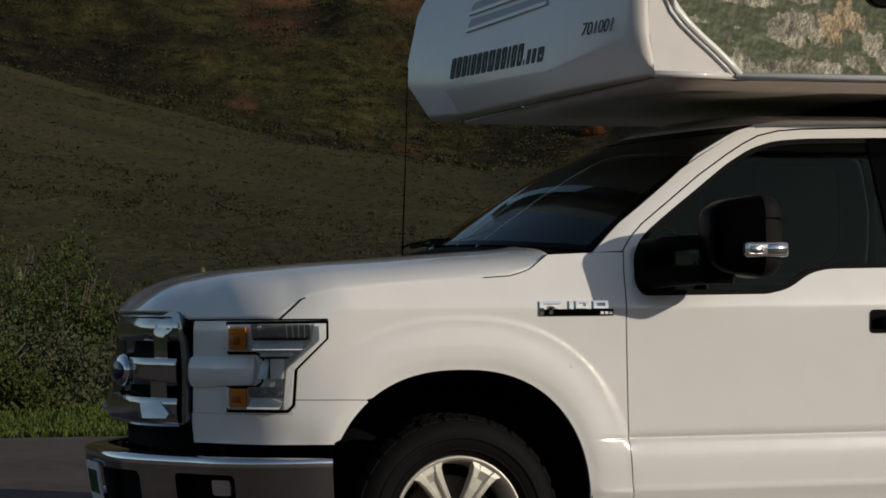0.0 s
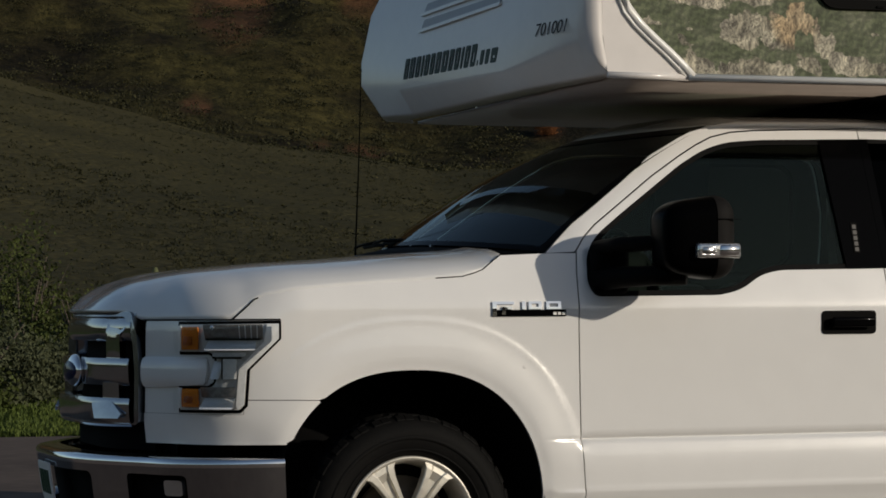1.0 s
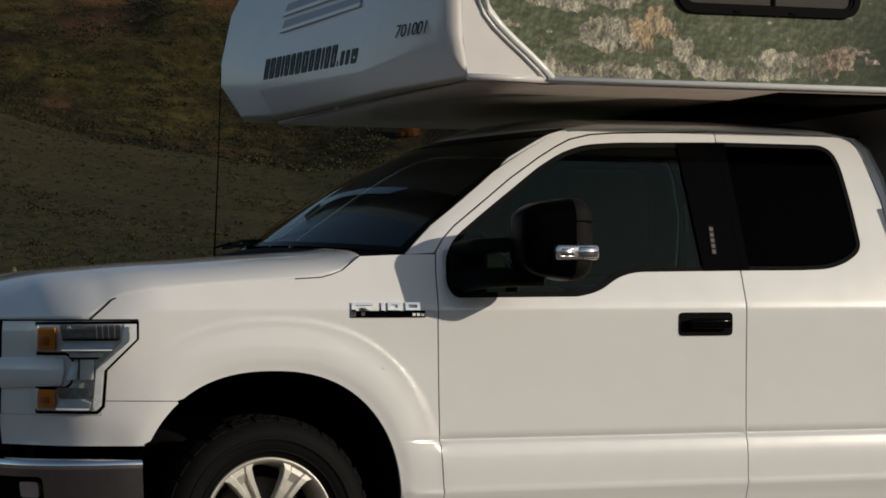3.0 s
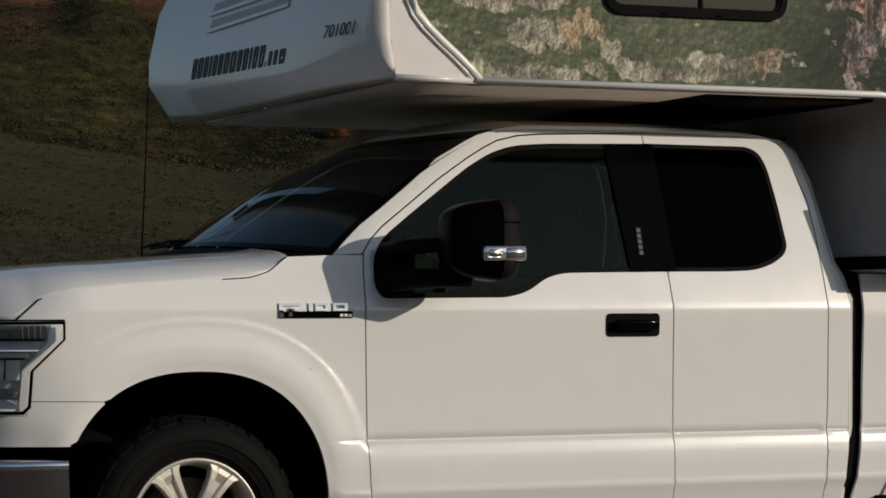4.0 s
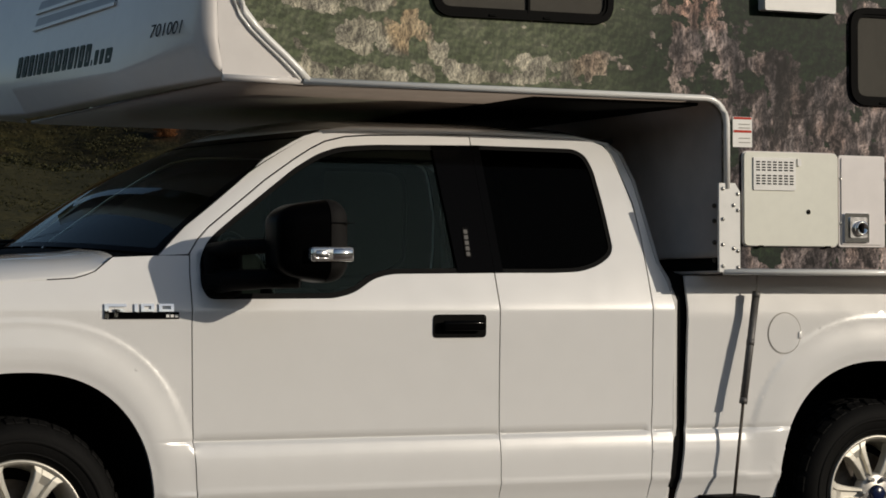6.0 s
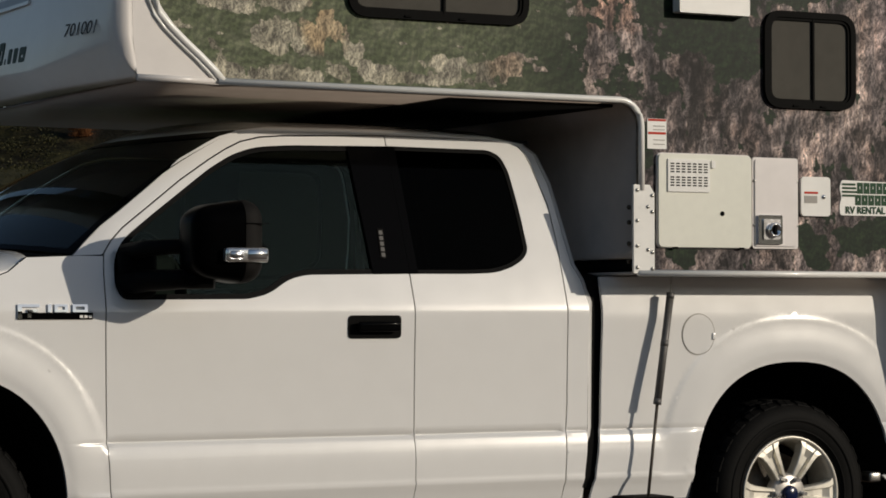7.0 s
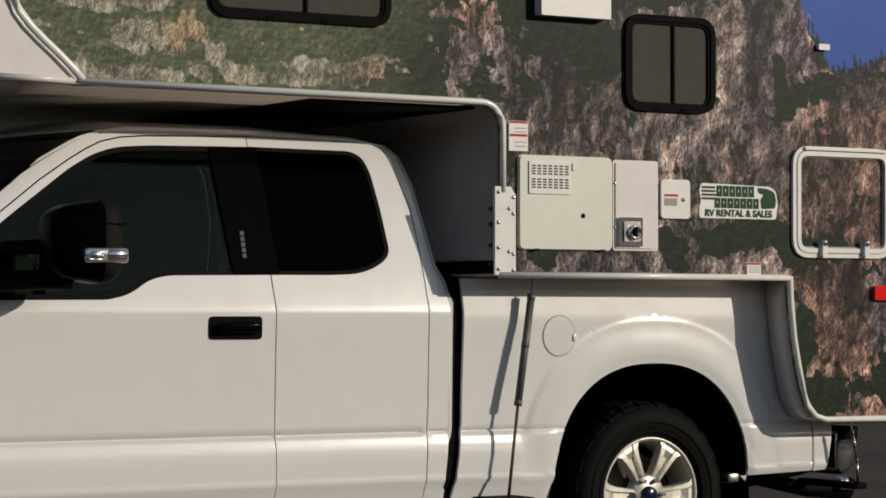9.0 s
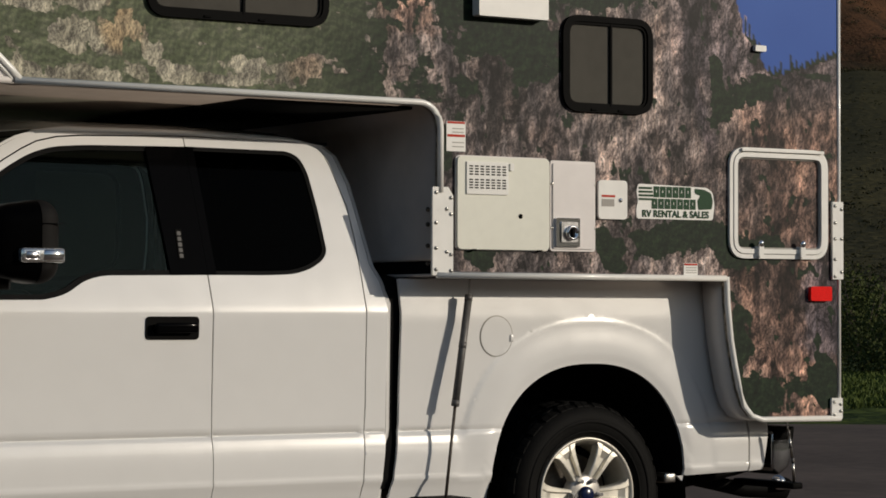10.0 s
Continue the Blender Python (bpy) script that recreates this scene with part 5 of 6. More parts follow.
def mural_material():
    m = bpy.data.materials.new("cliff_mural_print")
    m.use_nodes = True
    n, l = m.node_tree.nodes, m.node_tree.links
    b = n["Principled BSDF"]
    b.inputs["Roughness"].default_value, b.inputs["Specular IOR Level"].default_value = 0.45, 0.12
    co, att = n.new("ShaderNodeTexCoord"), n.new("ShaderNodeAttribute")
    att.attribute_name = "cover"
    sep = n.new("ShaderNodeSeparateColor")
    l.new(att.outputs["Color"], sep.inputs[0])
    att2 = n.new("ShaderNodeAttribute")
    att2.attribute_name = "tone"
    sep2 = n.new("ShaderNodeSeparateColor")
    l.new(att2.outputs["Color"], sep2.inputs[0])

    def mapped(sx, sz, rot=0.0):
        mp = n.new("ShaderNodeMapping")
        mp.inputs["Scale"].default_value = (sx, 1, sz)
        mp.inputs["Rotation"].default_value = (0, rot, 0)
        l.new(co.outputs["Object"], mp.inputs["Vector"])
        return mp.outputs[0]

    def noisy(vec, scale, detail, stops, rough=0.65, dist=0.0):
        t, r = n.new("ShaderNodeTexNoise"), n.new("ShaderNodeValToRGB")
        t.inputs["Scale"].default_value, t.inputs["Detail"].default_value, t.inputs["Roughness"].default_value, t.inputs["Distortion"].default_value = scale, detail, rough, dist
        r.color_ramp.elements[0].position, r.color_ramp.elements[0].color = stops[0][0], (*stops[0][1], 1)
        r.color_ramp.elements[1].position, r.color_ramp.elements[1].color = stops[-1][0], (*stops[-1][1], 1)
        for p, c in stops[1:-1]:
            r.color_ramp.elements.new(p).color = (*c, 1)
        l.new(vec, t.inputs["Vector"])
        l.new(t.outputs["Fac"], r.inputs[0])
        return r.outputs[0]

    def mix(fac, a, c, mode="MIX"):
        x = n.new("ShaderNodeMix")
        x.data_type, x.blend_type = "RGBA", mode
        if isinstance(fac, float):
            x.inputs[0].default_value = fac
        else:
            l.new(fac, x.inputs[0])
        l.new(a, x.inputs[6])
        l.new(c, x.inputs[7])
        return x.outputs[2]

    def crisp(mask, vec, scale, amount):
        """Break a soft mask's edge up with grain and make it hard."""
        t = n.new("ShaderNodeTexNoise")
        t.inputs["Scale"].default_value, t.inputs["Detail"].default_value, t.inputs["Roughness"].default_value = scale, 9, 0.75
        l.new(vec, t.inputs["Vector"])
        s1, s2, mr = n.new("ShaderNodeMath"), n.new("ShaderNodeMath"), n.new("ShaderNodeMapRange")
        s1.operation, s1.inputs[1].default_value, s1.inputs[2].default_value = "MULTIPLY_ADD", amount, -amount / 2
        l.new(t.outputs["Fac"], s1.inputs[0])
        s2.operation = "ADD"
        l.new(mask, s2.inputs[0])
        l.new(s1.outputs[0], s2.inputs[1])
        mr.inputs["From Min"].default_value, mr.inputs["From Max"].default_value = 0.42, 0.58
        l.new(s2.outputs[0], mr.inputs["Value"])
        return mr.outputs[0]

    def grained(vec, scale, stops, rough=0.8, detail=12, dist=0.0):
        return noisy(vec, scale, detail, stops, rough, dist)

    def warped(vec, scale, amount):
        t, v1, v2 = n.new("ShaderNodeTexNoise"), n.new("ShaderNodeVectorMath"), n.new("ShaderNodeVectorMath")
        t.inputs["Scale"].default_value, t.inputs["Detail"].default_value = scale, 5
        v1.operation, v2.operation = "MULTIPLY_ADD", "ADD"
        v1.inputs[1].default_value, v1.inputs[2].default_value = (amount, amount, amount), (-amount / 2, -amount / 2, -amount / 2)
        l.new(vec, t.inputs["Vector"])
        l.new(t.outputs["Color"], v1.inputs[0])
        l.new(vec, v2.inputs[0])
        l.new(v1.outputs[0], v2.inputs[1])
        return v2.outputs[0]

    def ramp_of(value, stops):
        r = n.new("ShaderNodeValToRGB")
        r.color_ramp.elements[0].position, r.color_ramp.elements[0].color = stops[0][0], (*stops[0][1], 1)
        r.color_ramp.elements[1].position, r.color_ramp.elements[1].color = stops[-1][0], (*stops[-1][1], 1)
        for p, c in stops[1:-1]:
            r.color_ramp.elements.new(p).color = (*c, 1)
        l.new(value, r.inputs[0])
        return r.outputs[0]

    def relief(vec, scale, detail, rough, lean, gain):
        """Printed light and shade of a rock face: the slope of a noise towards the upper left."""
        heights = []
        for k in (0.0, 1.0):
            t, v = n.new("ShaderNodeTexNoise"), n.new("ShaderNodeVectorMath")
            t.inputs["Scale"].default_value, t.inputs["Detail"].default_value, t.inputs["Roughness"].default_value = scale, detail, rough
            v.operation, v.inputs[1].default_value = "ADD", (0.22 * k / scale, 0.0, -lean * 0.22 * k / scale)
            l.new(vec, v.inputs[0])
            l.new(v.outputs[0], t.inputs["Vector"])
            heights.append(t.outputs["Fac"])
        d, g = n.new("ShaderNodeMath"), n.new("ShaderNodeMath")
        d.operation, g.operation = "SUBTRACT", "MULTIPLY_ADD"
        g.inputs[1].default_value, g.inputs[2].default_value = -gain, 0.5
        l.new(heights[0], d.inputs[0])
        l.new(heights[1], d.inputs[1])
        l.new(d.outputs[0], g.inputs[0])
        return g.outputs[0]

    even = mapped(1.0, 1.0)
    steep = warped(mapped(1.5, 0.62, 0.22), 4.0, 0.16)
    slabs = warped(mapped(1.15, 0.85, -0.55), 9.0, 0.09)
    ledge = warped(mapped(1.25, 0.95, 0.40), 16.0, 0.05)
    big = ramp_of(relief(steep, 2.6, 4, 0.55, 0.5, 3.4), [(0.22, (0.22, 0.22, 0.25)), (0.42, (0.66, 0.65, 0.67)), (0.58, (1.05, 1.03, 1.02)), (0.85, (1.55, 1.50, 1.46))])
    mid = ramp_of(relief(slabs, 10.0, 7, 0.66, 0.9, 3.0), [(0.18, (0.16, 0.15, 0.17)), (0.40, (0.74, 0.73, 0.74)), (0.60, (1.10, 1.08, 1.06)), (0.88, (2.0, 1.95, 1.9))])
    fine = ramp_of(relief(ledge, 32.0, 7, 0.74, 1.0, 3.6), [(0.15, (0.26, 0.25, 0.26)), (0.45, (0.88, 0.88, 0.88)), (0.90, (1.7, 1.66, 1.62))])
    tone_ = grained(even, 2.2, [(0.36, (0.62, 0.61, 0.63)), (0.50, (0.98, 0.96, 0.96)), (0.62, (1.35, 1.30, 1.27))], 0.6, 5, 0.6)
    hollow = grained(slabs, 5.0, [(0.41, (0.10, 0.10, 0.11)), (0.45, (1.0, 1.0, 1.0))], 0.62, 7, 0.5)

    streak = grained(warped(mapped(3.4, 0.55, 0.16), 5.0, 0.10), 5.0, [(0.38, (0.42, 0.41, 0.43)), (0.47, (0.92, 0.88, 0.87)), (0.56, (1.12, 1.00, 0.92)), (0.64, (1.75, 1.72, 1.68))], 0.68, 8, 0.3)

    def stony(base):
        c = mix(1.0, base, tone_, "MULTIPLY")
        c = mix(0.90, c, big, "MULTIPLY")
        c = mix(0.90, c, mid, "MULTIPLY")
        c = mix(0.85, c, streak, "MULTIPLY")
        c = mix(0.85, c, hollow, "MULTIPLY")
        return mix(0.92, c, fine, "MULTIPLY")

    grey = grained(even, 5.0, [(0.36, (0.145, 0.135, 0.136)), (0.52, (0.222, 0.202, 0.199)), (0.66, (0.212, 0.178, 0.166))], 0.6, 6)
    rust = grained(even, 5.5, [(0.36, (0.220, 0.140, 0.108)), (0.52, (0.275, 0.182, 0.142)), (0.64, (0.29, 0.22, 0.185))], 0.6, 6)
    pale = grained(even, 6.0, [(0.36, (0.210, 0.200, 0.150)), (0.60, (0.380, 0.360, 0.285))], 0.6, 6)
    sand = grained(even, 6.0, [(0.36, (0.34, 0.25, 0.145)), (0.60, (0.44, 0.35, 0.22))], 0.6, 6)
    dusk = grained(even, 6.0, [(0.36, (0.085, 0.078, 0.098)), (0.60, (0.155, 0.138, 0.155))], 0.6, 6)
    near_ = mix(sep2.outputs[0], mix(sep.outputs[2], grey, rust), dusk)
    hazy = mix(0.6, mix(0.75, mix(sep.outputs[2], pale, sand), fine, "MULTIPLY"), mid, "MULTIPLY")
    rock = mix(sep2.outputs[1], stony(near_), hazy)
    crowns = ramp_of(relief(even, 30.0, 5, 0.65, 1.4, 3.4), [(0.15, (0.25, 0.26, 0.30)), (0.5, (0.95, 0.95, 0.95)), (0.9, (2.1, 2.1, 1.9))])
    wood = grained(even, 24, [(0.38, (0.0025, 0.0062, 0.004)), (0.50, (0.0075, 0.0175, 0.0085)), (0.63, (0.022, 0.040, 0.017))], 0.85)
    haze = grained(even, 14, [(0.36, (0.060, 0.074, 0.040)), (0.50, (0.095, 0.112, 0.066)), (0.64, (0.160, 0.170, 0.115))], 0.8)
    wood = mix(0.38, mix(sep2.outputs[1], wood, haze), crowns, "MULTIPLY")
    c = mix(crisp(sep.outputs[0], warped(mapped(1.0, 1.35, 0.45), 14.0, 0.06), 11, 2.9), rock, wood)
    skyc = noisy(even, 1.3, 2, [(0.2, (0.022, 0.080, 0.36)), (0.8, (0.042, 0.125, 0.46))])
    c = mix(sep.outputs[1], c, skyc)
    l.new(c, b.inputs["Base Color"])
    return m


wall_bm = mural_surface()
bm2 = wall_bm
cover = bm2.verts.layers.float_color.new("cover")
tone = bm2.verts.layers.float_color.new("tone")
for v in bm2.verts:
    if v.co.y > YC + 0.01:
        v[cover], v[tone] = (0.0, 0.0, 0.0, 1), (0.0, 1.0, 0.0, 1)
        continue
    g, s, wm, sh = mural_masks(v.co.x, v.co.z)
    v[cover] = (g, s, wm, 1)
    v[tone] = (sh, 1 - smooth01(1.9, 2.75, v.co.x + 0.25 * noise.noise((v.co.x * 4, v.co.z * 4, 9.0))), 0, 1)
part("side_wall", bm2, mural_material(), camper, "camper side printed with cliffs and forest")


def extruded(loop, y0, y1, mat, name, label="", bev=0.0):
    bm = bmesh.new()
    a = [bm.verts.new((x, y0, z)) for x, z in loop]
    b = [bm.verts.new((x, y1, z)) for x, z in loop]
    for i in range(len(loop)):
        j = (i + 1) % len(loop)
        bm.faces.new((a[i], a[j], b[j], b[i]))
    bm.faces.new(a)
    bm.faces.new(b[::-1])
    bmesh.ops.recalc_face_normals(bm, faces=bm.faces[:])
    return part(name, bm, mat, camper, label, smooth=False)


def strip(loop, y0, y1, mat, name, label=""):
    """An open band along a line, smooth-shaded, with a thickness."""
    bm = bmesh.new()
    a = [bm.verts.new((x, y0, z)) for x, z in loop]
    b = [bm.verts.new((x, y1, z)) for x, z in loop]
    for i in range(len(loop) - 1):
        bm.faces.new((a[i], a[i + 1], b[i + 1], b[i]))
    bmesh.ops.recalc_face_normals(bm, faces=bm.faces[:])
    o = part(name, bm, mat, camper, label)
    md = o.modifiers.new("thickness", "SOLIDIFY")
    md.thickness, md.offset = 0.012, 0
    return o


under = [(0.72, 1.992), (1.02, 1.990)] + [(x + 0.006, z - 0.006) for x, z in corner_up]
strip(under[:3], YC + 0.028, YF - 0.028, SHADED_BELLY, "over_cab_floor", "underside of the sleeping berth in a painted shade tone")
strip([(2.70, 1.989)] + [(x, z - 0.005) for x, z in corner_up] + [(2.816, 1.40), (2.80, 1.372)], YC + 0.028, YF - 0.028, SHADED_BELLY, "front_wall", "front wall behind the cab in a painted shade tone")
# Black sheet added for the deep shade between cab roof and berth.
strip([(1.98, 1.974), (2.72, 1.974)], YC + 0.05, YF - 0.05, RUBBER, "berth_shade_sheet", "black sheet standing in for deep shade under the berth")
# Black strip added where the gap below the front wall lies in shade.
strip([(2.834, 1.304), (2.834, 1.39)], YC + 0.06, YF - 0.06, RUBBER, "gap_shade_strip", "black strip standing in for the dark gap under the front wall")
strip([(2.80, 1.312), (4.27, 1.310)], YC + 0.028, 0.30, SHADED_BELLY, "wing_floor", "underside of the side wing")
strip([(2.80, 1.312), (4.90, 1.310)], 1.73, YF - 0.028, SHADED_BELLY, "wing_floor")
strip(corner_low + [(4.90, 0.706)], YC + 0.028, -0.020, FIBRE, "skirt_edge", "white inner face of the rear skirt")
strip([(4.70, 0.706), (4.90, 0.706)], -0.020, YF - 0.028, FIBRE, "rear_floor")
strip([(4.90, 0.706), (4.90, 3.05)], YC + 0.03, YF - 0.03, FIBRE, "rear_wall")
strip([(4.90, 3.05), (0.80, 3.05)], YC + 0.005, YF, FIBRE, "camper_roof")
extruded([(1.0, 2.0), (2.82, 2.0), (2.82, 1.312), (4.90, 1.312), (4.90, 3.04), (1.0, 3.04)], YF - 0.03, YF, FIBRE, "far_wall")
extruded([(2.84, 0.82), (4.60, 0.82), (4.60, 1.31), (2.84, 1.31)], 0.56, 1.47, FIBRE, "lower_box")

# white edging along the wall's lower edge, and the bead of the nose
def edging(pts, r, name, y=YC, mat=TRIM, lab=""):
    bm = bmesh.new()
    tube(bm, [(x, y, z) for x, z in pts], r, 8)
    return part(name, bm, mat, camper, lab)


edging([(1.0, 1.997)] + corner_up + [(2.816, 1.64)], 0.013, "edge_trim", YC - 0.008, TRIM, "white aluminium edge trim")
edging([(0.690, 2.000), (1.02, 1.997)], 0.013, "nose_bead", YC + 0.004, FIBRE)
edging([(2.80, 1.313), (4.262, 1.311)], 0.013, "edge_trim", YC - 0.008)
edging([(4.267, 1.318)] + corner_low + [(4.905, 0.703)], 0.013, "edge_trim", YC - 0.008)
edging([(4.905, 0.705), (4.905, 3.05)], 0.009, "corner_trim", YC, TRIM)
edging(trim_curve, 0.016, "nose_bead", YC - 0.004, TRIM, "white rounded bead")
edging([(x - 0.022, z - 0.006) for x, z in trim_curve], 0.007, "nose_bead", YC - 0.003, TRIM)

# moulded nose
A = MID
nose_rows = [   # from the far side to the near side, lowest row first
    [(0.62, 2.02, 1.990), (0.66, 1.705, 1.990), (0.66, 0.325, 1.985), (0.70, 0.05, 1.992), (0.745, -0.155, 1.997)],
    [(0.485, 1.95, 1.998), (0.555, 1.705, 1.990), (0.545, 0.325, 1.983), (0.630, 0.00, 1.992), (0.700, -0.165, 2.003)],
    [(0.446, 2.15, 2.150), (0.490, 1.705, 2.090), (0.461, 0.325, 2.045), (0.606, -0.09, 2.128), (0.690, -0.168, 2.020)],
    [(0.452, 2.15, 2.25), (0.508, 1.705, 2.21), (0.490, 0.325, 2.20), (0.597, -0.10, 2.22), (0.672, -0.169, 2.13)],
    [(0.478, 2.08, 2.45), (0.545, 1.705, 2.42), (0.545, 0.325, 2.42), (0.600, -0.10, 2.42), (0.665, -0.169, 2.40)],
    [(0.70, 2.05, 2.90), (0.70, 1.705, 2.90), (0.70, 0.325, 2.90), (0.74, -0.10, 2.90), (0.80, -0.169, 2.90)],
]
nose_rows = [[(row[0][0] + 0.09, 2.20, row[0][2])] + row for row in nose_rows]
nose_rows.append([(x + 0.09 - 0.02 * (y < 0), y, 3.05) for x, y, z in nose_rows[-1]])
for i, row in enumerate(nose_rows):     # round the corner into the cheek
    c4, c5 = Vector(row[4]), Vector(row[5])
    swell = 0.0 if i < 2 else 0.021
    row[5:5] = [tuple(c4.lerp(c5, t) + Vector((-0.60, -0.80, 0)) * swell * k) for t, k in ((0.33, 0.95), (0.68, 0.85))]
nb = bmesh.new()
ng = [[nb.verts.new(p) for p in row] for row in nose_rows]
for a, b in zip(ng, ng[1:]):
    for k in range(len(a) - 1):
        nb.faces.new((a[k], a[k + 1], b[k + 1], b[k]))
bmesh.ops.recalc_face_normals(nb, faces=nb.faces[:])
bmesh.ops.bevel(nb, geom=[e for e in nb.edges if not e.is_boundary and e.calc_face_angle(0) > 0.42], offset=0.010, segments=3, affect="EDGES", profile=0.5)
nose = part("nose_cap", nb, FIBRE, camper, "white moulded fibreglass nose")
md = nose.modifiers.new("thickness", "SOLIDIFY")
md.thickness, md.offset = 0.01, -1
side_cap = [(0.690, 2.003), (1.020, 1.998)] + trim_curve[1:] + [(0.80, 2.90), (0.668, 2.40), (0.672, 2.15)]
part("nose_cheek", sheet([side_cap], flatc, 0.02, 0.03, -0.002), FIBRE, camper, "white fibreglass cheek")


def on_nose(y, z, off=0.0):
    """Centre panel of the nose, between heights 2.06 and 2.42."""
    x = lerp(z, [2.062, 2.20, 2.42, 2.90], [0.468, 0.490, 0.545, 0.70]) + 0.016 * max(0.0, (y - 0.325) / 1.38) * lerp(z, [2.2, 2.42], [1, 0])
    return (x - off, y, z)


# two shallow vents, slot shade painted in grey, and a wordmark drawn as plain blocks
for z0 in (2.335, 2.405):
    part("nose_vent", sheet([rounded([(1.50, z0), (0.50, z0), (0.50, z0 + 0.028), (1.48, z0 + 0.034)], 0.008)], on_nose, 0.01, 0.05, 0.004), GROOVE, nose, "vent slot with its shade painted grey")
    part("nose_vent_lip", sheet([[(1.52, z0 - 0.016), (0.49, z0 - 0.016), (0.49, z0 - 0.002), (1.52, z0 - 0.002)]], on_nose, 0.008, 0.05, 0.010), FIBRE, nose)
def on_nose_tilted(y, z, off=0.0):
    return on_nose(y, z - 0.040 * (1.66 - y) / 1.25, off)


wy = 1.655
for k, w in enumerate([0.07, 0.075, 0.07, 0.034, 0.068, 0.066, 0.075, 0.088, 0.066, 0.072, 0.034, 0.07, 0.075, 0.022, 0.052, 0.056, 0.088]):
    w = w * 0.91 - 0.0085
    lo, hi = 2.134, 2.134 + 0.088 * (1.0 if k < 13 else 0.25 if k == 13 else 0.66)
    loops_w = [rounded(rect(wy - w, lo, wy, hi), 0.010, 3)]
    if 0.045 < w:
        loops_w.append(rect(wy - w * 0.66, lo + (0.026 if k % 2 else 0.018), wy - w * 0.34, hi - (0.016 if k % 2 else 0.030)))
    part("wordmark_block", sheet(loops_w, on_nose_tilted, 0.003, 0.05, 0.004), DARK_INK, nose)
    wy -= w + 0.025
# unit number
fc = bpy.data.curves.new("unit_number", "FONT")
fc.body, fc.size, fc.extrude, fc.align_x, fc.align_y = "701001", 0.072, 0.0005, "CENTER", "CENTER"
num = new("unit_number", fc)
p_far, p_near = Vector((0.541, 0.150, 2.180)), Vector((0.592, -0.065, 2.182))
ax = (p_near - p_far).normalized()
up = (Vector((0.597, -0.10, 2.22)) - Vector((0.600, -0.09, 2.128)) + Vector((0.03, 0, 0.0))).normalized()
nz = ax.cross(up).normalized()
up = nz.cross(ax)
num.matrix_world = Matrix(((ax.x, up.x, nz.x, 0), (ax.y, up.y, nz.y, 0), (ax.z, up.z, nz.z, 0), (0, 0, 0, 1)))
num.location = (p_far + p_near) / 2 + nz * 0.014
num.data.materials.append(UNIT_INK)
num.parent = camper

# hatches, windows and fittings on the wall
def wall_box(name, x0, z0, x1, z1, out, mat, parent, label="", r=0.012, bev=0.004):
    bm = sheet([rounded(rect(x0, z0, x1, z1), r, 4)], flatc, out, 0.08, out + 0.001, 0.04)
    return part(name, bm, mat, parent, label)


def bolt_at(x, z, y, parent, r=0.007, mat=BOLT, name="bolt"):
    bm = bmesh.new()
    bmesh.ops.create_uvsphere(bm, u_segments=10, v_segments=6, radius=r, matrix=Matrix.Translation((x, y, z)) @ Matrix.Diagonal((1, 0.6, 1, 1)))
    return part(name, bm, mat, parent)


hatch = wall_box("furnace_hatch", 2.892, 1.417, 3.338, 1.788, 0.016, CREAM, camper, "cream appliance hatch with white grille", 0.022)
wall_box("hatch_border", 2.888, 1.413, 3.342, 1.792, 0.006, PALE, hatch, "", 0.024)
vg = wall_box("vent_grille", 2.932, 1.637, 3.132, 1.767, 0.022, TRIM, hatch, "white slotted grille", 0.003)
for r_ in range(9):
    if r_ == 4:
        continue
    for c_ in range(7):
        x0, z0 = 2.944 + c_ * 0.0265, 1.660 + r_ * 0.0108
        part("vent_slot", box(bmesh.new(), (x0, YC - 0.0245, z0), (x0 + 0.0165, YC - 0.0225, z0 + 0.0052)), DARK, vg, smooth=False)
bolt_at(3.195, 1.553, YC - 0.018, hatch, 0.010, BLACK, "lock")
wall_box("latch", 3.140, 1.735, 3.158, 1.765, 0.024, TRIM, hatch, "", 0.006)
for x in (2.96, 3.28):
    wall_box("hinge", x, 1.411, x + 0.02, 1.418, 0.02, BLACK, hatch, "", 0.001)
heater = wall_box("heater_door", 3.348, 1.415, 3.574, 1.785, 0.008, PALE, camper, "pale water heater door with steel flue", 0.012)
wall_box("door_face", 3.358, 1.425, 3.564, 1.775, 0.014, PALE, heater, "pale grey painted door", 0.010)
for x in (3.356, 3.567):
    for z in (1.51, 1.69):
        bolt_at(x, z, YC - 0.012, heater, 0.006)
flue = wall_box("flue", 3.366, 1.433, 3.486, 1.551, 0.024, CHROME, heater, "square steel exhaust flue", 0.006)
wall_box("flue_inner", 3.388, 1.452, 3.470, 1.535, 0.032, DULL_CHROME, flue, "", 0.006)
fb = bmesh.new()
lathe(fb, [(0.030, -0.030), (0.030, -0.048), (0.022, -0.050), (0.018, -0.042), (0.0, -0.040)], n=32)
bmesh.ops.transform(fb, matrix=Matrix.Translation((3.436, YC, 1.490)), verts=fb.verts[:])
bmesh.ops.recalc_face_normals(fb, faces=fb.faces[:])
part("flue_pipe", fb, CHROME, flue)
part("flue_bar", box(bmesh.new(), (3.430, YC - 0.052, 1.472), (3.441, YC - 0.041, 1.508)), BLACK, flue, smooth=False)
small = wall_box("filler_hatch", 3.588, 1.551, 3.736, 1.712, 0.012, TRIM, camper, "small white hatch with round lock", 0.018)
wall_box("red_bar", 3.604, 1.642, 3.672, 1.651, 0.0135, RED_INK, small, "", 0.001)
wall_box("grey_bar", 3.604, 1.604, 3.668, 1.634, 0.0135, GREY_INK, small, "", 0.001)
bolt_at(3.700, 1.630, YC - 0.014, small, 0.010, CHROME, "lock")


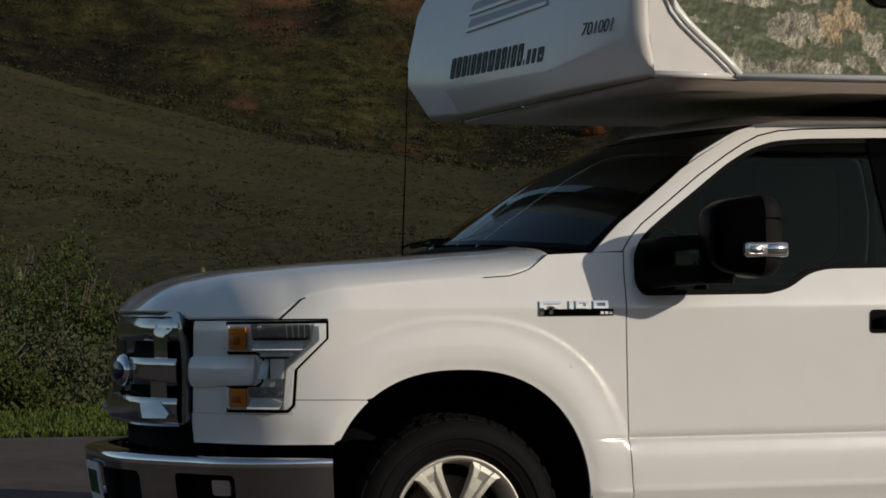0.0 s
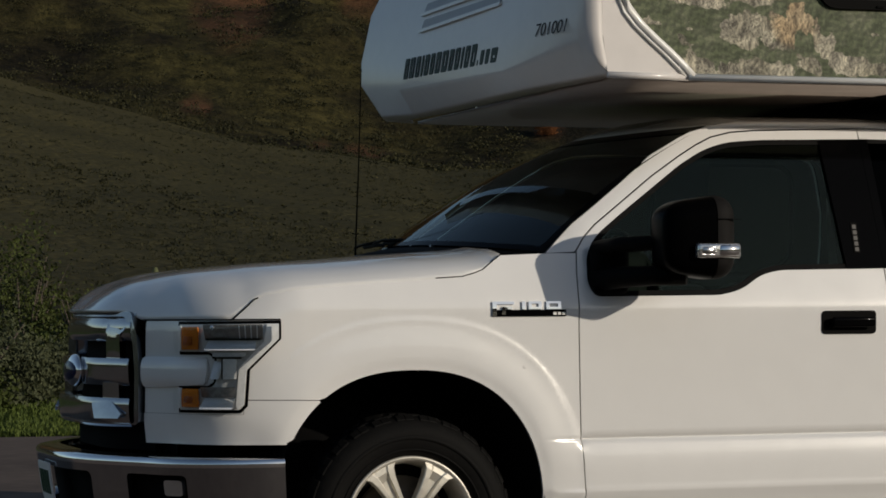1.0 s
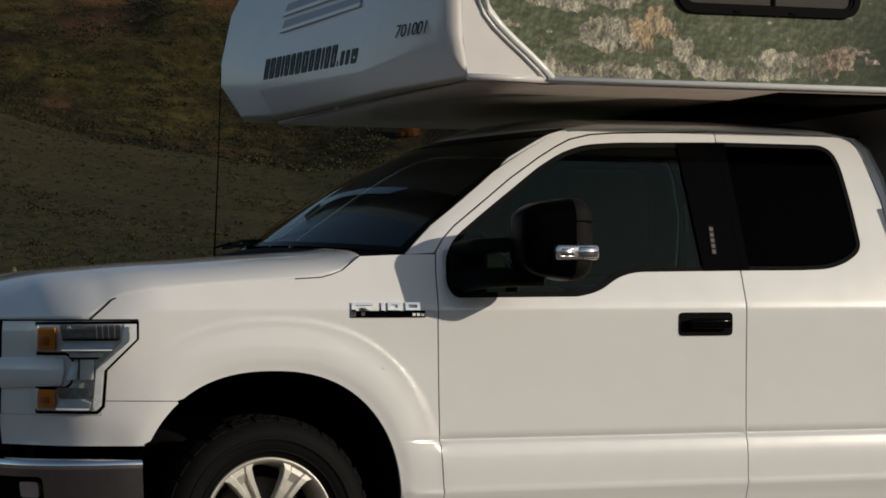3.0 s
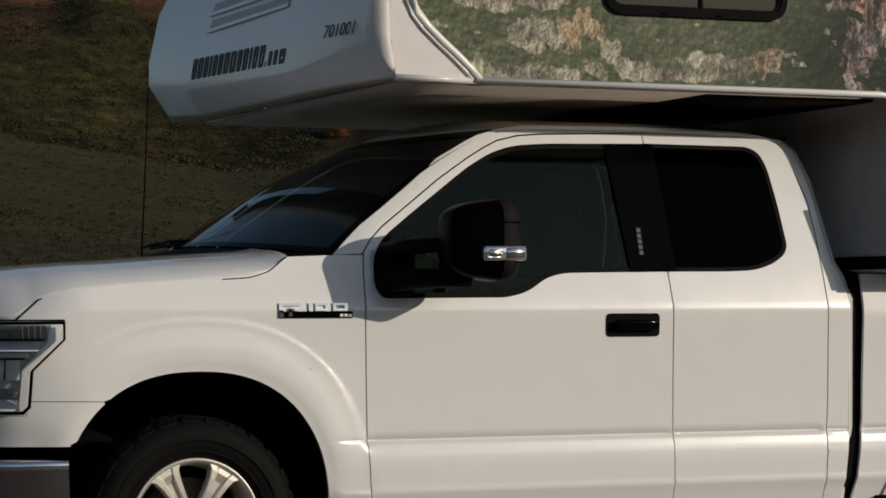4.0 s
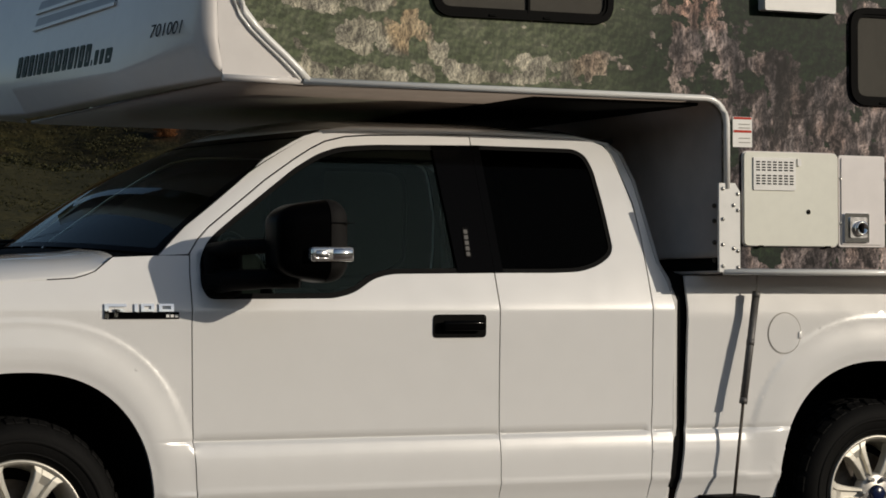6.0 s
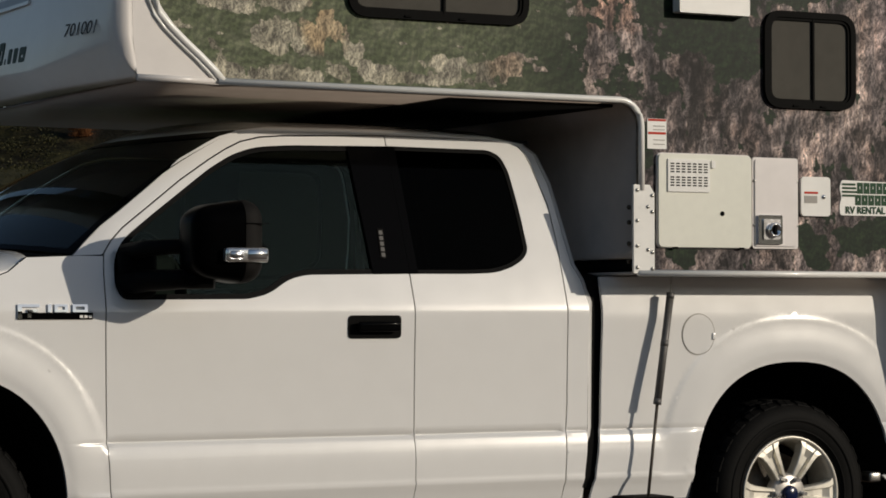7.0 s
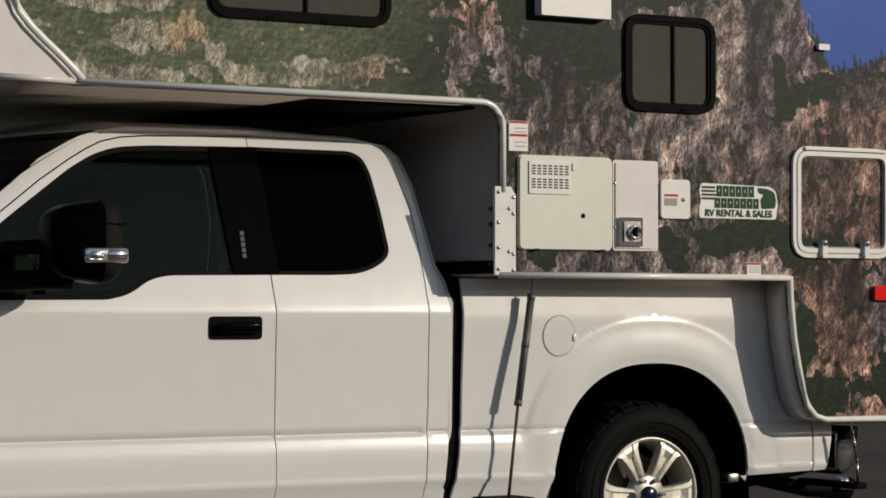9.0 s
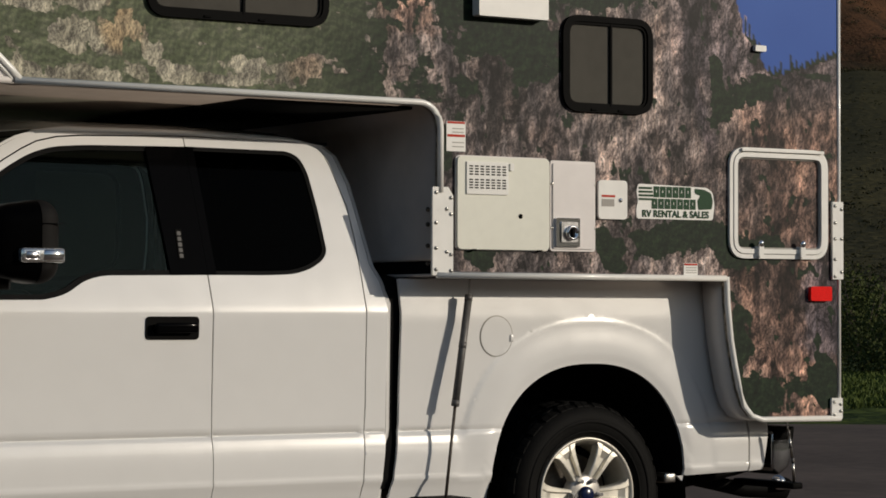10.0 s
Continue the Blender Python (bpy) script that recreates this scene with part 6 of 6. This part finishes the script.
def sticker(x0, z0, x1, z1, bars):
    st = wall_box("sticker", x0, z0, x1, z1, 0.002, STICKER, camper, "white warning sticker with red bars", 0.003)
    for a, b, c, d, m in bars:
        wall_box("sticker_bar", x0 + a * (x1 - x0), z0 + b * (z1 - z0), x0 + c * (x1 - x0), z0 + d * (z1 - z0), 0.0035, m, st, "", 0.0005)


sticker(2.848, 1.806, 2.938, 1.926, [(0.04, 0.92, 0.96, 0.99, RED_INK), (0.04, 0.48, 0.96, 0.56, RED_INK), (0.3, 0.74, 0.9, 0.77, GREY_INK), (0.3, 0.62, 0.9, 0.65, GREY_INK), (0.3, 0.28, 0.9, 0.31, GREY_INK), (0.3, 0.14, 0.9, 0.17, GREY_INK)])
sticker(4.040, 1.322, 4.115, 1.374, [(0.04, 0.82, 0.96, 0.97, RED_INK), (0.15, 0.6, 0.9, 0.66, GREY_INK), (0.15, 0.4, 0.9, 0.46, GREY_INK), (0.15, 0.2, 0.9, 0.26, GREY_INK)])

# rental company's emblem as plain green blocks on white
emb = part("emblem_decal", sheet([rounded([(3.792, 1.557), (4.196, 1.557), (4.206, 1.620), (4.196, 1.675), (4.165, 1.695), (3.800, 1.703), (3.790, 1.670), (3.800, 1.630), (3.790, 1.600)], 0.012)], flatc, 0.002, 0.05, 0.003, 0.03), STICKER, camper, "white decal with plain green blocks")
for k in range(4):
    z = 1.690 - k * 0.0155
    wall_box("emblem_stripe", 3.803, z - 0.0085, 3.870 + 0.004 * k, z, 0.0045, GREEN_INK, emb, "", 0.001)
for row, (x0, x1, z0, z1, cnt) in enumerate(((3.878, 4.080, 1.648, 1.694, 6), (3.868, 4.105, 1.600, 1.643, 7), (3.800, 4.190, 1.563, 1.592, 0))):
    w = (x1 - x0) / max(cnt, 1)
    for k in range(cnt):
        a, b2 = x0 + k * w + w * 0.06, x0 + (k + 1) * w - w * 0.06
        lp = rect(a, z0, b2, z1)
        hole = rect(a + w * 0.36, z0 + (z1 - z0) * 0.42, b2 - w * 0.36, z1 - (z1 - z0) * 0.32)
        part("emblem_block", sheet([lp, hole], flatc, 0.002, 0.05, 0.0045), GREEN_INK, emb)
words = bpy.data.curves.new("decal_words", "FONT")
words.body, words.size, words.extrude, words.align_x, words.align_y = "RV RENTAL & SALES", 0.040, 0.0006, "CENTER", "CENTER"
words.offset = 0.0011
words_ob = new("decal_words", words)
words_ob.matrix_world = pose(3.996, YC - 0.005, 1.578, 90, 0, 0)
words_ob.data.materials.append(GREEN_INK)
words_ob.parent = emb
part("emblem_shape", sheet([rounded([(4.118, 1.600), (4.190, 1.604), (4.196, 1.640), (4.186, 1.672), (4.150, 1.686), (4.096, 1.690), (4.100, 1.668), (4.130, 1.660), (4.112, 1.640)], 0.008)], flatc, 0.002, 0.03, 0.0045, 0.02), GREEN_INK, emb)

# luggage hatch: a white frame round a mural-faced door
hatch_loop = rounded(rect(4.281, 1.398, 4.832, 1.874), 0.085, 8)
lug = part("luggage_hatch", sheet([hatch_loop, shrink(hatch_loop, 0.018)], flatc, 0.02, 0.04, 0.014, 0.02), TRIM, camper, "white rounded frame of the luggage hatch")
inner_l = shrink(hatch_loop, 0.021)
part("hatch_frame", sheet([inner_l, shrink(inner_l, 0.020)], flatc, 0.02, 0.04, 0.018, 0.02), TRIM, lug)
part("hatch_gasket", sheet([shrink(inner_l, 0.020), shrink(inner_l, 0.027)], flatc, 0.01, 0.04, 0.006, 0.02), GREY_INK, lug)
for x in (4.438, 4.672):
    hk = wall_box("hatch_latch", x - 0.012, 1.402, x + 0.014, 1.452, 0.034, TRIM, lug, "", 0.008)
    bolt_at(x + 0.001, 1.462, YC - 0.032, lug, 0.016, CHROME, "latch_knob")
part("hinge_rail", sheet([rounded(rect(4.34, 1.858, 4.80, 1.870), 0.004)], flatc, 0.02, 0.05, 0.026, 0.03), TRIM, lug)


def camper_window(x0, z0, x1, z1, split, label):
    lp = rounded(rect(x0, z0, x1, z1), 0.085, 8)
    w = part("camper_window", sheet([lp, shrink(lp, 0.026)], flatc, 0.03, 0.04, 0.016, 0.02), BLACK, camper, label)
    i1 = shrink(lp, 0.026)
    part("window_frame", sheet([i1, shrink(i1, 0.012)], flatc, 0.02, 0.04, 0.010, 0.02), BLACK, w)
    part("pane", sheet([shrink(i1, 0.010)], flatc, 0, 0.08, 0.004, 0.03), CAMPER_GLASS, w, "grey tinted pane")
    part("blind", sheet([shrink(i1, 0.008)], flatc, 0.002, 0.08, 0.0015, 0.03), GROOVE_DARK, w, "drawn grey blind")
    part("window_mullion", box(bmesh.new(), (split - 0.007, YC - 0.012, z0 + 0.02), (split + 0.007, YC - 0.004, z1 - 0.02), 0.003, 1), BLACK, w, smooth=False)
    for k in (0.3, 0.6):
        part("weep_cover", box(bmesh.new(), (x0 + (x1 - x0) * k, YC - 0.022, z0 + 0.006), (x0 + (x1 - x0) * k + 0.03, YC - 0.014, z0 + 0.014), 0.002, 1), BLACK, w, smooth=False)
    return w


GROOVE_DARK = material("grey_window_blind", (0.088, 0.085, 0.080), 0.8, vary=0.12, scale=20)
camper_window(3.408, 1.990, 3.869, 2.388, 3.655, "black-framed rounded sliding window")
camper_window(1.522, 2.262, 2.300, 2.72, 1.93, "black-framed long berth window")
ext = wall_box("vent_hood", 2.972, 2.350, 3.310, 2.58, 0.05, TRIM, camper, "white projecting vent hood", 0.008)
mk = wall_box("marker_lamp", 4.420, 2.290, 4.480, 2.316, 0.018, TRIM, camper, "small white marker lamp", 0.006)
rl = wall_box("side_reflector", 4.728, 1.217, 4.848, 1.280, 0.02, RED, camper, "red rounded side lamp", 0.010)
for lp, bolts in (([(2.776, 1.312), (2.873, 1.312), (2.873, 1.628), (2.850, 1.662), (2.776, 1.662)], [(2.792, 1.64), (2.792, 1.52), (2.792, 1.42), (2.792, 1.335), (2.862, 1.62), (2.842, 1.575), (2.862, 1.555), (2.842, 1.405), (2.862, 1.395), (2.862, 1.330)]),
                  ([(4.858, 1.312), (4.920, 1.312), (4.920, 1.652), (4.858, 1.652)], [(4.872, 1.635), (4.872, 1.56), (4.872, 1.49), (4.872, 1.40), (4.872, 1.325), (4.910, 1.62), (4.910, 1.49), (4.910, 1.345)]),
                  ([(4.852, 0.704), (4.914, 0.704), (4.914, 0.792), (4.852, 0.792)], [(4.866, 0.775), (4.902, 0.765), (4.866, 0.72), (4.902, 0.735)])):
    pl2 = part("jack_bracket", sheet([lp], flatc, 0.012, 0.06, 0.014, 0.05), TRIM, camper, "white bolted bracket plate")
    for x, z in bolts:
        bolt_at(x, z, YC - 0.016, pl2, 0.008)
for z in (1.575, 1.515, 1.43, 1.36):
    bolt_at(2.800, z, YC + 0.06, camper, 0.010, STEEL)

# tie-down rods


def tie_down(top, a, b, foot, k=1.0):
    td = empty("tie_down", foot, label="grey sprung tie-down rod between camper and truck", category="tie-down rod")
    for p, q, r, m, nm in ((top, a, 0.004, BOLT, "hook_rod"), (a, b, 0.0155 * k, ROD_GREY if k == 1.0 else BOLT, "spring_tube"), (b, foot, 0.0065, STEEL if k == 1.0 else BOLT, "lower_rod")):
        bm = bmesh.new()
        tube(bm, [Vector(p) - Vector(foot), Vector(q) - Vector(foot)], r, 12)
        part(nm, bm, m, td)
    for share in (0.0, 0.45, 1.0):
        bm = bmesh.new()
        p = Vector(a).lerp(Vector(b), share) - Vector(foot)
        d = (Vector(b) - Vector(a)).normalized() * 0.012
        tube(bm, [p - d, p + d], 0.0166 * k, 12)
        part("collar", bm, ROD_GREY, td)
    return td


tie_down((3.046, -0.042, 1.305), (3.036, -0.048, 1.224), (2.960, -0.068, 0.800), (2.904, -0.080, 0.40))
tie_down((4.668, -0.10, 0.700), (4.676, -0.10, 0.640), (4.700, -0.10, 0.520), (4.715, -0.09, 0.425), 0.45)
ib = bmesh.new()
box(ib, (2.80, -0.13, 0.405), (3.0, 0.2, 0.425), 0.006)
part("tie_down_arm", ib, BLACK, truck, "black tie-down outrigger")
part("tie_down_arm", box(bmesh.new(), (4.69, -0.11, 0.395), (4.75, 0.3, 0.423), 0.006), BLACK, truck, "black tie-down outrigger")


# ---- plants ----
def leaf_material(name, dark, light):
    m = material(name, light, 0.7, vary=0.0, spec=0.2)
    n, l = m.node_tree.nodes, m.node_tree.links
    geo, ramp = n.new("ShaderNodeNewGeometry"), n.new("ShaderNodeValToRGB")
    ramp.color_ramp.elements[0].color, ramp.color_ramp.elements[1].color = (*dark, 1), (*light, 1)
    l.new(geo.outputs["Random Per Island"], ramp.inputs[0])
    l.new(ramp.outputs[0], n["Principled BSDF"].inputs["Base Color"])
    return m


SAGE = leaf_material("sage_leaves", (0.044, 0.052, 0.025), (0.082, 0.091, 0.046))
OLIVE = leaf_material("olive_leaves", (0.040, 0.050, 0.012), (0.062, 0.080, 0.019))
SCRUB = leaf_material("scrub_leaves", (0.014, 0.015, 0.006), (0.050, 0.047, 0.018))
BLADE = leaf_material("grass_blades", (0.035, 0.055, 0.010), (0.090, 0.12, 0.024))
RUSTY = leaf_material("rusty_leaves", (0.10, 0.035, 0.012), (0.22, 0.09, 0.03))
BARK = material("grey_bark", (0.10, 0.08, 0.06), 0.9, vary=0.3, scale=40)
rng = np.random.default_rng(7)


def quads_object(name, cen, size, mat, tags, wide=0.32, tall=1.0, parent=None):
    """Many small bent leaves in one mesh; cen is n x 3, size n."""
    n = len(cen)
    d = rng.normal(size=(n, 3))
    d[:, 2] = np.abs(d[:, 2]) * tall + 0.15
    d /= np.linalg.norm(d, axis=1)[:, None]
    s = np.cross(d, rng.normal(size=(n, 3)))
    s /= np.linalg.norm(s, axis=1)[:, None]
    L_, W_ = d * size[:, None], s * size[:, None] * wide
    v = np.stack([cen - W_ * 0.5, cen + W_ * 0.5, cen + L_ * 0.6 + W_, cen + L_, cen + L_ * 0.6 - W_], 1).reshape(-1, 3)
    me = bpy.data.meshes.new(name)
    f = [(5 * i, 5 * i + 1, 5 * i + 2, 5 * i + 3, 5 * i + 4) for i in range(n)]
    me.from_pydata(v.tolist(), [], f)
    me.update()
    me.materials.append(mat)
    ob = new(name, me)
    if parent:
        ob.parent = parent
    return tagged(ob, **tags)


def at_bearing(az, r):
    return FOOT.x + r * math.sin(radians(az)), FOOT.y + r * math.cos(radians(az)), ground_height(az, r)


def bush(az, r, w, h, mat, label, leaf=1.0):
    x, y, z = at_bearing(az, r)
    b = empty("bush", (x, y, z), label=label, category="bush")
    sb = bmesh.new()
    tips = []
    for k in range(9):
        a, t = rng.uniform(0, 6.28), rng.uniform(0.25, 0.9)
        e = Vector((math.cos(a) * w * 0.42 * t, math.sin(a) * w * 0.42 * t, h * rng.uniform(0.55, 0.9)))
        tube(sb, [(0, 0, -0.05), e * 0.45 + Vector((0, 0, 0.1)), e], [0.03, 0.018, 0.006], 6)
        tips.append(e)
    part("woody_base", sb, BARK, b)
    pts = []
    for k in range(46):          # clumps over an uneven dome
        a, u = rng.uniform(0, 6.28), rng.uniform(0, 1) ** 0.6
        rr = w * 0.5 * u
        top = h * (1 - 0.75 * u ** 2.2) * rng.uniform(0.75, 1.05)
        zc = rng.uniform(0.12, 1.0) * top
        c = np.array([math.cos(a) * rr, math.sin(a) * rr, zc])
        pts.append(c + rng.normal(size=(190, 3)) * np.array([0.10, 0.10, 0.085]) * (0.6 + 0.5 * w))
    pts = np.concatenate(pts)
    pts = pts[pts[:, 2] > 0.0]
    quads_object("foliage", pts, rng.uniform(0.03, 0.065, len(pts)) * leaf, mat, {}, parent=b)
    return b


for az, r, w, h, mt, lab in (
        (8.0, 30.5, 1.7, 1.15, SAGE, "grey-green rounded sage bush on the verge"), (8.9, 31.5, 1.5, 1.0, SAGE, "grey-green rounded sage bush on the verge"), (7.0, 29.5, 1.6, 0.9, OLIVE, "low olive bush on the verge"),
        (9.0, 38.0, 2.4, 2.1, OLIVE, "tall olive shrub behind the verge"), (7.6, 40.0, 2.6, 2.2, OLIVE, "tall olive shrub behind the verge"), (10.3, 37.0, 2.0, 1.4, OLIVE, "olive shrub behind the verge"), (10.6, 34.0, 1.3, 0.9, SAGE, "grey-green sage bush behind the verge"),
        (42.0, 42.0, 2.6, 1.8, OLIVE, "dark olive shrub behind the lot"), (43.5, 40.0, 2.4, 1.5, OLIVE, "dark olive shrub behind the lot"), (41.0, 52.0, 2.8, 1.9, OLIVE, "dark olive shrub behind the lot")):
    bush(az, r, w, h, mt, lab)

bush(20.56, 450.0, 4.4, 3.9, RUSTY, "rusty orange shrub high on the slope", 3.0)

# grass on the verge
n = 90000
az = np.where(rng.uniform(size=n) < 0.62, rng.uniform(5, 13, n), rng.uniform(38.5, 45, n))
r = 24.5 + 16 * rng.uniform(size=n) ** 1.4
cen = np.array([at_bearing(a, q) for a, q in zip(az, r)])
verge_y = np.interp(cen[:, 0], [p[0] for p in verge], [p[1] for p in verge])
ok = cen[:, 1] > verge_y + 0.05
quads_object("grass", cen[ok], rng.uniform(0.04, 0.11, ok.sum()), BLADE, dict(label="short green verge grass", category="grass", kind="stuff"), tall=2.2, wide=0.12)

# scrub over the slopes
cl, sz = [], []
for i in range(31000):
    a = rng.uniform(4, 20) if rng.uniform() < 0.72 else rng.uniform(36, 46)
    q = math.exp(rng.uniform(math.log(46), math.log(400))) if i < 20000 else rng.uniform(395, 760)
    x, y, z = at_bearing(a, q)
    thin = noise.noise((x / 30, y / 60, 21.0))
    if thin < (-0.30 if q > 390 else -0.15) and rng.uniform() < 0.75:
        continue
    big = rng.uniform(0.25, 0.75) ** 1.2 * (0.62 if q < 390 else 3.4) * (1.6 if rng.uniform() < 0.06 else 1.0)
    k = 14 if q < 150 else 9 if q < 390 else 30
    c = np.array([x, y, z + big * 0.16]) + rng.normal(size=(k, 3)) * np.array([0.40, 0.40, 0.13]) * big
    cl.append(c)
    sz.append(np.full(k, (0.26 if q < 150 else 0.42 if q < 390 else 0.17) * big))
quads_object("scrub", np.concatenate(cl), np.concatenate(sz), SCRUB, dict(label="dark low desert scrub over the slopes", category="scrub", kind="stuff"), tall=0.5)


def saguaro(az, r, h):
    x, y, z = at_bearing(az, r)
    sb = bmesh.new()
    tube(sb, [(0, 0, -0.2), (0, 0, h * 0.3), (0, 0, h * 0.8), (0, 0, h)], [0.13, 0.17, 0.15, 0.06], 10)
    c = part("cactus", sb, OLIVE_SKIN, None)
    c.location = (x, y, z)
    return tagged(c, "slender pale green column cactus on the slope", "cactus", "column cacti")


OLIVE_SKIN = material("cactus_skin", (0.11, 0.12, 0.05), 0.8, vary=0.2, scale=12)
for a, q, h in ((11.5, 88, 0.95), (11.9, 92, 1.2), (7.9, 90, 1.2), (16.0, 95, 1.0), (16.5, 90, 0.9)):
    saguaro(a, q, h)
